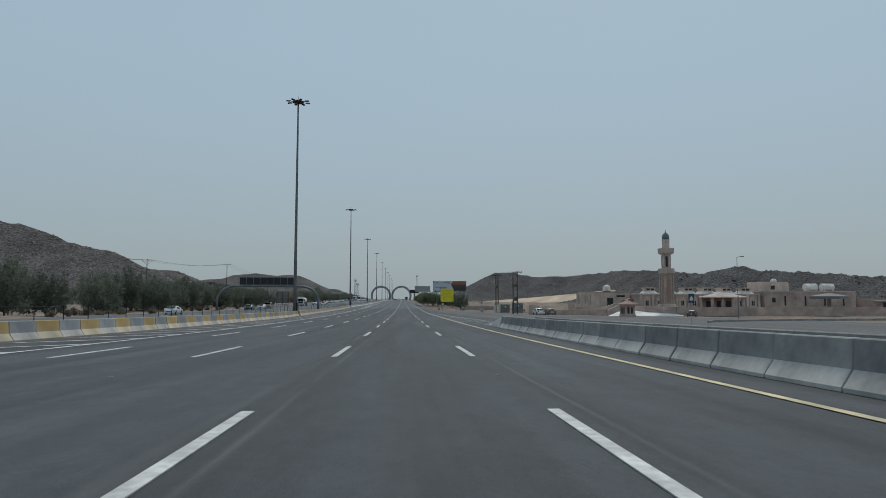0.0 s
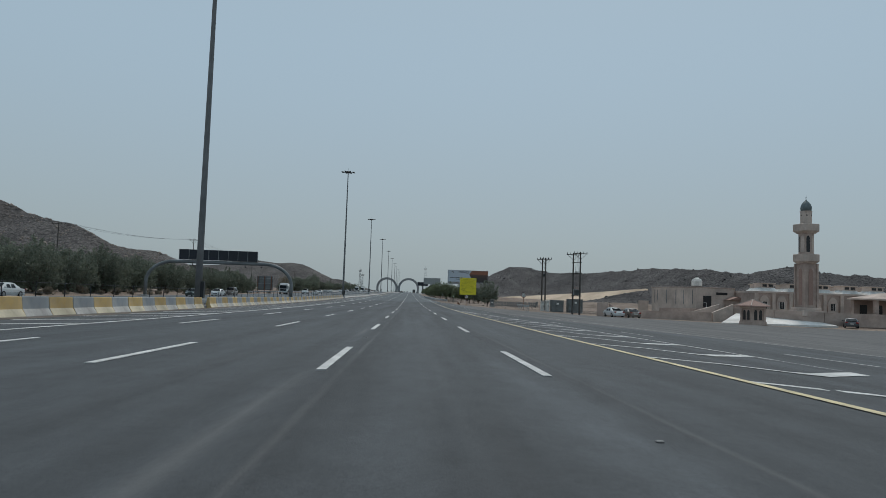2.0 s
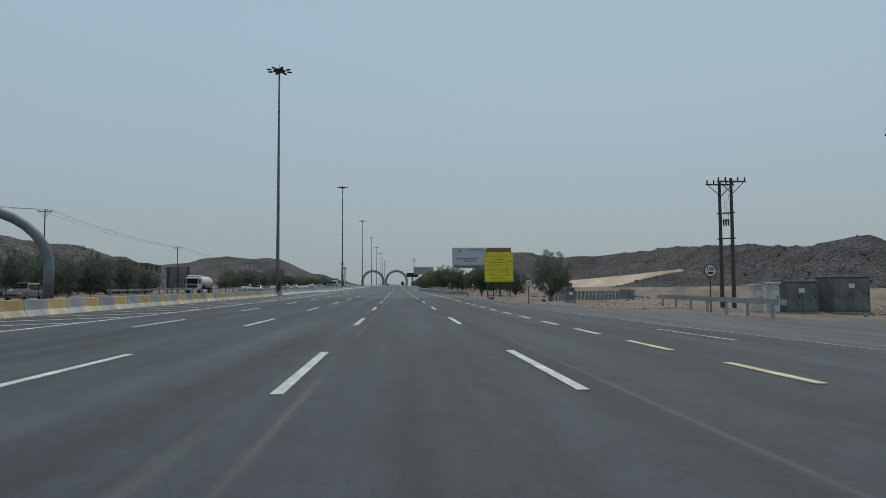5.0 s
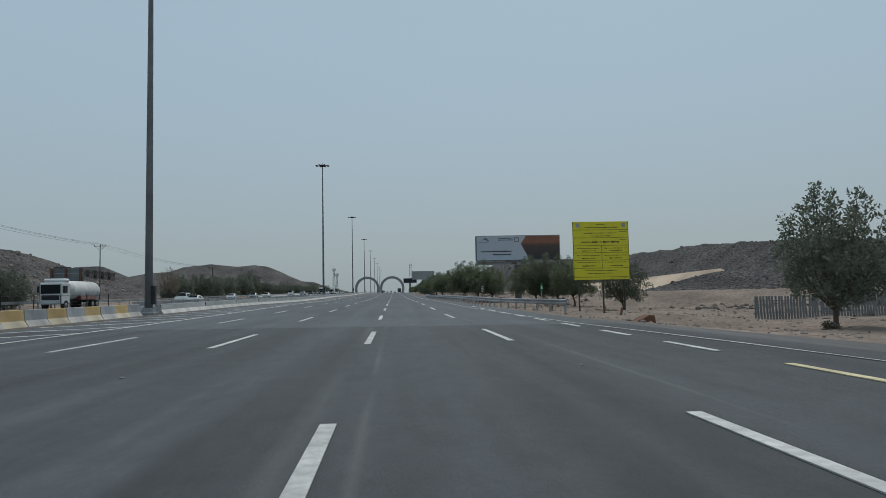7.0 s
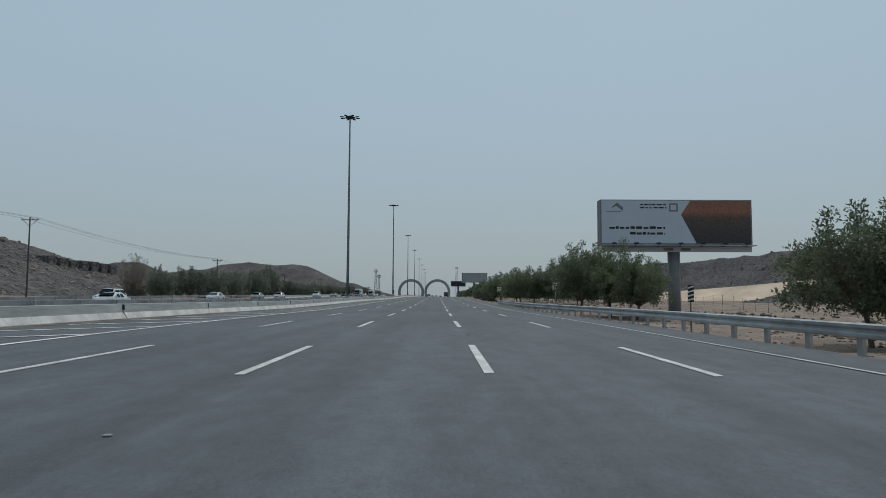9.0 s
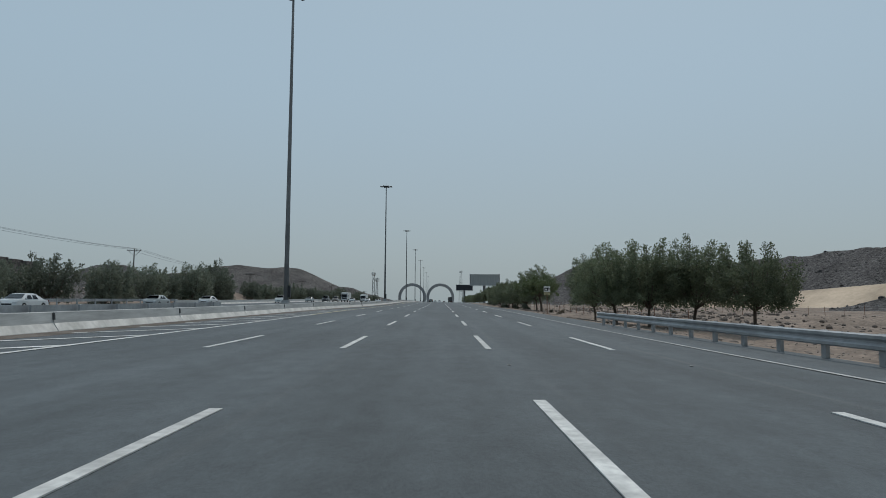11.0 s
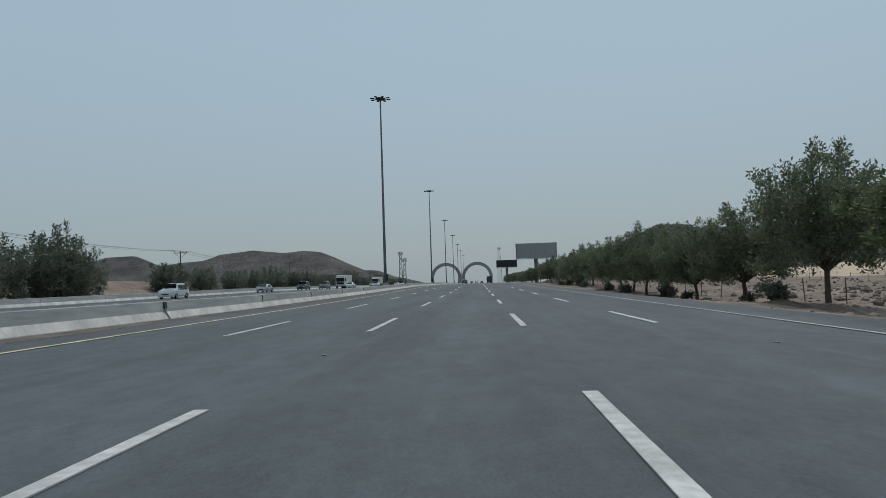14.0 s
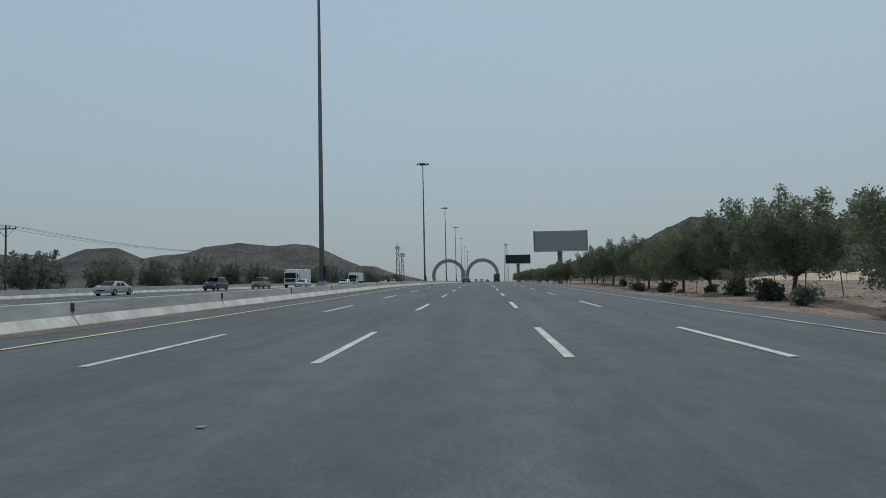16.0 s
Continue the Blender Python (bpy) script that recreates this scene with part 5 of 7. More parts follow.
def kiosk(x, y, z, w, d, h, name, label, mat=M_CABINET):
    root = empty(name, x, y, z)
    bm = B()
    box(bm, -w / 2 - 0.1, w / 2 + 0.1, -d / 2 - 0.1, d / 2 + 0.1, -0.4, 0.12, 0.02)
    part("plinth", bm, M_CONC, root)
    bm = B()
    box(bm, -w / 2, w / 2, -d / 2, d / 2, 0.12, h, 0.03)
    part("cabinet", bm, mat, root)
    bm = B()
    box(bm, -w / 2 - 0.08, w / 2 + 0.08, -d / 2 - 0.08, d / 2 + 0.08, h, h + 0.1, 0.03)
    part("lid", bm, mat, root)
    n = max(1, int(w / 0.9))
    for k in range(n):
        a = -w / 2 + w * k / n + 0.05
        bm = B()
        box(bm, a, a + w / n - 0.1, -d / 2 - 0.025, -d / 2 - 0.003, 0.25, h - 0.12, 0.008)
        dr = part("door", bm, mat, root)
        bm = B()
        box(bm, a + w / n - 0.25, a + w / n - 0.2, -d / 2 - 0.06, -d / 2 - 0.026, h * 0.5, h * 0.5 + 0.2)
        part("door_handle", bm, M_DARK, dr)
    bm = B()
    box(bm, -0.2, 0.2, -d / 2 - 0.036, -d / 2 - 0.028, h - 0.7, h - 0.4)
    part("warning_plate", bm, M_SIGN_W, root)
    return tagged(root, label, "utility cabinet")


kiosk(28.2, 176.5, -2.1, 2.2, 1.6, 2.1, "substation_cabinet", "grey-green steel substation cabinet behind the poles")
kiosk(31.4, 176.2, -2.1, 2.6, 1.8, 2.4, "substation_cabinet", "larger pale grey substation cabinet with three doors")
kiosk(26.4, 176.0, -2.1, 0.65, 0.5, 2.0, "meter_cabinet", "narrow pale meter cabinet", M_TANK)
kiosk(25.6, 176.6, -2.1, 0.65, 0.5, 1.9, "meter_cabinet", "narrow pale meter cabinet", M_TANK)
kiosk(19.6, 203.4, -1.75, 0.85, 0.7, 1.35, "utility_cabinet", "faded grey utility cabinet standing in dirt", M_CABINET)
bm = B()
box(bm, -0.22, 0.22, -0.22, 0.22, -0.2, 0.62, 0.03)
ob = part("litter_bin", bm, M_PINK_PALE)
ob.matrix_basis = pose(32.3, 163.6, -2.2)
tagged(ob, "small square stone litter bin", "bin")


def single_pole(x, y, z, H):
    root = empty("power_pole", x, y, z)
    bm = B()
    tube(bm, (0, 0, -0.4), (0, 0, H), 0.15, 0.10, 8)
    part("pole", bm, M_WOODPOLE, root)
    bm = B()
    box(bm, -1.35, 1.35, -0.06, 0.06, H - 0.5, H - 0.38)
    arm = part("crossarm", bm, M_WOODPOLE, root)
    for q in (-1.25, 0.45, 1.25):
        bm = B()
        revolve(bm, [(0.04, H - 0.38), (0.08, H - 0.28), (0.05, H - 0.2), (0.02, H - 0.1)], 8, q, 0)
        part("insulator", bm, M_DARK, arm)
    bm = B()
    tube(bm, (-1.1, 0, H - 0.5), (0, 0, H - 1.5), 0.03, 0.03, 6)
    tube(bm, (1.1, 0, H - 0.5), (0, 0, H - 1.5), 0.03, 0.03, 6)
    part("brace", bm, M_WOODPOLE, root)
    return tagged(root, "plain wooden power pole with one crossarm", "power pole", "power poles along the far roadside")


LINE = [(-68, 110), (-67.2, 188), (-65.8, 266), (-65.5, 343.6), (-60.5, 420.6), (-59.8, 499), (-59.5, 577), (-59.5, 655), (-59.5, 735), (-59.5, 815)]
LINE_Z = []
p0 = None
for x, y in LINE:
    H = 13.2 if y < 380 else 10.6 if y < 480 else 8.8
    if y < 300:
        H = 16.5 if y > 200 else 13.6
    zb = ground_at(x, y) - 0.1
    LINE_Z.append(zb + H)
    single_pole(x, y, zb, H)
wires = empty("overhead_line", -62, 400, 0)
for q in (-1.25, 0.45, 1.25):
    for (xa, ya), (xb, yb_), za, zb in zip(LINE, LINE[1:], LINE_Z, LINE_Z[1:]):
        bm = B()
        pts = []
        for i in range(9):
            s = i / 8
            pts.append((xa + (xb - xa) * s + q + 62, ya + (yb_ - ya) * s - 400, za + (zb - za) * s - 0.1 - 1.1 * 4 * s * (1 - s)))
        pipe(bm, pts, 0.018, 4)
        part("wire", bm, M_DARK, wires)
tagged(wires, "sagging dark overhead wires between power poles", "power line")


# ---------- signs ----------
def board(root, name, x0, x1, z0, z1, y0, y1, mat, label=""):
    bm = B()
    box(bm, x0, x1, y0, y1, z0, z1, 0.01)
    return part(name, bm, mat, root, label)


def bar(parent, x0, x1, z0, z1, y, mat=M_INK, name="text_bar"):
    bm = B()
    box(bm, x0, x1, y - 0.006, y, z0, z1)
    return part(name, bm, mat, parent)


def project_sign():
    z = ground_at(17, 236.8)
    root = empty("project_sign", 14.72, 236.8, z)
    b, t = 0.59 - z, 5.16 - z
    W = 4.5
    pan = board(root, "sign_panel", 0, W, b, t, 0, 0.06, M_SIGN_Y, "bright yellow sheet panel with black lettering")
    for x in (0.42, 2.35, 4.05):
        bm = B()
        tube(bm, (x, 0.14, -0.4), (x, 0.14, t - 0.2), 0.07, 0.07, 8)
        part("post", bm, M_WOODPOLE, root)
    for h in (b + 0.7, b + 2.3, b + 3.9):
        board(root, "stiffener", 0.05, W - 0.05, h, h + 0.06, 0.062, 0.10, M_GALV)
    rows = (0.0, 0.20, 0.9, 1.52, 2.12, 2.68, 3.30, 3.92, 4.56)
    hh = t - b
    for r in rows[1:-1]:
        q = b + r / 4.57 * hh
        bar(pan, 0.04, W - 0.04, q - 0.012, q + 0.012, -0.001, M_INK, "rule_line")
    for x in (0.02, W - 0.05):
        bar(pan, x, x + 0.03, b + 0.02, t - 0.02, -0.001, M_INK, "rule_line")
    bar(pan, 2.28, 2.31, b + 0.92, b + 2.68, -0.001, M_INK, "rule_line")
    random.seed(11)

    def line(x0, x1, z0, h):
        x = x0
        while x < x1 - 0.08:
            w = random.uniform(0.07, 0.26)
            w = min(w, x1 - x)
            k = random.uniform(0.7, 1.0)
            bar(pan, x, x + w, z0 + h * (1 - k) * 0.6 + h * 0.12, z0 + h * (0.22 + 0.42 * k), -0.002)
            x += w + random.uniform(0.03, 0.07)
    line(1.9, 2.6, t - 0.28, 0.12)
    line(1.0, 3.6, t - 0.52, 0.15)
    line(0.9, 3.5, b + 3.60, 0.15)
    line(1.5, 3.0, b + 3.38, 0.13)
    line(3.75, 4.35, b + 3.72, 0.11)
    line(0.7, 3.7, b + 2.86, 0.24)
    line(3.8, 4.35, b + 3.10, 0.10)
    for x0, x1 in ((0.3, 2.1), (2.5, 4.3)):
        for q in (2.42, 1.86, 1.32):
            line(x0, x1, b + q, 0.10)
        for q in (2.20, 1.62, 1.02):
            line(x0 + 0.4, x1 - 0.3, b + q, 0.16)
    line(0.9, 3.5, b + 0.66, 0.13)
    line(1.1, 3.2, b + 0.44, 0.13)
    line(3.0, 4.3, b + 0.06, 0.09)
    for x in (0.3, W - 0.55):
        bar(pan, x, x + 0.28, t - 0.45, t - 0.12, -0.002, M_BOARD_GREY, "emblem")
    return tagged(root, "large yellow project information sign on three rusty posts", "sign")


project_sign()


def sunset_material():
    m = bpy.data.materials.new("printed_dusk_picture")
    m.use_nodes = True
    n, l = m.node_tree.nodes, m.node_tree.links
    b = n["Principled BSDF"]
    b.inputs["Roughness"].default_value = 0.6
    co = n.new("ShaderNodeTexCoord")
    sp = n.new("ShaderNodeSeparateXYZ")
    l.new(co.outputs["Generated"], sp.inputs["Vector"])
    r = n.new("ShaderNodeMapRange")
    r.inputs["From Min"].default_value, r.inputs["From Max"].default_value = 0.0, 1.0
    l.new(sp.outputs["Z"], r.inputs["Value"])
    ramp = n.new("ShaderNodeValToRGB")
    e = ramp.color_ramp.elements
    e[0].position, e[0].color = 0.0, (0.035, 0.03, 0.03, 1)
    e[1].position, e[1].color = 1.0, (0.22, 0.10, 0.06, 1)
    for pos, c in ((0.35, (0.055, 0.042, 0.04, 1)), (0.60, (0.085, 0.055, 0.046, 1)), (0.74, (0.26, 0.105, 0.06, 1)), (0.86, (0.24, 0.10, 0.065, 1))):
        q = e.new(pos)
        q.color = c
    l.new(r.outputs["Result"], ramp.inputs["Fac"])
    t = n.new("ShaderNodeTexVoronoi")
    t.inputs["Scale"].default_value = 5.0
    l.new(co.outputs["Object"], t.inputs["Vector"])
    r2 = n.new("ShaderNodeMapRange")
    r2.inputs["To Min"].default_value, r2.inputs["To Max"].default_value = 1.35, 0.7
    l.new(t.outputs["Distance"], r2.inputs["Value"])
    mu = n.new("ShaderNodeMix")
    mu.data_type, mu.blend_type = "RGBA", "MULTIPLY"
    mu.inputs["Factor"].default_value = 1.0
    l.new(ramp.outputs["Color"], mu.inputs["A"])
    l.new(r2.outputs["Result"], mu.inputs["B"])
    l.new(mu.outputs["Result"], b.inputs["Base Color"])
    return m


def billboard():
    z = ground_at(22.2, 301.5)
    root = empty("billboard", 22.2, 301, z, -1.0)
    b, t = 5.22 - z, 9.55 - z
    x0, x1 = -7.25, 7.4
    bm = B()
    box(bm, x0, x1, 0.0, 1.4, b - 0.02, t + 0.02, 0.03)
    part("box_frame", bm, M_MAST, root)
    face = board(root, "poster", x0 + 0.12, x1 - 0.12, b + 0.08, t - 0.08, -0.03, -0.003, M_BOARD_W, "white printed poster with dark lettering and a dusk city picture")
    bm = B()
    prism(bm, [(1.45, t - 0.1), (0.55, t - 1.45), (2.0, b + 0.1), (x1 - 0.14, b + 0.1), (x1 - 0.14, t - 0.1)], -0.045, -0.034)
    bmesh.ops.recalc_face_normals(bm, faces=bm.faces)
    part("picture", bm, sunset_material(), face, "dusk city photograph in orange and brown")
    bm = B()
    prism(bm, [(-6.2, t - 0.75), (-5.6, t - 0.3), (-5.05, t - 0.75), (-5.05, t - 1.1), (-5.4, t - 0.85), (-5.7, t - 0.62), (-6.1, t - 0.8)], -0.04, -0.034)
    bmesh.ops.recalc_face_normals(bm, faces=bm.faces)
    part("emblem", bm, M_MAST, face)
    bar(face, -6.7, -5.2, t - 1.18, t - 1.12, -0.034, M_MAST)
    bm = B()
    for p in ((-0.6, t - 1.15, -0.45, t - 0.35), (0.1, t - 1.15, 0.25, t - 0.35), (-0.6, t - 0.5, 0.25, t - 0.35), (-0.6, t - 1.15, 0.25, t - 1.0)):
        box(bm, p[0], p[2], -0.042, -0.034, p[1], p[3])
    part("square_frame", bm, M_MAST, face)
    random.seed(3)
    for a, c, zz, h in ((-3.4, -0.85, t - 0.55, 0.16), (-3.4, -0.85, t - 0.85, 0.16), (-6.4, -1.0, t - 2.85, 0.26), (-4.4, -1.0, t - 3.40, 0.26)):
        x = a
        while x < c:
            w = min(random.uniform(0.2, 0.6), c - x)
            if w > 0.06:
                bar(face, x, x + w, zz, zz + h * random.uniform(0.65, 1), -0.034)
            x += w + random.uniform(0.07, 0.14)
    bm = B()
    box(bm, x0 - 0.05, x1, -0.95, 0.9, b - 0.20, b - 0.10, 0.01)
    part("catwalk", bm, M_GALV, root)
    bm = B()
    box(bm, x0, x1 - 0.1, -0.02, 0.02, b - 0.75, b - 0.22)
    strip = part("footer_panel", bm, M_BOARD_W, root)
    for x in (-1.2, 0.45):
        bar(strip, x, x + 0.95, b - 0.62, b - 0.36, -0.022, M_MAST)
    for k in range(7):
        bm = B()
        x = x0 + 1.0 + 2.1 * k
        pipe(bm, [(x, 0.2, b - 0.15), (x, -1.1, b - 0.3), (x, -1.3, b - 0.05)], 0.03, 5)
        box(bm, x - 0.2, x + 0.2, -1.45, -1.2, b - 0.08, b + 0.06, 0.02)
        part("poster_lamp", bm, M_DARK, root)
    bm = B()
    tube(bm, (0.0, 0.7, -0.5), (0.0, 0.7, b - 0.2), 0.58, 0.58, 18)
    part("column", bm, M_MAST, root, smooth=True)
    bm = B()
    tube(bm, (0.0, 0.7, -0.3), (0.0, 0.7, 0.25), 0.95, 0.95, 14)
    part("footing", bm, M_CONC, root)
    bm = B()
    box(bm, x0 + 0.4, x1 - 0.4, 0.4, 1.0, b - 0.5, b - 0.21, 0.02)
    part("beam", bm, M_MAST, root)
    return tagged(root, "wide single-column billboard with a white printed poster", "billboard")


billboard()


def plain_billboard(x, y, w, b, t, mat, label, off=0.0):
    z = ground_at(x, y)
    root = empty("billboard", x, y, z)
    bm = B()
    box(bm, -w / 2, w / 2, 0, 1.3, b - z, t - z, 0.04)
    part("board", bm, mat, root)
    n = 22
    bm = B()
    for k in range(n):
        q = -w / 2 + w * (k + 0.5) / n
        box(bm, q - 0.05, q + 0.05, -0.05, -0.004, b - z + 0.15, t - z - 0.15)
    part("slat", bm, mat, root)
    for s in (-1, 1):
        bm = B()
        box(bm, s * w / 2 - 0.1, s * w / 2 + 0.1, -0.12, 1.4, b - z - 0.1, t - z + 0.1)
        part("edge_frame", bm, M_MAST, root)
    bm = B()
    tube(bm, (off, 0.7, -0.5), (off, 0.7, b - z), 0.6, 0.6, 14)
    part("column", bm, M_MAST, root)
    bm = B()
    box(bm, -w / 2, w / 2, -0.8, 0.6, b - z - 0.3, b - z - 0.12)
    part("catwalk", bm, M_GALV, root)
    return tagged(root, label, "billboard")


plain_billboard(18.2, 587, 12.9, 8.4, 13.2, M_BOARD_GREY, "blank grey slatted billboard on one column", -0.2)
plain_billboard(12.8, 686, 9.5, 8.1, 11.4, M_SCREEN, "dark unlit billboard on one column")


def ring_sign(x, y, cz, r, zb, digits, label):
    root = empty("speed_limit_sign", x, y, zb)
    c = cz - zb
    bm = B()
    tube(bm, (0, 0.05, -0.3), (0, 0.05, c + r * 0.6), 0.045, 0.045, 8)
    part("post", bm, M_RUST, root)
    bm = B()
    tube(bm, (0, 0.0, c), (0, -0.02, c), r, r, 28)
    disc = part("sign_disc", bm, M_SIGN_RED, root)
    bm = B()
    tube(bm, (0, -0.021, c), (0, -0.028, c), r * 0.80, r * 0.80, 28)
    part("sign_face", bm, M_SIGN_W, disc)
    if digits == "100":
        cu = bpy.data.curves.new("digits", "FONT")
        cu.body, cu.size, cu.align_x, cu.align_y, cu.extrude = "100", r * 0.85, "CENTER", "CENTER", 0.003
        tmp = bpy.data.objects.new("digits", cu)
        me = bpy.data.meshes.new_from_object(tmp)
        bpy.data.objects.remove(tmp)
        me.materials.append(M_INK)
        shared("digits", me, disc, pose(0, -0.033, c + r * 0.22, 90, 0, 0))
        bm = B()
        box(bm, -r * 0.4, r * 0.4, -0.034, -0.029, c - r * 0.5, c - r * 0.22)
        part("vehicle_symbol", bm, M_INK, disc)
    else:
        bm = B()
        prism(bm, [(-0.58 * r, c + 0.38 * r), (-0.44 * r, c + 0.38 * r), (-0.30 * r, c - 0.4 * r), (-0.42 * r, c - 0.4 * r)], -0.034, -0.029)
        part("digit", bm, M_INK, disc)
        bm = B()
        prism(bm, [(-0.16 * r, c + 0.38 * r), (-0.03 * r, c + 0.38 * r), (0.02 * r, c + 0.24 * r), (0.2 * r, c + 0.24 * r), (0.22 * r, c + 0.38 * r), (0.32 * r, c + 0.38 * r), (0.28 * r, c + 0.12 * r), (0.04 * r, c + 0.10 * r), (0.14 * r, c - 0.4 * r), (0.02 * r, c - 0.4 * r)], -0.034, -0.029)
        part("digit", bm, M_INK, disc)
        bm = B()
        tube(bm, (0.48 * r, -0.029, c - 0.12 * r), (0.48 * r, -0.034, c - 0.12 * r), 0.1 * r, 0.1 * r, 10)
        part("digit", bm, M_INK, disc)
    return tagged(root, label, "road sign")


ring_sign(21.9, 175.5, 0.8, 0.46, ground_at(21.9, 175.5), "100", "round white speed limit sign with a faded red ring")
ring_sign(12.85, 191.3, 0.12, 0.37, ground_at(12.85, 191.3), "120", "round white speed limit sign on a rusty post")


def camera_sign():
    z = ground_at(10.95, 366.4)
    root = empty("camera_sign", 10.95, 366.4, z)
    t = 2.15 - z
    bm = B()
    tube(bm, (0.02, 0.05, -0.3), (0.02, 0.05, t - 0.1), 0.045, 0.045, 8)
    part("post", bm, M_RUST, root)
    a = board(root, "symbol_panel", -0.36, 0.37, t - 0.62, t, -0.02, 0, M_SIGN_W, "white panel with a black camera symbol")
    bm = B()
    box(bm, -0.29, 0.12, -0.03, -0.021, t - 0.5, t - 0.14, 0.01)
    box(bm, 0.16, 0.2, -0.03, -0.021, t - 0.4, t - 0.12)
    box(bm, 0.22, 0.26, -0.03, -0.021, t - 0.4, t - 0.16)
    box(bm, 0.28, 0.31, -0.03, -0.021, t - 0.36, t - 0.2)
    part("camera_symbol", bm, M_INK, a)
    bm = B()
    tube(bm, (-0.1, -0.031, t - 0.36), (-0.1, -0.036, t - 0.36), 0.11, 0.11, 14)
    part("lens_symbol", bm, M_SIGN_W, a)
    c = board(root, "text_panel", -0.34, 0.36, t - 0.96, t - 0.64, -0.02, 0, M_SIGN_CREAM, "pale yellow panel with two lines of black lettering")
    for x0, x1, q in ((-0.3, -0.05, 0.78), (0.0, 0.33, 0.78), (-0.18, 0.2, 0.92)):
        bar(c, x0, x1, t - q, t - q + 0.08, -0.022)
    return tagged(root, "speed camera warning sign on a rusty post", "road sign")


camera_sign()


def hazard_board(x, y, cz):
    z = ground_at(x, y)
    root = empty("hazard_board", x, y, z)
    c = cz - z
    bm = B()
    tube(bm, (0, 0.05, -0.3), (0, 0.05, c + 0.3), 0.035, 0.035, 8)
    part("post", bm, M_RUST, root)
    p = board(root, "panel", -0.15, 0.15, c - 0.43, c + 0.43, -0.02, 0, M_INK, "black panel with slanting white stripes")
    for k in range(4):
        q = c - 0.38 + 0.2 * k
        bm = B()
        prism(bm, [(-0.145, q), (0.145, q + 0.09), (0.145, q + 0.165), (-0.145, q + 0.075)], -0.028, -0.021)
        bmesh.ops.recalc_face_normals(bm, faces=bm.faces)
        part("stripe", bm, M_SIGN_W, p)
    return tagged(root, "black and white striped hazard marker board", "road sign")


hazard_board(11.7, 269.1, 0.2)


def small_sign(name, x, y, cz, w, h, mat, mark, label):
    z = ground_at(x, y)
    root = empty(name, x, y, z)
    c = cz - z
    bm = B()
    tube(bm, (0, 0.05, -0.3), (0, 0.05, c + h * 0.4), 0.035, 0.035, 8)
    part("post", bm, M_GALV, root)
    p = board(root, "panel", -w / 2, w / 2, c - h / 2, c + h / 2, -0.02, 0, mat)
    if mark:
        bm = B()
        prism(bm, [(-w * 0.3, c - h * 0.25), (w * 0.3, c - h * 0.25), (w * 0.3, c), (0.0, c + h * 0.3), (-w * 0.3, c)], -0.028, -0.021)
        bmesh.ops.recalc_face_normals(bm, faces=bm.faces)
        part("symbol", bm, M_SIGN_W, p)
    return tagged(root, label, "road sign")


small_sign("marker_sign", 13.6, 243.5, 0.12, 0.26, 0.62, M_SIGN_GREEN, True, "narrow green roadside marker sign")
small_sign("route_sign", 11.4, 306, 1.2, 0.62, 0.75, M_SIGN_W, False, "small white route shield sign")
small_sign("mosque_sign", 31.0, 67.8, 1.4, 0.62, 0.9, M_SIGN_BLUE, True, "dark blue mosque direction sign on a thin post")


def street_lamp(x, y, z, H):
    root = empty("street_lamp", x, y, z)
    bm = B()
    tube(bm, (0, 0, -0.4), (0, 0, H), 0.11, 0.06, 8)
    part("pole", bm, M_MAST, root)
    bm = B()
    pipe(bm, [(0, 0, H - 0.05), (0.4, 0, H + 0.12), (0.9, 0, H + 0.18)], 0.04, 6)
    part("arm", bm, M_MAST, root)
    bm = B()
    box(bm, 0.7, 1.5, -0.16, 0.16, H + 0.12, H + 0.27, 0.05)
    part("lamp_head", bm, M_GANTRY, root)
    return tagged(root, "slim single-arm street lamp in the forecourt", "street lamp")


street_lamp(69.2, 134.2, -2.4, 12.3)


def back_sign(x, y):
    z = ground_at(x, y)
    root = empty("direction_sign", x, y, z, -18)
    for k in range(3):
        bm = B()
        box(bm, -2.6 + 2.6 * k - 0.13, -2.6 + 2.6 * k + 0.13, -0.25, -0.03, -0.4, 6.0, 0.01)
        part("post", bm, M_RUST, root)
    bm = B()
    box(bm, -3.1, 3.1, 0.0, 0.1, 1.2, 6.0, 0.02)
    part("panel", bm, M_GANTRY, root)
    for h in (1.8, 3.4, 5.2):
        bm = B()
        box(bm, -3.1, 3.1, -0.025, -0.003, h, h + 0.1)
        part("stiffener", bm, M_GALV, root)
    return tagged(root, "large grey direction sign seen from its back on three posts", "road sign")


back_sign(-49.0, 292)


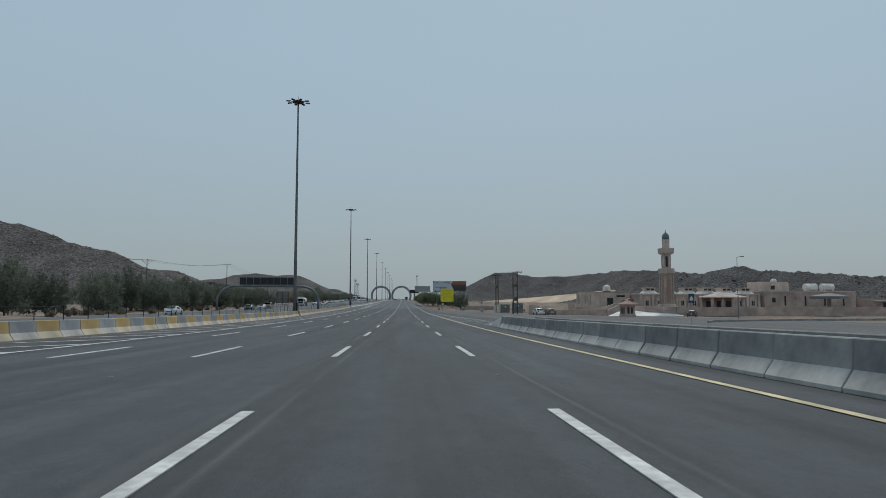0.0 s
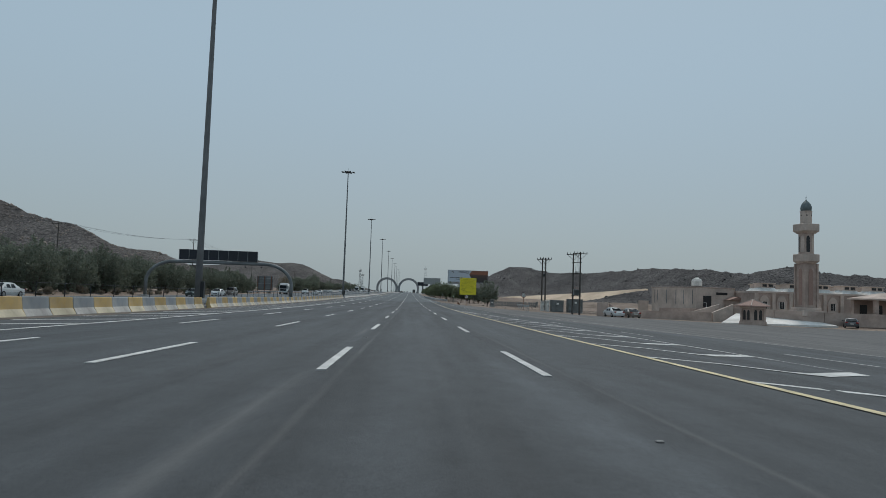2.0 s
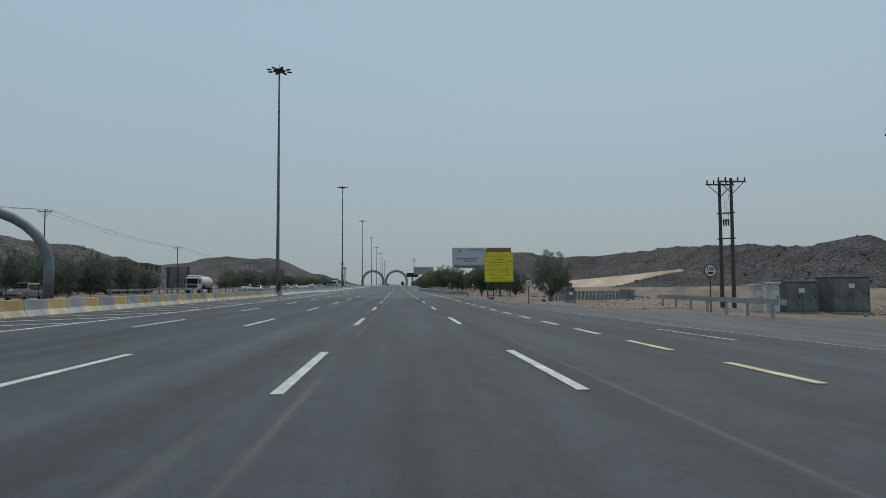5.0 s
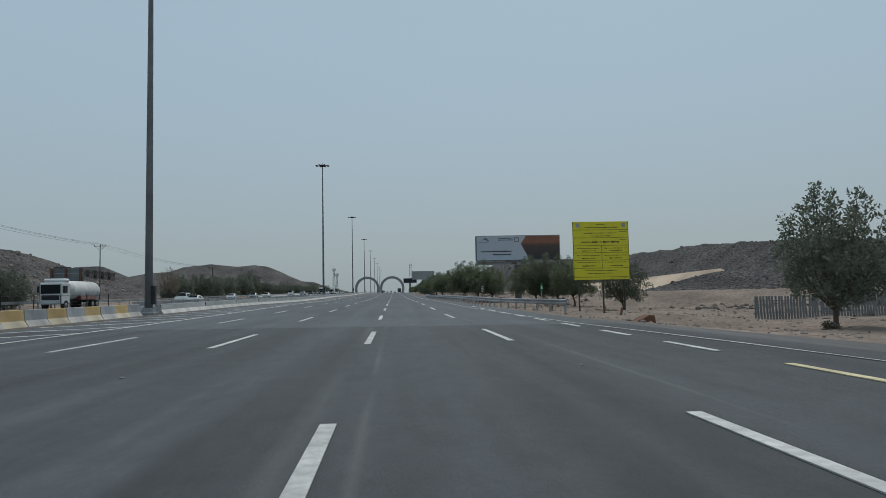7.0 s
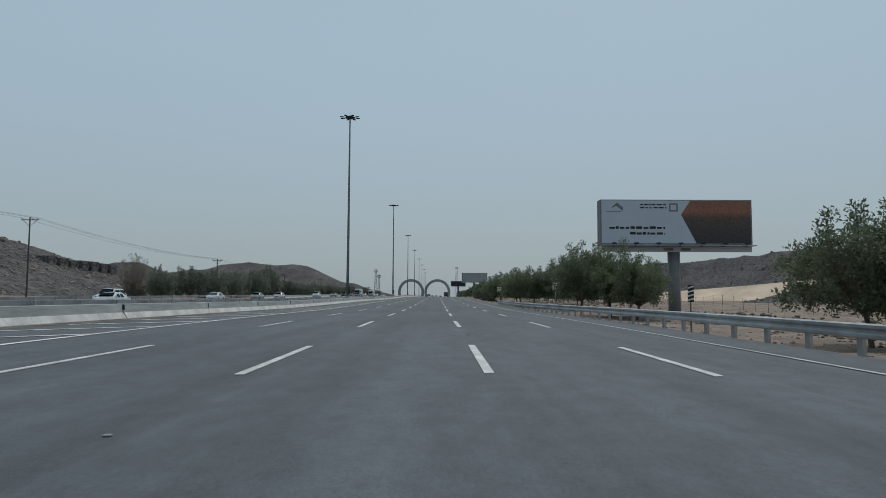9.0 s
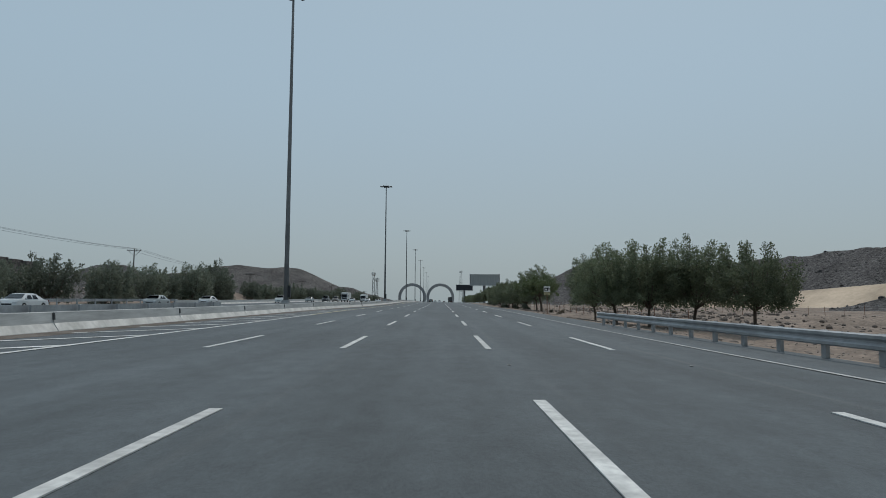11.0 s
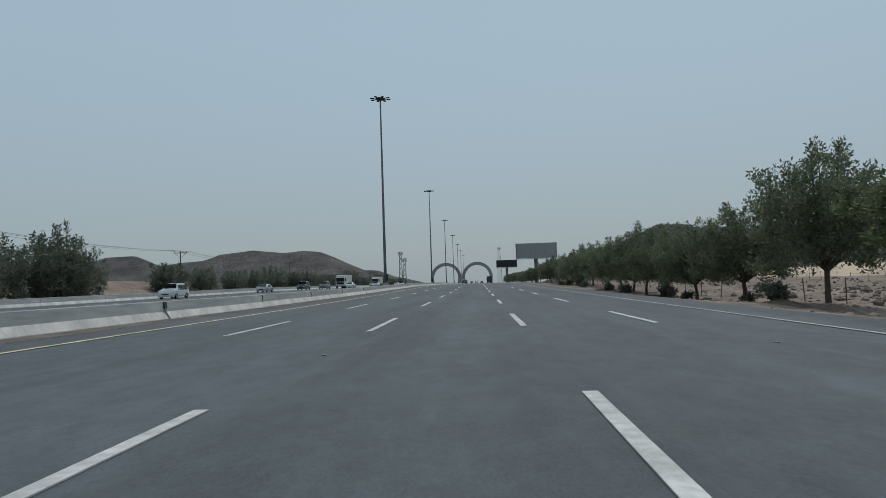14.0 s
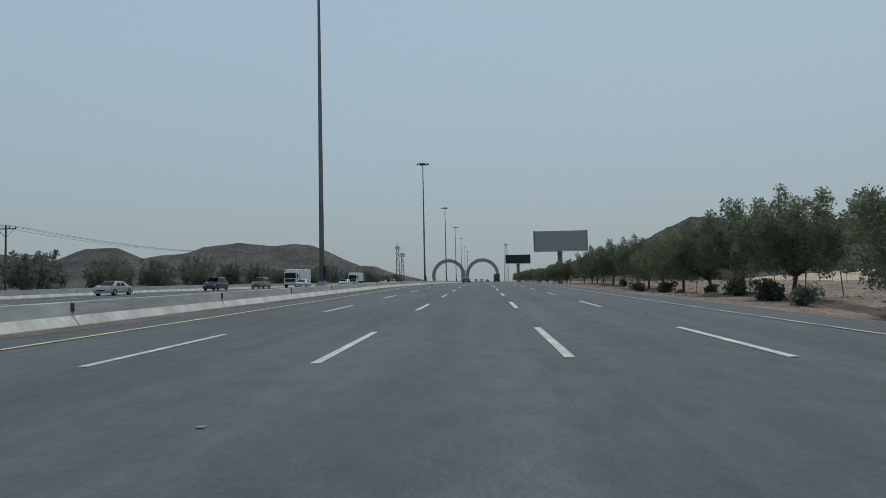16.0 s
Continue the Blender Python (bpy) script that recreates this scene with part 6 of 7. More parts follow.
def lattice_tower(x, y, H, w, label):
    z = ground_at(x, y)
    root = empty("telecom_tower", x, y, z)
    bm = B()
    n = max(6, int(H / 3.5))
    for sx in (-1, 1):
        for sy in (-1, 1):
            tube(bm, (sx * w, sy * w, -0.5), (sx * w * 0.4, sy * w * 0.4, H), 0.16, 0.10, 5)
    for k in range(n):
        a, b = k / n, (k + 1) / n
        wa, wb = w * (1 - 0.6 * a), w * (1 - 0.6 * b)
        for s in ((-1, -1, 1, -1), (1, -1, 1, 1), (1, 1, -1, 1), (-1, 1, -1, -1)):
            tube(bm, (s[0] * wa, s[1] * wa, H * a), (s[2] * wb, s[3] * wb, H * b), 0.07, 0.07, 4)
            tube(bm, (s[2] * wa, s[3] * wa, H * a), (s[0] * wb, s[1] * wb, H * b), 0.07, 0.07, 4)
    part("lattice", bm, M_GANTRY, root)
    bm = B()
    for k in range(6):
        w2 = 2 * math.pi * k / 6
        box(bm, math.cos(w2) * 1.7 - 0.25, math.cos(w2) * 1.7 + 0.25, math.sin(w2) * 1.7 - 0.25, math.sin(w2) * 1.7 + 0.25, H - 2.6, H - 0.2)
    revolve(bm, [(1.4, H - 2.9), (1.9, H - 2.8), (1.9, H - 2.7), (1.4, H - 2.7)], 12)
    part("antenna", bm, M_TANK, root)
    bm = B()
    tube(bm, (0, 0, H - 0.3), (0, 0, H + 2.5), 0.08, 0.04, 5)
    part("aerial", bm, M_GANTRY, root)
    return tagged(root, label, "telecom tower")


lattice_tower(25.5, 1180, 43, 2.6, "tall steel lattice telecom tower with antennas")
lattice_tower(-61.0, 900, 27, 1.5, "steel lattice telecom mast with antennas")
lattice_tower(-58.4, 905, 22, 1.3, "shorter steel lattice telecom mast")


# ---------- trees and bushes ----------
def leaf_cloud(rng, blobs, count, size, up=0.35):
    """Many small folded leaves scattered through clumps of (x, y, z, radius, stretch)."""
    wts = np.array([b[3] ** 1.2 for b in blobs])
    wts /= wts.sum()
    pick = rng.choice(len(blobs), count, p=wts)
    bl = np.array(blobs)[pick]
    d = rng.normal(size=(count, 3))
    d /= np.linalg.norm(d, axis=1)[:, None]
    r = rng.rand(count) ** 0.5
    c = bl[:, :3] + d * (bl[:, 3] * r)[:, None] * np.stack([np.ones(count), np.ones(count), bl[:, 4]], 1)
    ax = d * 0.7 + rng.normal(size=(count, 3)) * 0.6
    ax[:, 2] += up
    ax /= np.linalg.norm(ax, axis=1)[:, None]
    sd = np.cross(ax, rng.normal(size=(count, 3)))
    sd /= np.linalg.norm(sd, axis=1)[:, None]
    s = size * (0.6 + 0.8 * rng.rand(count))[:, None]
    v = np.stack([c - ax * s, c + sd * s * 0.42, c + ax * s, c - sd * s * 0.42], 1).reshape(-1, 3)
    f = (np.arange(count)[:, None] * 4 + np.arange(4)[None, :])
    return v.tolist(), [], f.tolist()


def tree(seed, H, spread, leaves, leaf, mat, label, trunk=0.22, plumes=16, clumps=60, core=0.32):
    """A tree with a bare trunk, forked limbs, upright leafy plumes and ragged lower clumps; H is its top."""
    rng = np.random.RandomState(seed)
    root = empty("tree", 0, 0, 0)
    bm = B()
    fork = H * trunk
    lean = rng.uniform(-0.25, 0.25, 2)
    pipe(bm, [(0, 0, -0.4), (lean[0] * 0.2, lean[1] * 0.5, fork * 0.5), (lean[0], lean[1], fork)], [0.13, 0.10, 0.095], 8)
    cz = fork + (H - fork) * 0.34
    blobs = [(lean[0] + rng.uniform(-0.3, 0.3), lean[1] + rng.uniform(-0.3, 0.3), fork + (H - fork) * h, spread * core, 0.8) for h in (0.25, 0.42, 0.55)]
    for k in range(plumes):
        w = 2 * math.pi * (k * 0.382 + 0.05 * rng.rand())
        q = spread * 0.86 * math.sqrt((k + 0.4) / plumes)
        x, y = lean[0] + math.cos(w) * q, lean[1] + math.sin(w) * q
        rim = q / spread
        top = H * (1.0 - 0.30 * rim ** 2.0) * rng.uniform(0.80, 1.0)
        foot = fork + (H - fork) * (0.05 + 0.10 * rng.rand())
        out = (1 + 0.10 * rng.rand())
        knee = (lean[0] + (x - lean[0]) * 0.6, lean[1] + (y - lean[1]) * 0.6, fork + (top - fork) * 0.30)
        pipe(bm, [(lean[0], lean[1], fork - 0.1), knee, (x, y, top - 0.12)], [0.06, 0.04, 0.010], 5)
        z = foot + 0.35
        while z < top - 0.05:
            f = (z - foot) / (top - foot)
            r = spread * (0.225 if f < 0.6 else 0.225 - 0.10 * (f - 0.6) / 0.4) * rng.uniform(0.75, 1.2)
            e = 0.16 * spread * (1 - 0.6 * f)
            blobs.append((lean[0] + (x - lean[0]) * out * (0.72 + 0.28 * f) + rng.uniform(-e, e), lean[1] + (y - lean[1]) * out * (0.72 + 0.28 * f) + rng.uniform(-e, e), z, r, 0.95))
            z += r * 0.95
    bulge = rng.uniform(0.7, 1.1, 9)
    for k in range(clumps):
        w = 2 * math.pi * rng.rand()
        q = spread * bulge[int(w / (2 * math.pi) * 9)] * (0.55 + 0.45 * rng.rand())
        z = fork + (H - fork) * (0.02 + 0.55 * rng.rand())
        blobs.append((lean[0] + math.cos(w) * q, lean[1] + math.sin(w) * q, z, spread * rng.uniform(0.10, 0.19), rng.uniform(0.7, 1.2)))
    part("trunk", bm, M_BARK, root)
    part("crown", leaf_cloud(rng, blobs, leaves, leaf), mat, root)
    return tagged(root, label, "tree")


def bush(seed, r, leaves, leaf, mat, label):
    rng = np.random.RandomState(seed)
    root = empty("bush", 0, 0, 0)
    bm = B()
    blobs = []
    for k in range(7):
        w = 2 * math.pi * rng.rand()
        q = r * rng.rand() * 0.7
        p = (math.cos(w) * q, math.sin(w) * q, r * (0.4 + 0.5 * rng.rand()))
        pipe(bm, [(0, 0, -0.1), (p[0] * 0.5, p[1] * 0.5, p[2] * 0.6), p], [0.03, 0.02, 0.008], 4)
        blobs.append((*p, r * (0.35 + 0.25 * rng.rand()), 0.95))
    part("stems", bm, M_BARK, root)
    part("foliage", leaf_cloud(rng, blobs, leaves, leaf), mat, root)
    return tagged(root, label, "bush")


TREE_H = (6.0, 6.4, 5.8, 5.2, 6.0, 6.4, 6.8, 7.0, 6.0, 5.4)
KINDS = [tree(21, 6.0, 2.9, 21000, 0.08, M_LEAF, "dense dark green roadside tree with a short forked trunk", 0.22),
         tree(22, 6.4, 2.9, 23000, 0.077, M_LEAF, "tall dark green roadside tree with upright shoots", 0.21, 18),
         tree(23, 5.8, 3.0, 20000, 0.08, M_LEAF, "round dark green roadside tree with gaps in its crown", 0.23, 13, 70),
         tree(24, 5.2, 2.2, 8000, 0.085, M_LEAF_BRIGHT, "fresh green roadside tree with a thin trunk", 0.40, 12, 40, 0.3),
         tree(25, 6.0, 2.6, 11000, 0.085, M_LEAF_DULL, "sparse dusty green tree with visible branches", 0.14, 14, 50, 0.25),
         tree(26, 6.4, 3.4, 6000, 0.16, M_LEAF_DULL, "broad dusty green tree beyond the oncoming road", 0.06, 14, 70),
         tree(27, 6.8, 3.1, 6000, 0.16, M_LEAF_DULL, "tall dusty dark tree beyond the oncoming road", 0.06, 18, 70),
         tree(28, 7.0, 2.6, 4200, 0.10, M_DRY, "thin half-bare tree with pale dry twigs", 0.2, 18, 30, 0.2),
         tree(29, 6.0, 2.8, 3600, 0.17, M_LEAF, "dark green tree in the far roadside row", 0.22, 14, 40),
         tree(30, 5.4, 2.9, 3200, 0.18, M_LEAF_DULL, "dusty green tree in the far row beyond the oncoming road", 0.1, 12, 40)]
FIRST = [True] * len(KINDS)


def plant(kind, x, y, high, turn=None, group="", wide=1.0):
    """Set a tree of a kind, of a height, at a place; the first one is the built one itself."""
    turn = random.uniform(0, 360) if turn is None else turn
    s = high / TREE_H[kind]
    w = wide * (0.35 + 0.65 * s)
    m = pose(x, y, ground_at(x, y) - 0.05, 0, 0, turn) @ Matrix.Diagonal((w, w, s, 1))
    if FIRST[kind]:
        FIRST[kind] = False
        ob = KINDS[kind]
    else:
        ob = copy_thing(KINDS[kind], m)
    ob.matrix_basis = m
    if group:
        ob["group"] = group
    return ob


random.seed(8)
plant(4, 19.5, 212.3, 7.0, 40)
plant(4, 20.6, 242.5, 5.2, 120)
for k, x, y, h in ((2, 17.7, 264.5, 6.7), (0, 20.6, 258.6, 5.7), (1, 19.8, 263.0, 6.7), (1, 12.3, 297.5, 7.2), (2, 14.6, 296, 7.2), (0, 16.6, 295.0, 6.0),
                   (1, 12.4, 348.5, 6.6), (2, 12.0, 339.6, 6.5), (0, 13.6, 337.0, 6.6), (1, 16.6, 336.6, 6.9), (2, 19.2, 333, 6.1),
                   (3, 13.3, 386.3, 6.0), (1, 14.0, 396.5, 7.7)):
    plant(k, x, y, h, None, "trees along the highway", 1.4 if k == 3 else 0.85 if y == 348.5 else 1.0)
ROW = ((13.4, 404), (12.6, 409.5), (12.2, 414.5), (12.0, 420), (12.6, 427), (13.0, 433.5), (12.8, 440), (13.0, 450.3), (13.4, 457.5), (13.8, 464), (14.0, 471), (14.4, 478.5), (15.0, 486), (15.3, 492), (14.0, 499), (14.6, 509), (15.0, 516))
for k, (x, y) in enumerate(ROW):
    plant((0, 1, 2, 1, 0, 2)[k % 6], x, y, random.uniform(5.3, 6.2) if y < 432 else random.uniform(5.0, 5.9), None, "trees along the highway", 1.03)
for k in range(26):
    plant(8, 14.5 + random.uniform(-1, 1.5) + k * 0.05, 524 + 9.5 * k + random.uniform(-2, 2), random.uniform(4.6, 5.6), None, "trees along the highway")
LEFT = [(-54, 97), (-57, 103), (-53, 108), (-55, 130), (-53, 137), (-57, 144), (-52, 150), (-56, 157), (-53, 163), (-56, 171), (-52, 177), (-55, 184), (-54, 193), (-57, 199), (-53, 206), (-55, 213),
        (-55, 234), (-53, 241), (-56, 249), (-53, 256), (-56, 262), (-53, 269), (-55, 275), (-53, 283), (-57, 289), (-54, 369), (-56, 375), (-53, 381),
        (-54, 397), (-56, 403), (-53, 409), (-54, 420), (-56, 427), (-53, 433), (-55, 439), (-54, 450), (-55, 457)] + [(-54.5 + 1.5 * (-1) ** k, 478 + 7.6 * k + 0.02 * k * k) for k in range(44)]
LEFT += [(-55, 226)]
LEFT += [(x - 5.5, y + 4.0) for x, y in LEFT if 134 < y < 290]
for k, (x, y) in enumerate(LEFT):
    plant(9 if y > 470 else 6 if k % 3 == 1 else 5, x + random.uniform(-0.7, 0.7), y + random.uniform(-1.5, 1.5), random.choice((4.9, 5.3, 5.6, 6.0, 6.4, 7.6)) if y > 470 else random.uniform(6.2, 8.2) if y > 220 else random.uniform(7.2, 9.4), None, "trees along the oncoming road", 1.05)
plant(7, -54, 355, 8.2, 10)
plant(6, -53.5, 446, 8.8, 70, "trees along the oncoming road")
plant(6, -54.5, 452, 10.4, 200, "trees along the oncoming road", 0.9)
plant(5, -52.5, 430, 9.0, 130, "trees along the oncoming road")
plant(5, -56, 361, 4.0, 10)

GREEN_BUSH = bush(31, 0.75, 900, 0.10, M_LEAF_DULL, "small dark bush at the foot of the trees")
DRY_BUSH = bush(32, 0.6, 500, 0.09, M_DRY, "dry straw-coloured desert shrub")
spots = ((12.9, 417), (12.4, 428), (11.7, 449.6), (12.1, 455), (11.2, 445.7), (12.8, 472), (13.4, 463), (12.6, 438), (12.4, 397.5), (13.2, 482), (14.0, 493), (13.6, 404.5), (12.0, 410))
for k, (x, y) in enumerate(spots):
    m = pose(x, y, ground_at(x, y) - 0.05, 0, 0, 50 * k) @ Matrix.Scale(random.uniform(0.7, 1.35), 4)
    ob = GREEN_BUSH if k == 0 else copy_thing(GREEN_BUSH, m)
    ob.matrix_basis = m
    ob["group"] = "bushes along the highway"
dry = [(36.5, 170.5), (39, 171.5), (18.4, 211.2), (17.0, 352), (13.4, 372), (15.0, 379), (14.2, 384), (14.6, 425), (14.0, 444), (14.8, 467), (15.2, 476), (22, 392), (26, 405), (30, 380), (34, 418), (24, 436), (40, 215), (36, 208), (-50, 120), (-49, 160), (-50, 228), (-49, 300)] + [(-45.5 - 4.5 * random.random(), 96 + 5.2 * k) for k in range(26)]
for k, (x, y) in enumerate(dry):
    m = pose(x, y, ground_at(x, y) - 0.05, 0, 0, 70 * k) @ Matrix.Scale(random.uniform(0.5, 0.9) if x > 0 else random.uniform(0.9, 1.8), 4)
    ob = DRY_BUSH if k == 0 else copy_thing(DRY_BUSH, m)
    ob.matrix_basis = m
    ob["group"] = "dry shrubs on the verge"


# ---------- stones and rubble ----------
def scatter_rocks(name, places, mat, label, seed):
    """Many angular stones as one mesh; places are (x, y, z, size)."""
    rng = np.random.RandomState(seed)
    bm = B()
    bmesh.ops.create_icosphere(bm, subdivisions=1, radius=1.0)
    bm.verts.ensure_lookup_table()
    base = np.array([q.co[:] for q in bm.verts])
    tri = np.array([[q.index for q in f.verts] for f in bm.faces])
    bm.free()
    v, f = [], []
    for i, (x, y, z, s) in enumerate(places):
        k = base * (0.78 + 0.4 * rng.rand(len(base), 1)) * s * np.array([1 + rng.rand() * 0.5, 0.85 + rng.rand() * 0.4, 0.75 + 0.5 * rng.rand()])
        w = rng.rand() * 6.3
        c_, s_ = math.cos(w), math.sin(w)
        k = np.stack([k[:, 0] * c_ - k[:, 1] * s_, k[:, 0] * s_ + k[:, 1] * c_, k[:, 2]], 1)
        v.append(k + (x, y, z))
        f.append(tri + i * len(base))
    ob = part(name, (np.concatenate(v).tolist(), [], np.concatenate(f).tolist()), mat)
    return tagged(ob, label, "stones", kind="stuff")


rng = np.random.RandomState(77)
pl = []
for k in range(10000):
    y = rng.uniform(180, 560)
    x = float(np.interp(y, APRON_Y, APRON_X)) + 0.9 + rng.gamma(1.3, 8.0)
    if x < 80:
        size = min(0.13, rng.gamma(1.2, 0.03) + 0.015)
        pl.append((x, y, ground_at(x, y) - size * 0.2, size))
scatter_rocks("gravel", pl, M_ROCK, "scattered brown stones on the desert verge", 1)
pl = []
for cx, cy, n, sp, sz in ((38, 345, 140, 9, 0.22), (30, 400, 200, 8, 0.26), (33, 425, 160, 9, 0.24), (26, 452, 90, 6, 0.2), (36, 372, 140, 8, 0.24), (35, 178, 160, 2.2, 0.22), (95, 128, 160, 8, 0.3), (27, 310, 130, 7, 0.18), (30, 240, 110, 8, 0.16), (24, 226, 70, 4, 0.14), (13.6, 398, 60, 1.2, 0.12), (13.2, 412, 60, 1.2, 0.12)):
    for k in range(4 * n):
        x, y = rng.normal(cx, sp), rng.normal(cy, sp * 1.6)
        if x > float(np.interp(y, APRON_Y, APRON_X)) + 1.5:
            size = min(0.2, rng.gamma(1.3, sz * 0.16) + 0.025)
            pl.append((x, y, ground_at(x, y) - size * 0.15, size))
scatter_rocks("rubble", pl, M_ROCK, "heaps of broken brown rubble", 2)
pl = []
for cx, cy, n, sx, sy in ((24, 354, 520, 3.5, 9), (29, 368, 520, 4, 9), (24, 386, 420, 3, 8), (34, 384, 360, 4, 9), (24, 404, 320, 3, 8), (30, 420, 320, 4, 9), (30, 232, 260, 5, 6), (36, 246, 240, 5, 7), (24, 276, 220, 3, 10), (27, 300, 220, 4, 10)):
    for k in range(n):
        x, y = rng.normal(cx, sx), rng.normal(cy, sy)
        if x > 17.5:
            size = min(0.26, rng.gamma(1.5, 0.055) + 0.03)
            pl.append((x, y, ground_at(x, y) + size * 0.1, size))
scatter_rocks("rubble", pl, M_RUBBLE, "dark banks of tipped stone rubble", 5)
deps = bpy.context.evaluated_depsgraph_get()
deps.update()


def on_hills(n, x0, x1, y0, y1, size):
    out = []
    for k in range(n * 2):
        x, y = rng.uniform(x0, x1), rng.uniform(y0, y1)
        hit, place, normal, _, ob, _ = scene.ray_cast(deps, (x, y, 200), (0, 0, -1))
        if hit and ob.name.startswith("hill") and len(out) < n:
            out.append((place.x, place.y, place.z + 0.1, rng.gamma(1.6, size * 0.5) + size * 0.25))
    return out


NEAR_HILL, LEFT_HILL = on_hills(4000, 90, 330, 400, 820, 0.26), on_hills(3200, -280, -100, 330, 540, 0.26)
CREST = [max(scene.ray_cast(deps, (x, 449 + 6.1 * k, 200), (0, 0, -1))[1].z for x in range(-134, -112, 3)) for k in range(7)]
scatter_rocks("boulders", NEAR_HILL, M_HILL, "dark boulders strewn over the hill", 3)
scatter_rocks("boulders", LEFT_HILL, M_ROCK, "brown boulders strewn over the hill", 4)

# stepped stone terraces on the cut slope
for k in range(7):
    y, high = 449 + 6.1 * k, CREST[k]
    bm = B()
    box(bm, -6.0, 3.0, -2.9, 2.9, -4, 0.0, 0.12)
    ob = part("stone_terrace", bm, M_HILL_BROWN)
    ob.matrix_basis = pose(-124 + 0.3 * k, y, high + 0.5, 0, 0, 4)
    tagged(ob, "stepped brown stone terrace on the slope", "terrace", "terraces on the cut slope")

# a low mound of turned soil at the feet of the trees
vd, fd = [], []
for j, y in enumerate(np.arange(326, 540, 1.0)):
    x = 10.6 + float(np.interp(y, (326, 345, 400, 440, 480, 540), (0.2, 0.2, 1.0, 1.0, 2.6, 3.4)))
    h = 0.55 * max(0.0, float(rough_noise(11, y, 2.3, 1)) - 0.38)
    for d, q in ((-0.2, -0.6), (0.2, 0.55), (0.6, 1.0), (1.0, 0.7), (1.5, -0.6)):
        px = x + d + 0.25 * float(rough_noise(5 + d, y, 1.7, 3))
        vd.append((px, y, ground_at(px, y) + h * q))
    if j:
        for i in range(4):
            k = 5 * j + i
            fd.append((k - 5, k - 4, k + 1, k))
tagged(part("soil_mound", (vd, [], fd), M_SOIL, smooth=True), "low mound of dark turned soil along the trees", "soil", kind="stuff")

# ---------- wire fences on the verge ----------
def wire_fence(pts, gap, h, label):
    root = empty("wire_fence", pts[0][0], pts[0][1], 0)
    ox, oy = pts[0]
    bm = B()
    tube(bm, (0, 0, -0.3), (0, 0, h), 0.03, 0.03, 6)
    pm = bpy.data.meshes.new("post")
    bm.to_mesh(pm)
    bm.free()
    pm.materials.append(M_RUST)
    tops = []
    for (xa, ya), (xb, yb_) in zip(pts, pts[1:]):
        n = max(1, int(math.dist((xa, ya), (xb, yb_)) / gap))
        for i in range(n):
            x, y = xa + (xb - xa) * i / n, ya + (yb_ - ya) * i / n
            z = ground_at(x, y)
            shared("post", pm, root, pose(x - ox, y - oy, z, random.uniform(-5, 5), random.uniform(-5, 5), 0))
            tops.append((x - ox, y - oy, z))
    for q in (0.35, 0.65, 0.92):
        bm = B()
        pipe(bm, [(a, b, c + h * q) for a, b, c in tops], 0.008, 4)
        part("wire", bm, M_GALV, root)
    return tagged(root, label, "fence")


wire_fence([(17.5, 340), (17.0, 380), (16.2, 420), (17.0, 470), (18.5, 540)], 4.0, 1.25, "leaning rusty post and wire fence")
wire_fence([(46, 262), (47, 330), (48, 400), (49, 480), (50, 600)], 4.0, 1.9, "long wire fence on thin posts across the dirt")


def palisade(x, y, turn, n):
    root = empty("palisade_fence", x, y, ground_at(x, y), turn)
    bm = B()
    box(bm, -0.06, 0.06, -0.012, 0.012, -0.1, 1.35)
    pm = bpy.data.meshes.new("slat")
    bm.to_mesh(pm)
    bm.free()
    pm.materials.append(M_GANTRY)
    for k in range(n):
        shared("slat", pm, root, pose(0.19 * k, 0, 0, random.uniform(-2, 2), random.uniform(-3, 3), 0))
    for h in (0.35, 1.05):
        bm = B()
        box(bm, -0.1, 0.19 * n, 0.014, 0.05, h, h + 0.06)
        part("rail", bm, M_GANTRY, root)
    return tagged(root, "grey steel palisade fence round a small plot", "fence")


palisade(21.5, 222.5, 4, 62)
palisade(33.4, 222.8, 82, 60)

SX, SY = 12.7, 217.2
# rusty slab, kerb, stumps
bm = B()
prism(bm, [(-1.0, 0), (1.05, 0), (0.95, 0.62), (0.55, 0.66), (-0.2, 0.3), (-0.95, 0.14)], -0.35, 0.45)
bmesh.ops.bevel(bm, geom=list(bm.edges), offset=0.03, segments=1, affect="EDGES")
ob = part("rusty_scrap", bm, M_RUST)
ob.matrix_basis = pose(SX, SY, ground_at(SX, SY) - 0.12, 0, 0, 12) @ Matrix.Scale(0.72, 4)
tagged(ob, "wedge of rusty scrap metal lying in dirt", "scrap")
for k, (x, y) in enumerate(((13.2, 221.5), (13.8, 226.5), (11.5, 231))):
    bm = B()
    tube(bm, (0, 0, -0.2), (0.03, 0, 0.42), 0.07, 0.06, 7)
    ob = part("marker_stump", bm, M_RUST)
    ob.matrix_basis = pose(x, y, ground_at(x, y), 4 * k, 6, 0)
    tagged(ob, "short rusty marker stump in the verge", "post", "marker stumps in the verge")
bm = B()
pts = [(46, 97), (50, 104), (57, 110), (68, 115), (82, 119), (97, 121)]
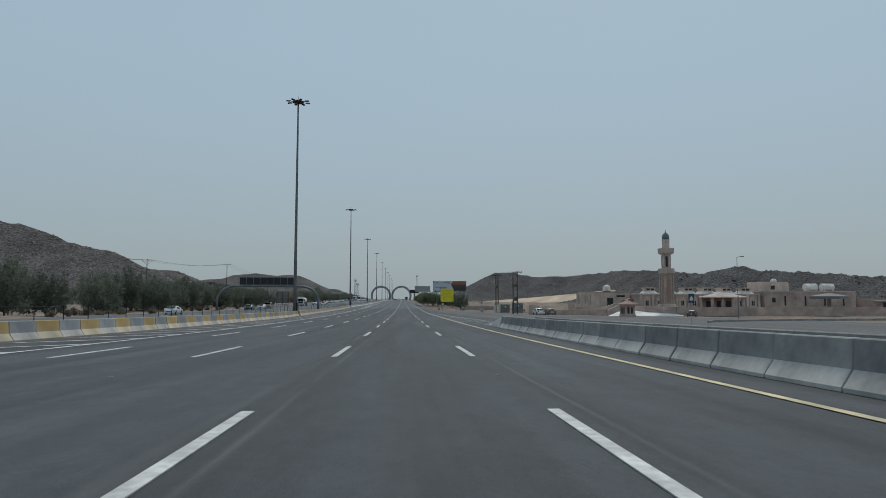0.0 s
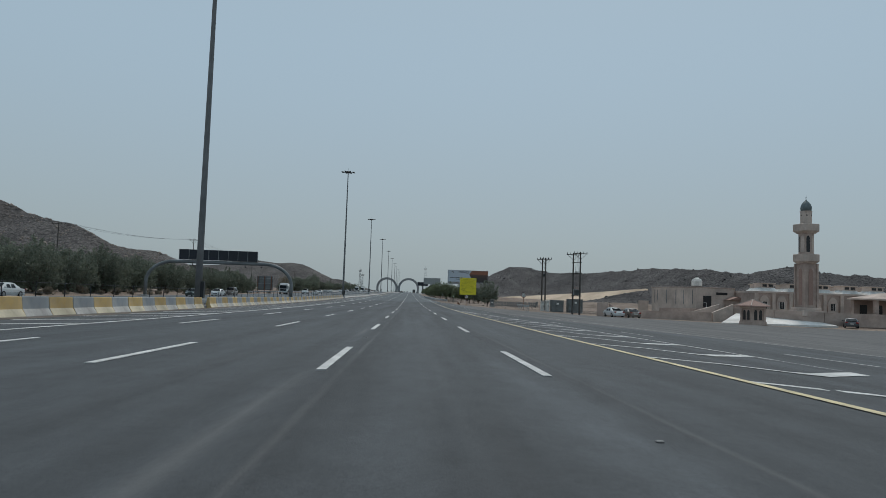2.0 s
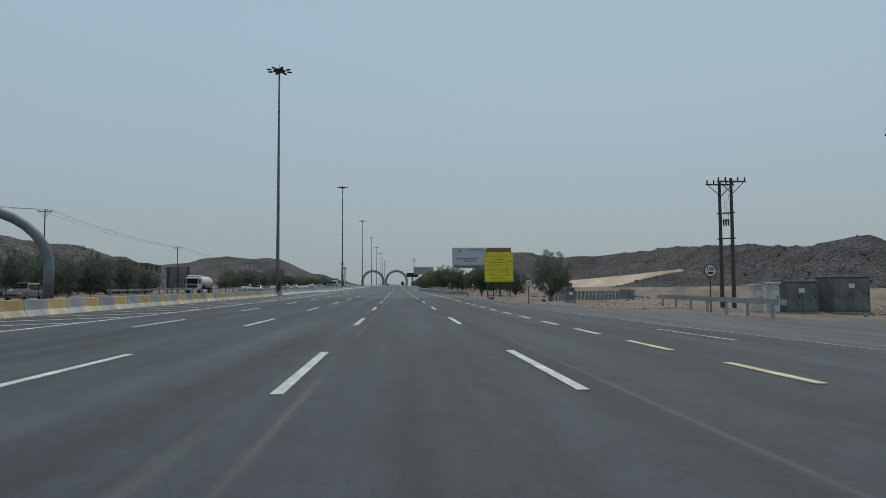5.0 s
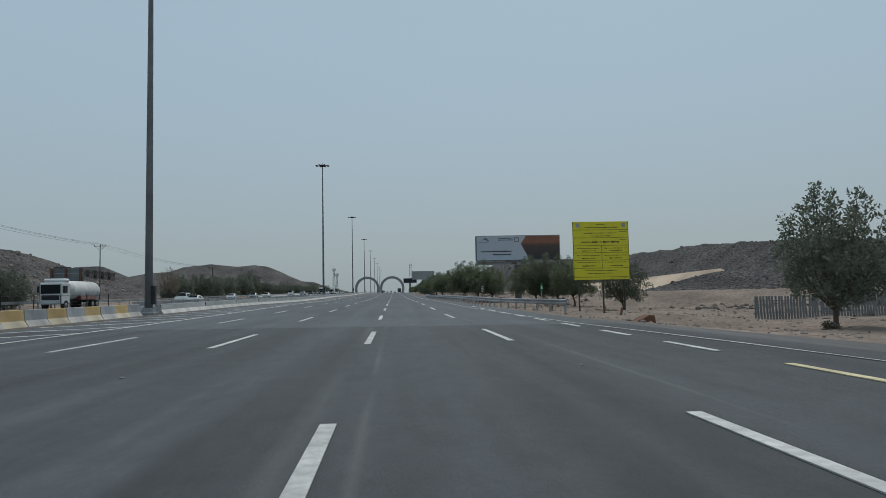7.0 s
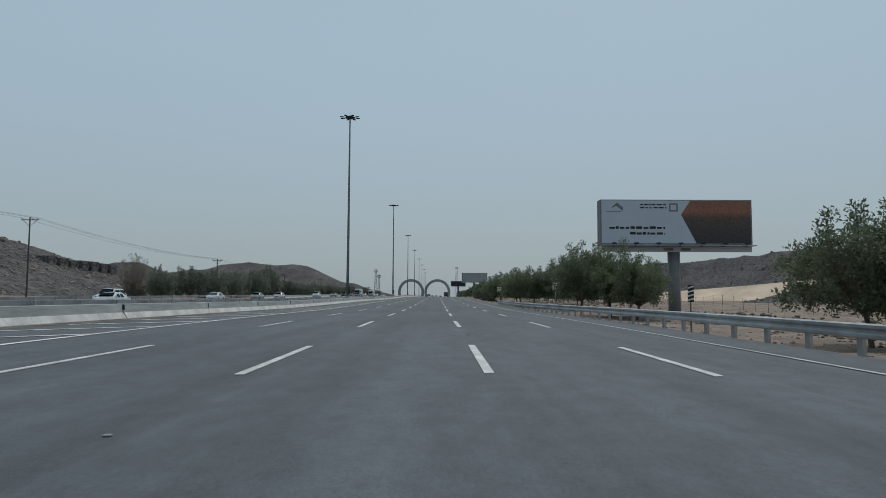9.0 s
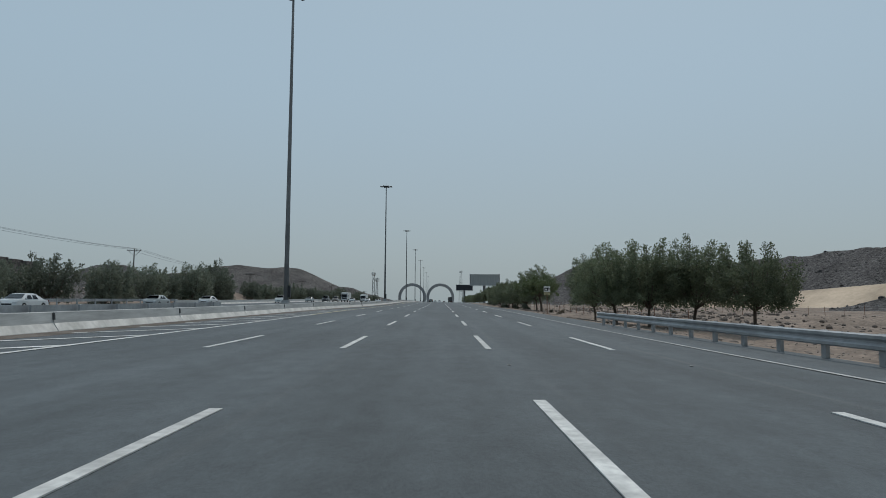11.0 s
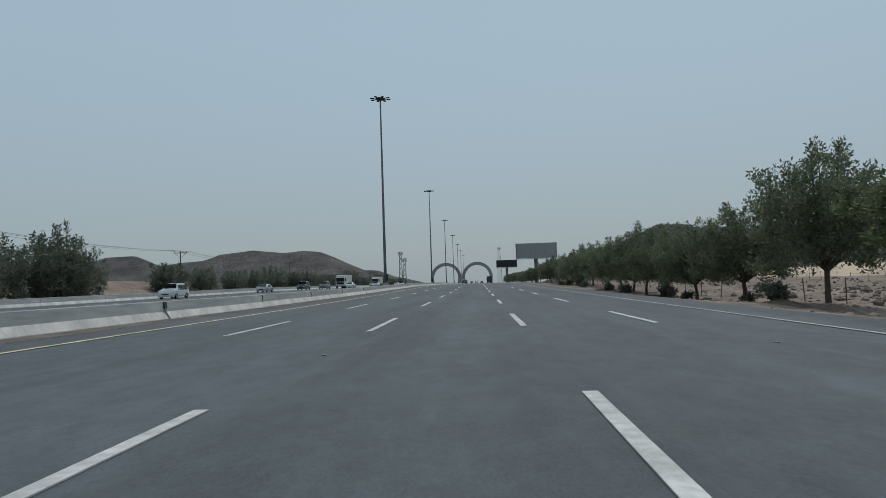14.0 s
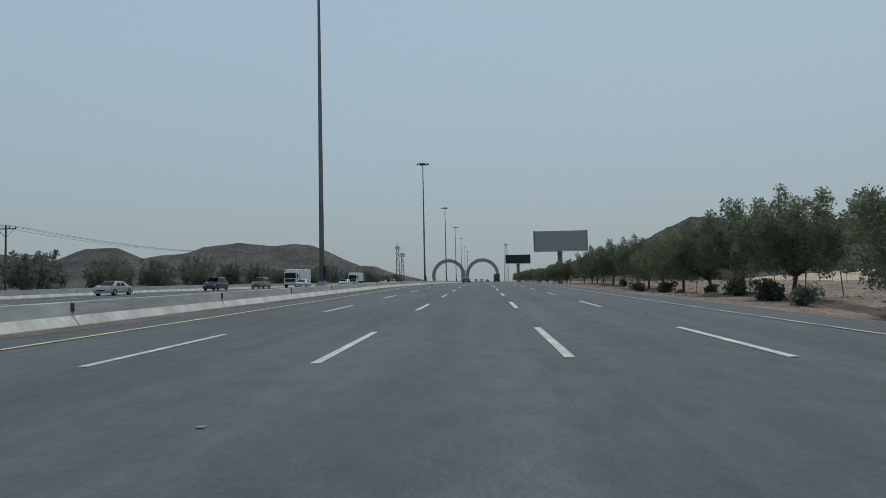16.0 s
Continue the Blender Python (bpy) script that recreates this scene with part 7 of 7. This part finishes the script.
for (xa, ya), (xb, yb_) in zip(pts, pts[1:]):
    d = Vector((xb - xa, yb_ - ya)).normalized() * 0.16
    za, zb = road_z(ya) + float(side_z(xa)), road_z(yb_) + float(side_z(xb))
    q = [bm.verts.new(p) for p in ((xa + d.y, ya - d.x, za - 0.3), (xb + d.y, yb_ - d.x, zb - 0.3), (xb - d.y, yb_ + d.x, zb - 0.3), (xa - d.y, ya + d.x, za - 0.3),
                                   (xa + d.y, ya - d.x, za + 0.28), (xb + d.y, yb_ - d.x, zb + 0.28), (xb - d.y, yb_ + d.x, zb + 0.28), (xa - d.y, ya + d.x, za + 0.28))]
    for f in ((3, 2, 1, 0), (4, 5, 6, 7), (0, 1, 5, 4), (1, 2, 6, 5), (2, 3, 7, 6), (3, 0, 4, 7)):
        bm.faces.new([q[i] for i in f])
tagged(part("kerb", bm, M_CONC), "curved raised concrete kerb of the side road", "kerb", kind="structure")


# ---------- vehicles ----------
def loft(bm, sections):
    rings = [[bm.verts.new(p) for p in s] for s in sections]
    n = len(rings[0])
    for a, b in zip(rings, rings[1:]):
        for i in range(n - 1):
            bm.faces.new((a[i], a[i + 1], b[i + 1], b[i]))
    return rings


CARS = {"sedan": (4.7, 1.82, 1.45, 0.70, (-2.35, -2.28, -1.55, -0.55, 0.75, 1.55, 2.25, 2.35), (0.62, 0.86, 0.93, 1.44, 1.45, 0.98, 0.86, 0.60)),
        "suv": (4.9, 1.95, 1.85, 0.82, (-2.45, -2.40, -2.15, -1.75, 0.55, 1.20, 2.30, 2.45), (0.75, 1.10, 1.25, 1.84, 1.85, 1.20, 1.02, 0.70)),
        "van": (5.0, 1.90, 2.05, 0.80, (-2.50, -2.48, -2.40, -2.25, 1.05, 1.85, 2.40, 2.50), (0.70, 1.15, 1.30, 2.04, 2.05, 1.28, 1.02, 0.65))}


def car(kind, paint, label):
    """A road car facing +y, with body, glass, wheels, lamps and mirrors."""
    L, W, H, belt, ys, zs = CARS[kind]
    root = empty("car", 0, 0, 0)
    bm = B()
    fine_y = np.linspace(ys[0], ys[-1], 25)
    top = np.interp(fine_y, ys, zs)
    beltz = np.minimum(top, belt + 0.22)
    secs = []
    for y, t, b in zip(fine_y, top, beltz):
        nose = 1 - 0.10 * (abs(y) / (L / 2)) ** 4
        w = W / 2 * nose
        roofw = w - 0.20 * max(0.0, (t - b)) / 0.5
        secs.append([(-w * 0.92, y, 0.22), (-w, y, 0.45), (-w, y, b - 0.12), (-w * 0.97, y, b), (-max(roofw, w * 0.70), y, max(t - 0.05, b + 0.001)), (-max(roofw, w * 0.7) * 0.8, y, t + 0.002), (0, y, t + 0.02),
                     (max(roofw, w * 0.7) * 0.8, y, t + 0.002), (max(roofw, w * 0.70), y, max(t - 0.05, b + 0.001)), (w * 0.97, y, b), (w, y, b - 0.12), (w, y, 0.45), (w * 0.92, y, 0.22)])
    r = loft(bm, secs)
    bm.faces.new(r[0])
    bm.faces.new(r[-1][::-1])
    bmesh.ops.recalc_face_normals(bm, faces=bm.faces)
    part("body", bm, paint, root, smooth=False)
    # windscreen, rear and side glass, just proud of the body
    ya, yb_ = ys[4], ys[5]
    za, zb = zs[4], zs[5]
    for (y0, z0, y1, z1), nm in (((yb_ - 0.06, zb + 0.06, ya + 0.05, za - 0.06), "windscreen"), ((ys[2] + 0.06, zs[2] + 0.06, ys[3] - 0.03, zs[3] - 0.07), "rear_window")):
        bm = B()
        off = 0.05
        w0, w1 = W / 2 * 0.82, W / 2 * 0.66
        sgn = 1 if nm == "windscreen" else -1
        q = [bm.verts.new(p) for p in ((-w0, y0 + sgn * off, z0 + off * 0.6), (w0, y0 + sgn * off, z0 + off * 0.6), (w1, y1 + sgn * off, z1 + off * 0.6), (-w1, y1 + sgn * off, z1 + off * 0.6))]
        bm.faces.new(q if sgn > 0 else q[::-1])
        bmesh.ops.solidify(bm, geom=list(bm.faces), thickness=0.02)
        part(nm, bm, M_GLASS, root)
    zb2 = belt + 0.25
    zt = H - 0.16
    for s in (-1, 1):
        for a, b in ((ys[3] + 0.05, (ys[3] + ys[4]) / 2 + 0.05), ((ys[3] + ys[4]) / 2 + 0.12, ys[4] + 0.05)):
            bm = B()
            q = [bm.verts.new(p) for p in ((s * W / 2 * 0.985, a - 0.12 if a < 0 else a, zb2), (s * W / 2 * 0.985, b + (0.3 if b > ys[4] - 0.1 else 0), zb2), (s * (W / 2 * 0.82), b - 0.05, zt), (s * (W / 2 * 0.82), a + 0.1, zt))]
            bm.faces.new(q if s > 0 else q[::-1])
            bmesh.ops.solidify(bm, geom=list(bm.faces), thickness=0.02)
            part("side_window", bm, M_GLASS, root)
        bm = B()
        box(bm, s * (W / 2 + 0.10) - 0.09, s * (W / 2 + 0.10) + 0.09, ys[5] - 0.25, ys[5] - 0.12, belt + 0.22, belt + 0.38, 0.03)
        part("wing_mirror", bm, paint, root)
        bm = B()
        box(bm, s * W * 0.36 - 0.2, s * W * 0.36 + 0.2, L / 2 - 0.12, L / 2 - 0.005, 0.62, 0.78, 0.03)
        part("headlamp", bm, M_LAMP, root)
        bm = B()
        box(bm, s * W * 0.37 - 0.17, s * W * 0.37 + 0.17, -L / 2 - 0.01, -L / 2 + 0.1, 0.72, 0.90, 0.03)
        part("tail_lamp", bm, M_TAIL, root)
    for y0, y1, nm in ((L / 2 - 0.05, L / 2 + 0.05, "front_bumper"), (-L / 2 - 0.05, -L / 2 + 0.05, "rear_bumper")):
        bm = B()
        box(bm, -W / 2 * 0.88, W / 2 * 0.88, y0, y1, 0.28, 0.55, 0.04)
        part(nm, bm, paint, root)
    bm = B()
    box(bm, -0.45, 0.45, L / 2 + 0.02, L / 2 + 0.06, 0.46, 0.60, 0.02)
    part("grille", bm, M_DARK, root)
    bm = B()
    box(bm, -0.26, 0.26, -L / 2 - 0.07, -L / 2 - 0.055, 0.55, 0.69)
    part("number_plate", bm, M_PLATE, root)
    for sx in (-1, 1):
        for y in (-L * 0.29, L * 0.30):
            bm = B()
            tube(bm, (sx * (W / 2 - 0.18), y, 0.32), (sx * (W / 2 + 0.02), y, 0.32), 0.33, 0.33, 16)
            wh = part("wheel", bm, M_TYRE, root)
            bm = B()
            tube(bm, (sx * (W / 2 + 0.005), y, 0.32), (sx * (W / 2 + 0.03), y, 0.32), 0.21, 0.19, 12)
            part("rim", bm, M_RIM, wh)
    return tagged(root, label, "car")


def truck(cab_paint, load, label):
    root = empty("truck", 0, 0, 0)
    bm = B()
    box(bm, -1.2, 1.2, 3.2, 5.2, 0.55, 3.0, 0.12)
    box(bm, -1.15, 1.15, 3.2, 4.6, 3.0, 3.45, 0.15)
    cab = part("cab", bm, cab_paint, root)
    bm = B()
    box(bm, -1.05, 1.05, 5.19, 5.24, 1.75, 2.75, 0.02)
    part("windscreen", bm, M_GLASS, cab)
    for s in (-1, 1):
        bm = B()
        box(bm, s * 1.21 - 0.012, s * 1.21 + 0.012, 3.9, 4.95, 1.8, 2.6)
        part("side_window", bm, M_GLASS, cab)
        bm = B()
        box(bm, s * 0.85 - 0.22, s * 0.85 + 0.22, 5.2, 5.25, 0.75, 0.98, 0.02)
        part("headlamp", bm, M_LAMP, cab)
        bm = B()
        box(bm, s * 1.4 - 0.1, s * 1.4 + 0.1, 4.95, 5.15, 1.9, 2.6, 0.03)
        part("mirror", bm, M_DARK, cab)
    bm = B()
    box(bm, -0.95, 0.95, 5.2, 5.26, 1.05, 1.6, 0.02)
    part("grille", bm, M_DARK, cab)
    bm = B()
    box(bm, -0.5, 0.5, -5.2, 4.2, 0.75, 1.05)
    part("chassis", bm, M_DARK, root)
    bm = B()
    if load == "tank":
        prof = [(0.05, -5.2), (0.9, -5.1), (1.15, -4.8), (1.2, -4.0), (1.2, 1.8), (1.15, 2.5), (0.9, 2.75), (0.05, 2.85)]
        rings = []
        for rr, yy in prof:
            rings.append([bm.verts.new((rr * math.cos(2 * math.pi * i / 18), yy, 2.15 + 0.92 * rr * math.sin(2 * math.pi * i / 18))) for i in range(18)])
        for a, b in zip(rings, rings[1:]):
            for i in range(18):
                bm.faces.new((a[i], a[(i + 1) % 18], b[(i + 1) % 18], b[i]))
        part("tank", bm, M_TANK, root, "white rounded liquid tank", smooth=True)
        bm = B()
        box(bm, -1.22, 1.22, -3.6, 0.6, 1.0, 1.5, 0.05)
        part("side_panel", bm, PAINTS["red"], root)
    else:
        box(bm, -1.25, 1.25, -5.2, 2.9, 1.1, 3.5, 0.06)
        part("cargo_box", bm, M_TANK if load == "box" else PAINTS["black"], root)
    for y in (4.2, -2.6, -3.8):
        for s in (-1, 1):
            bm = B()
            tube(bm, (s * 0.85, y, 0.5), (s * 1.22, y, 0.5), 0.5, 0.5, 16)
            wh = part("wheel", bm, M_TYRE, root)
            bm = B()
            tube(bm, (s * 1.2, y, 0.5), (s * 1.25, y, 0.5), 0.27, 0.24, 10)
            part("rim", bm, M_RIM, wh)
    return tagged(root, label, "truck")


FLEET = {}


def park(kind, paint, label, x, y, turn, z=None, group=""):
    """Put a vehicle on the ground; vehicles alike share their meshes."""
    key = (kind, paint)
    z = road_z(y) + 0.015 if z is None else z
    m = pose(x, y, z, tilt_at(y) * (1 if abs(turn) < 90 else -1), 0, turn)
    if key not in FLEET:
        FLEET[key] = truck(PAINTS[paint], kind[6:], label) if kind.startswith("truck") else car(kind, PAINTS[paint], label)
        ob = FLEET[key]
    else:
        ob = copy_thing(FLEET[key], m)
    ob.matrix_basis = m
    ob["label"] = label
    if group:
        ob["group"] = group
    return ob


zs = lambda x, y: road_z(y) + float(side_z(x)) - 0.01
park("sedan", "white", "white sedan parked beside a low pink wall", 33.5, 159.0, 5, zs(33.5, 159.0))
park("sedan", "bronze", "dusty dark grey sedan parked beside a low pink wall", 36.3, 159.2, 0, zs(36.3, 159.2))
park("sedan", "black", "dark car parked at the forecourt wall", 67.4, 152.2, -30, zs(67.4, 152.2))
ON = "oncoming traffic"
for kind, paint, label, x, y in (("sedan", "white", "white sedan driving on the oncoming road", -37.5, 120),
                                 ("sedan", "green", "dark sedan driving on the oncoming road", -37.5, 178),
                                 ("sedan", "white", "white sedan driving on the oncoming road", -37.6, 194),
                                 ("suv", "bronze", "bronze off-road car driving on the oncoming road", -38.6, 208),
                                 ("truck_tank", "white", "white tanker truck with a dull red side panel", -37.2, 268),
                                 ("sedan", "white", "white sedan driving on the oncoming road", -33.2, 304),
                                 ("suv", "white", "white off-road car driving on the oncoming road", -38.2, 314),
                                 ("sedan", "white", "white sedan driving on the oncoming road", -37.2, 348),
                                 ("sedan", "silver", "silver sedan driving on the oncoming road", -38.5, 379),
                                 ("sedan", "white", "white sedan driving on the oncoming road", -38.5, 399),
                                 ("suv", "white", "white off-road car driving on the oncoming road", -38.5, 449),
                                 ("suv", "black", "dark off-road car driving on the oncoming road", -38.5, 512),
                                 ("sedan", "silver", "silver sedan driving on the oncoming road", -38.8, 486),
                                 ("suv", "bronze", "bronze off-road car driving on the oncoming road", -38.0, 530),
                                 ("sedan", "white", "white sedan driving on the oncoming road", -33.5, 540),
                                 ("sedan", "white", "white sedan driving on the oncoming road", -30, 560),
                                 ("sedan", "silver", "silver sedan driving on the oncoming road", -33.5, 578),
                                 ("sedan", "white", "white sedan driving on the oncoming road", -33.5, 640),
                                 ("suv", "white", "white off-road car driving on the oncoming road", -37, 690),
                                 ("sedan", "white", "white sedan driving on the oncoming road", -33.5, 740),
                                 ("suv", "black", "dark off-road car driving on the oncoming road", -37, 800),
                                 ("sedan", "white", "white sedan driving on the oncoming road", -33.5, 880),
                                 ("truck_box", "white", "white box truck on the oncoming road", -37, 549),
                                 ("truck_box", "white", "white box truck on the oncoming road", -37, 610)):
    park(kind, paint, label, x, y, 180, None, ON)
for kind, paint, label, x, y in (("sedan", "green", "dark green sedan driving ahead on the highway", -5.4, 596), ("truck_dark", "red", "dark covered truck ahead on the highway", 5.0, 720), ("suv", "white", "white off-road car ahead on the highway", -1.8, 800), ("sedan", "black", "dark sedan ahead on the highway", 1.7, 830), ("suv", "silver", "silver off-road car ahead on the highway", -5.4, 860), ("sedan", "black", "dark sedan ahead on the highway", -1.8, 900)):
    park(kind, paint, label, x, y, 0, None, "traffic ahead")
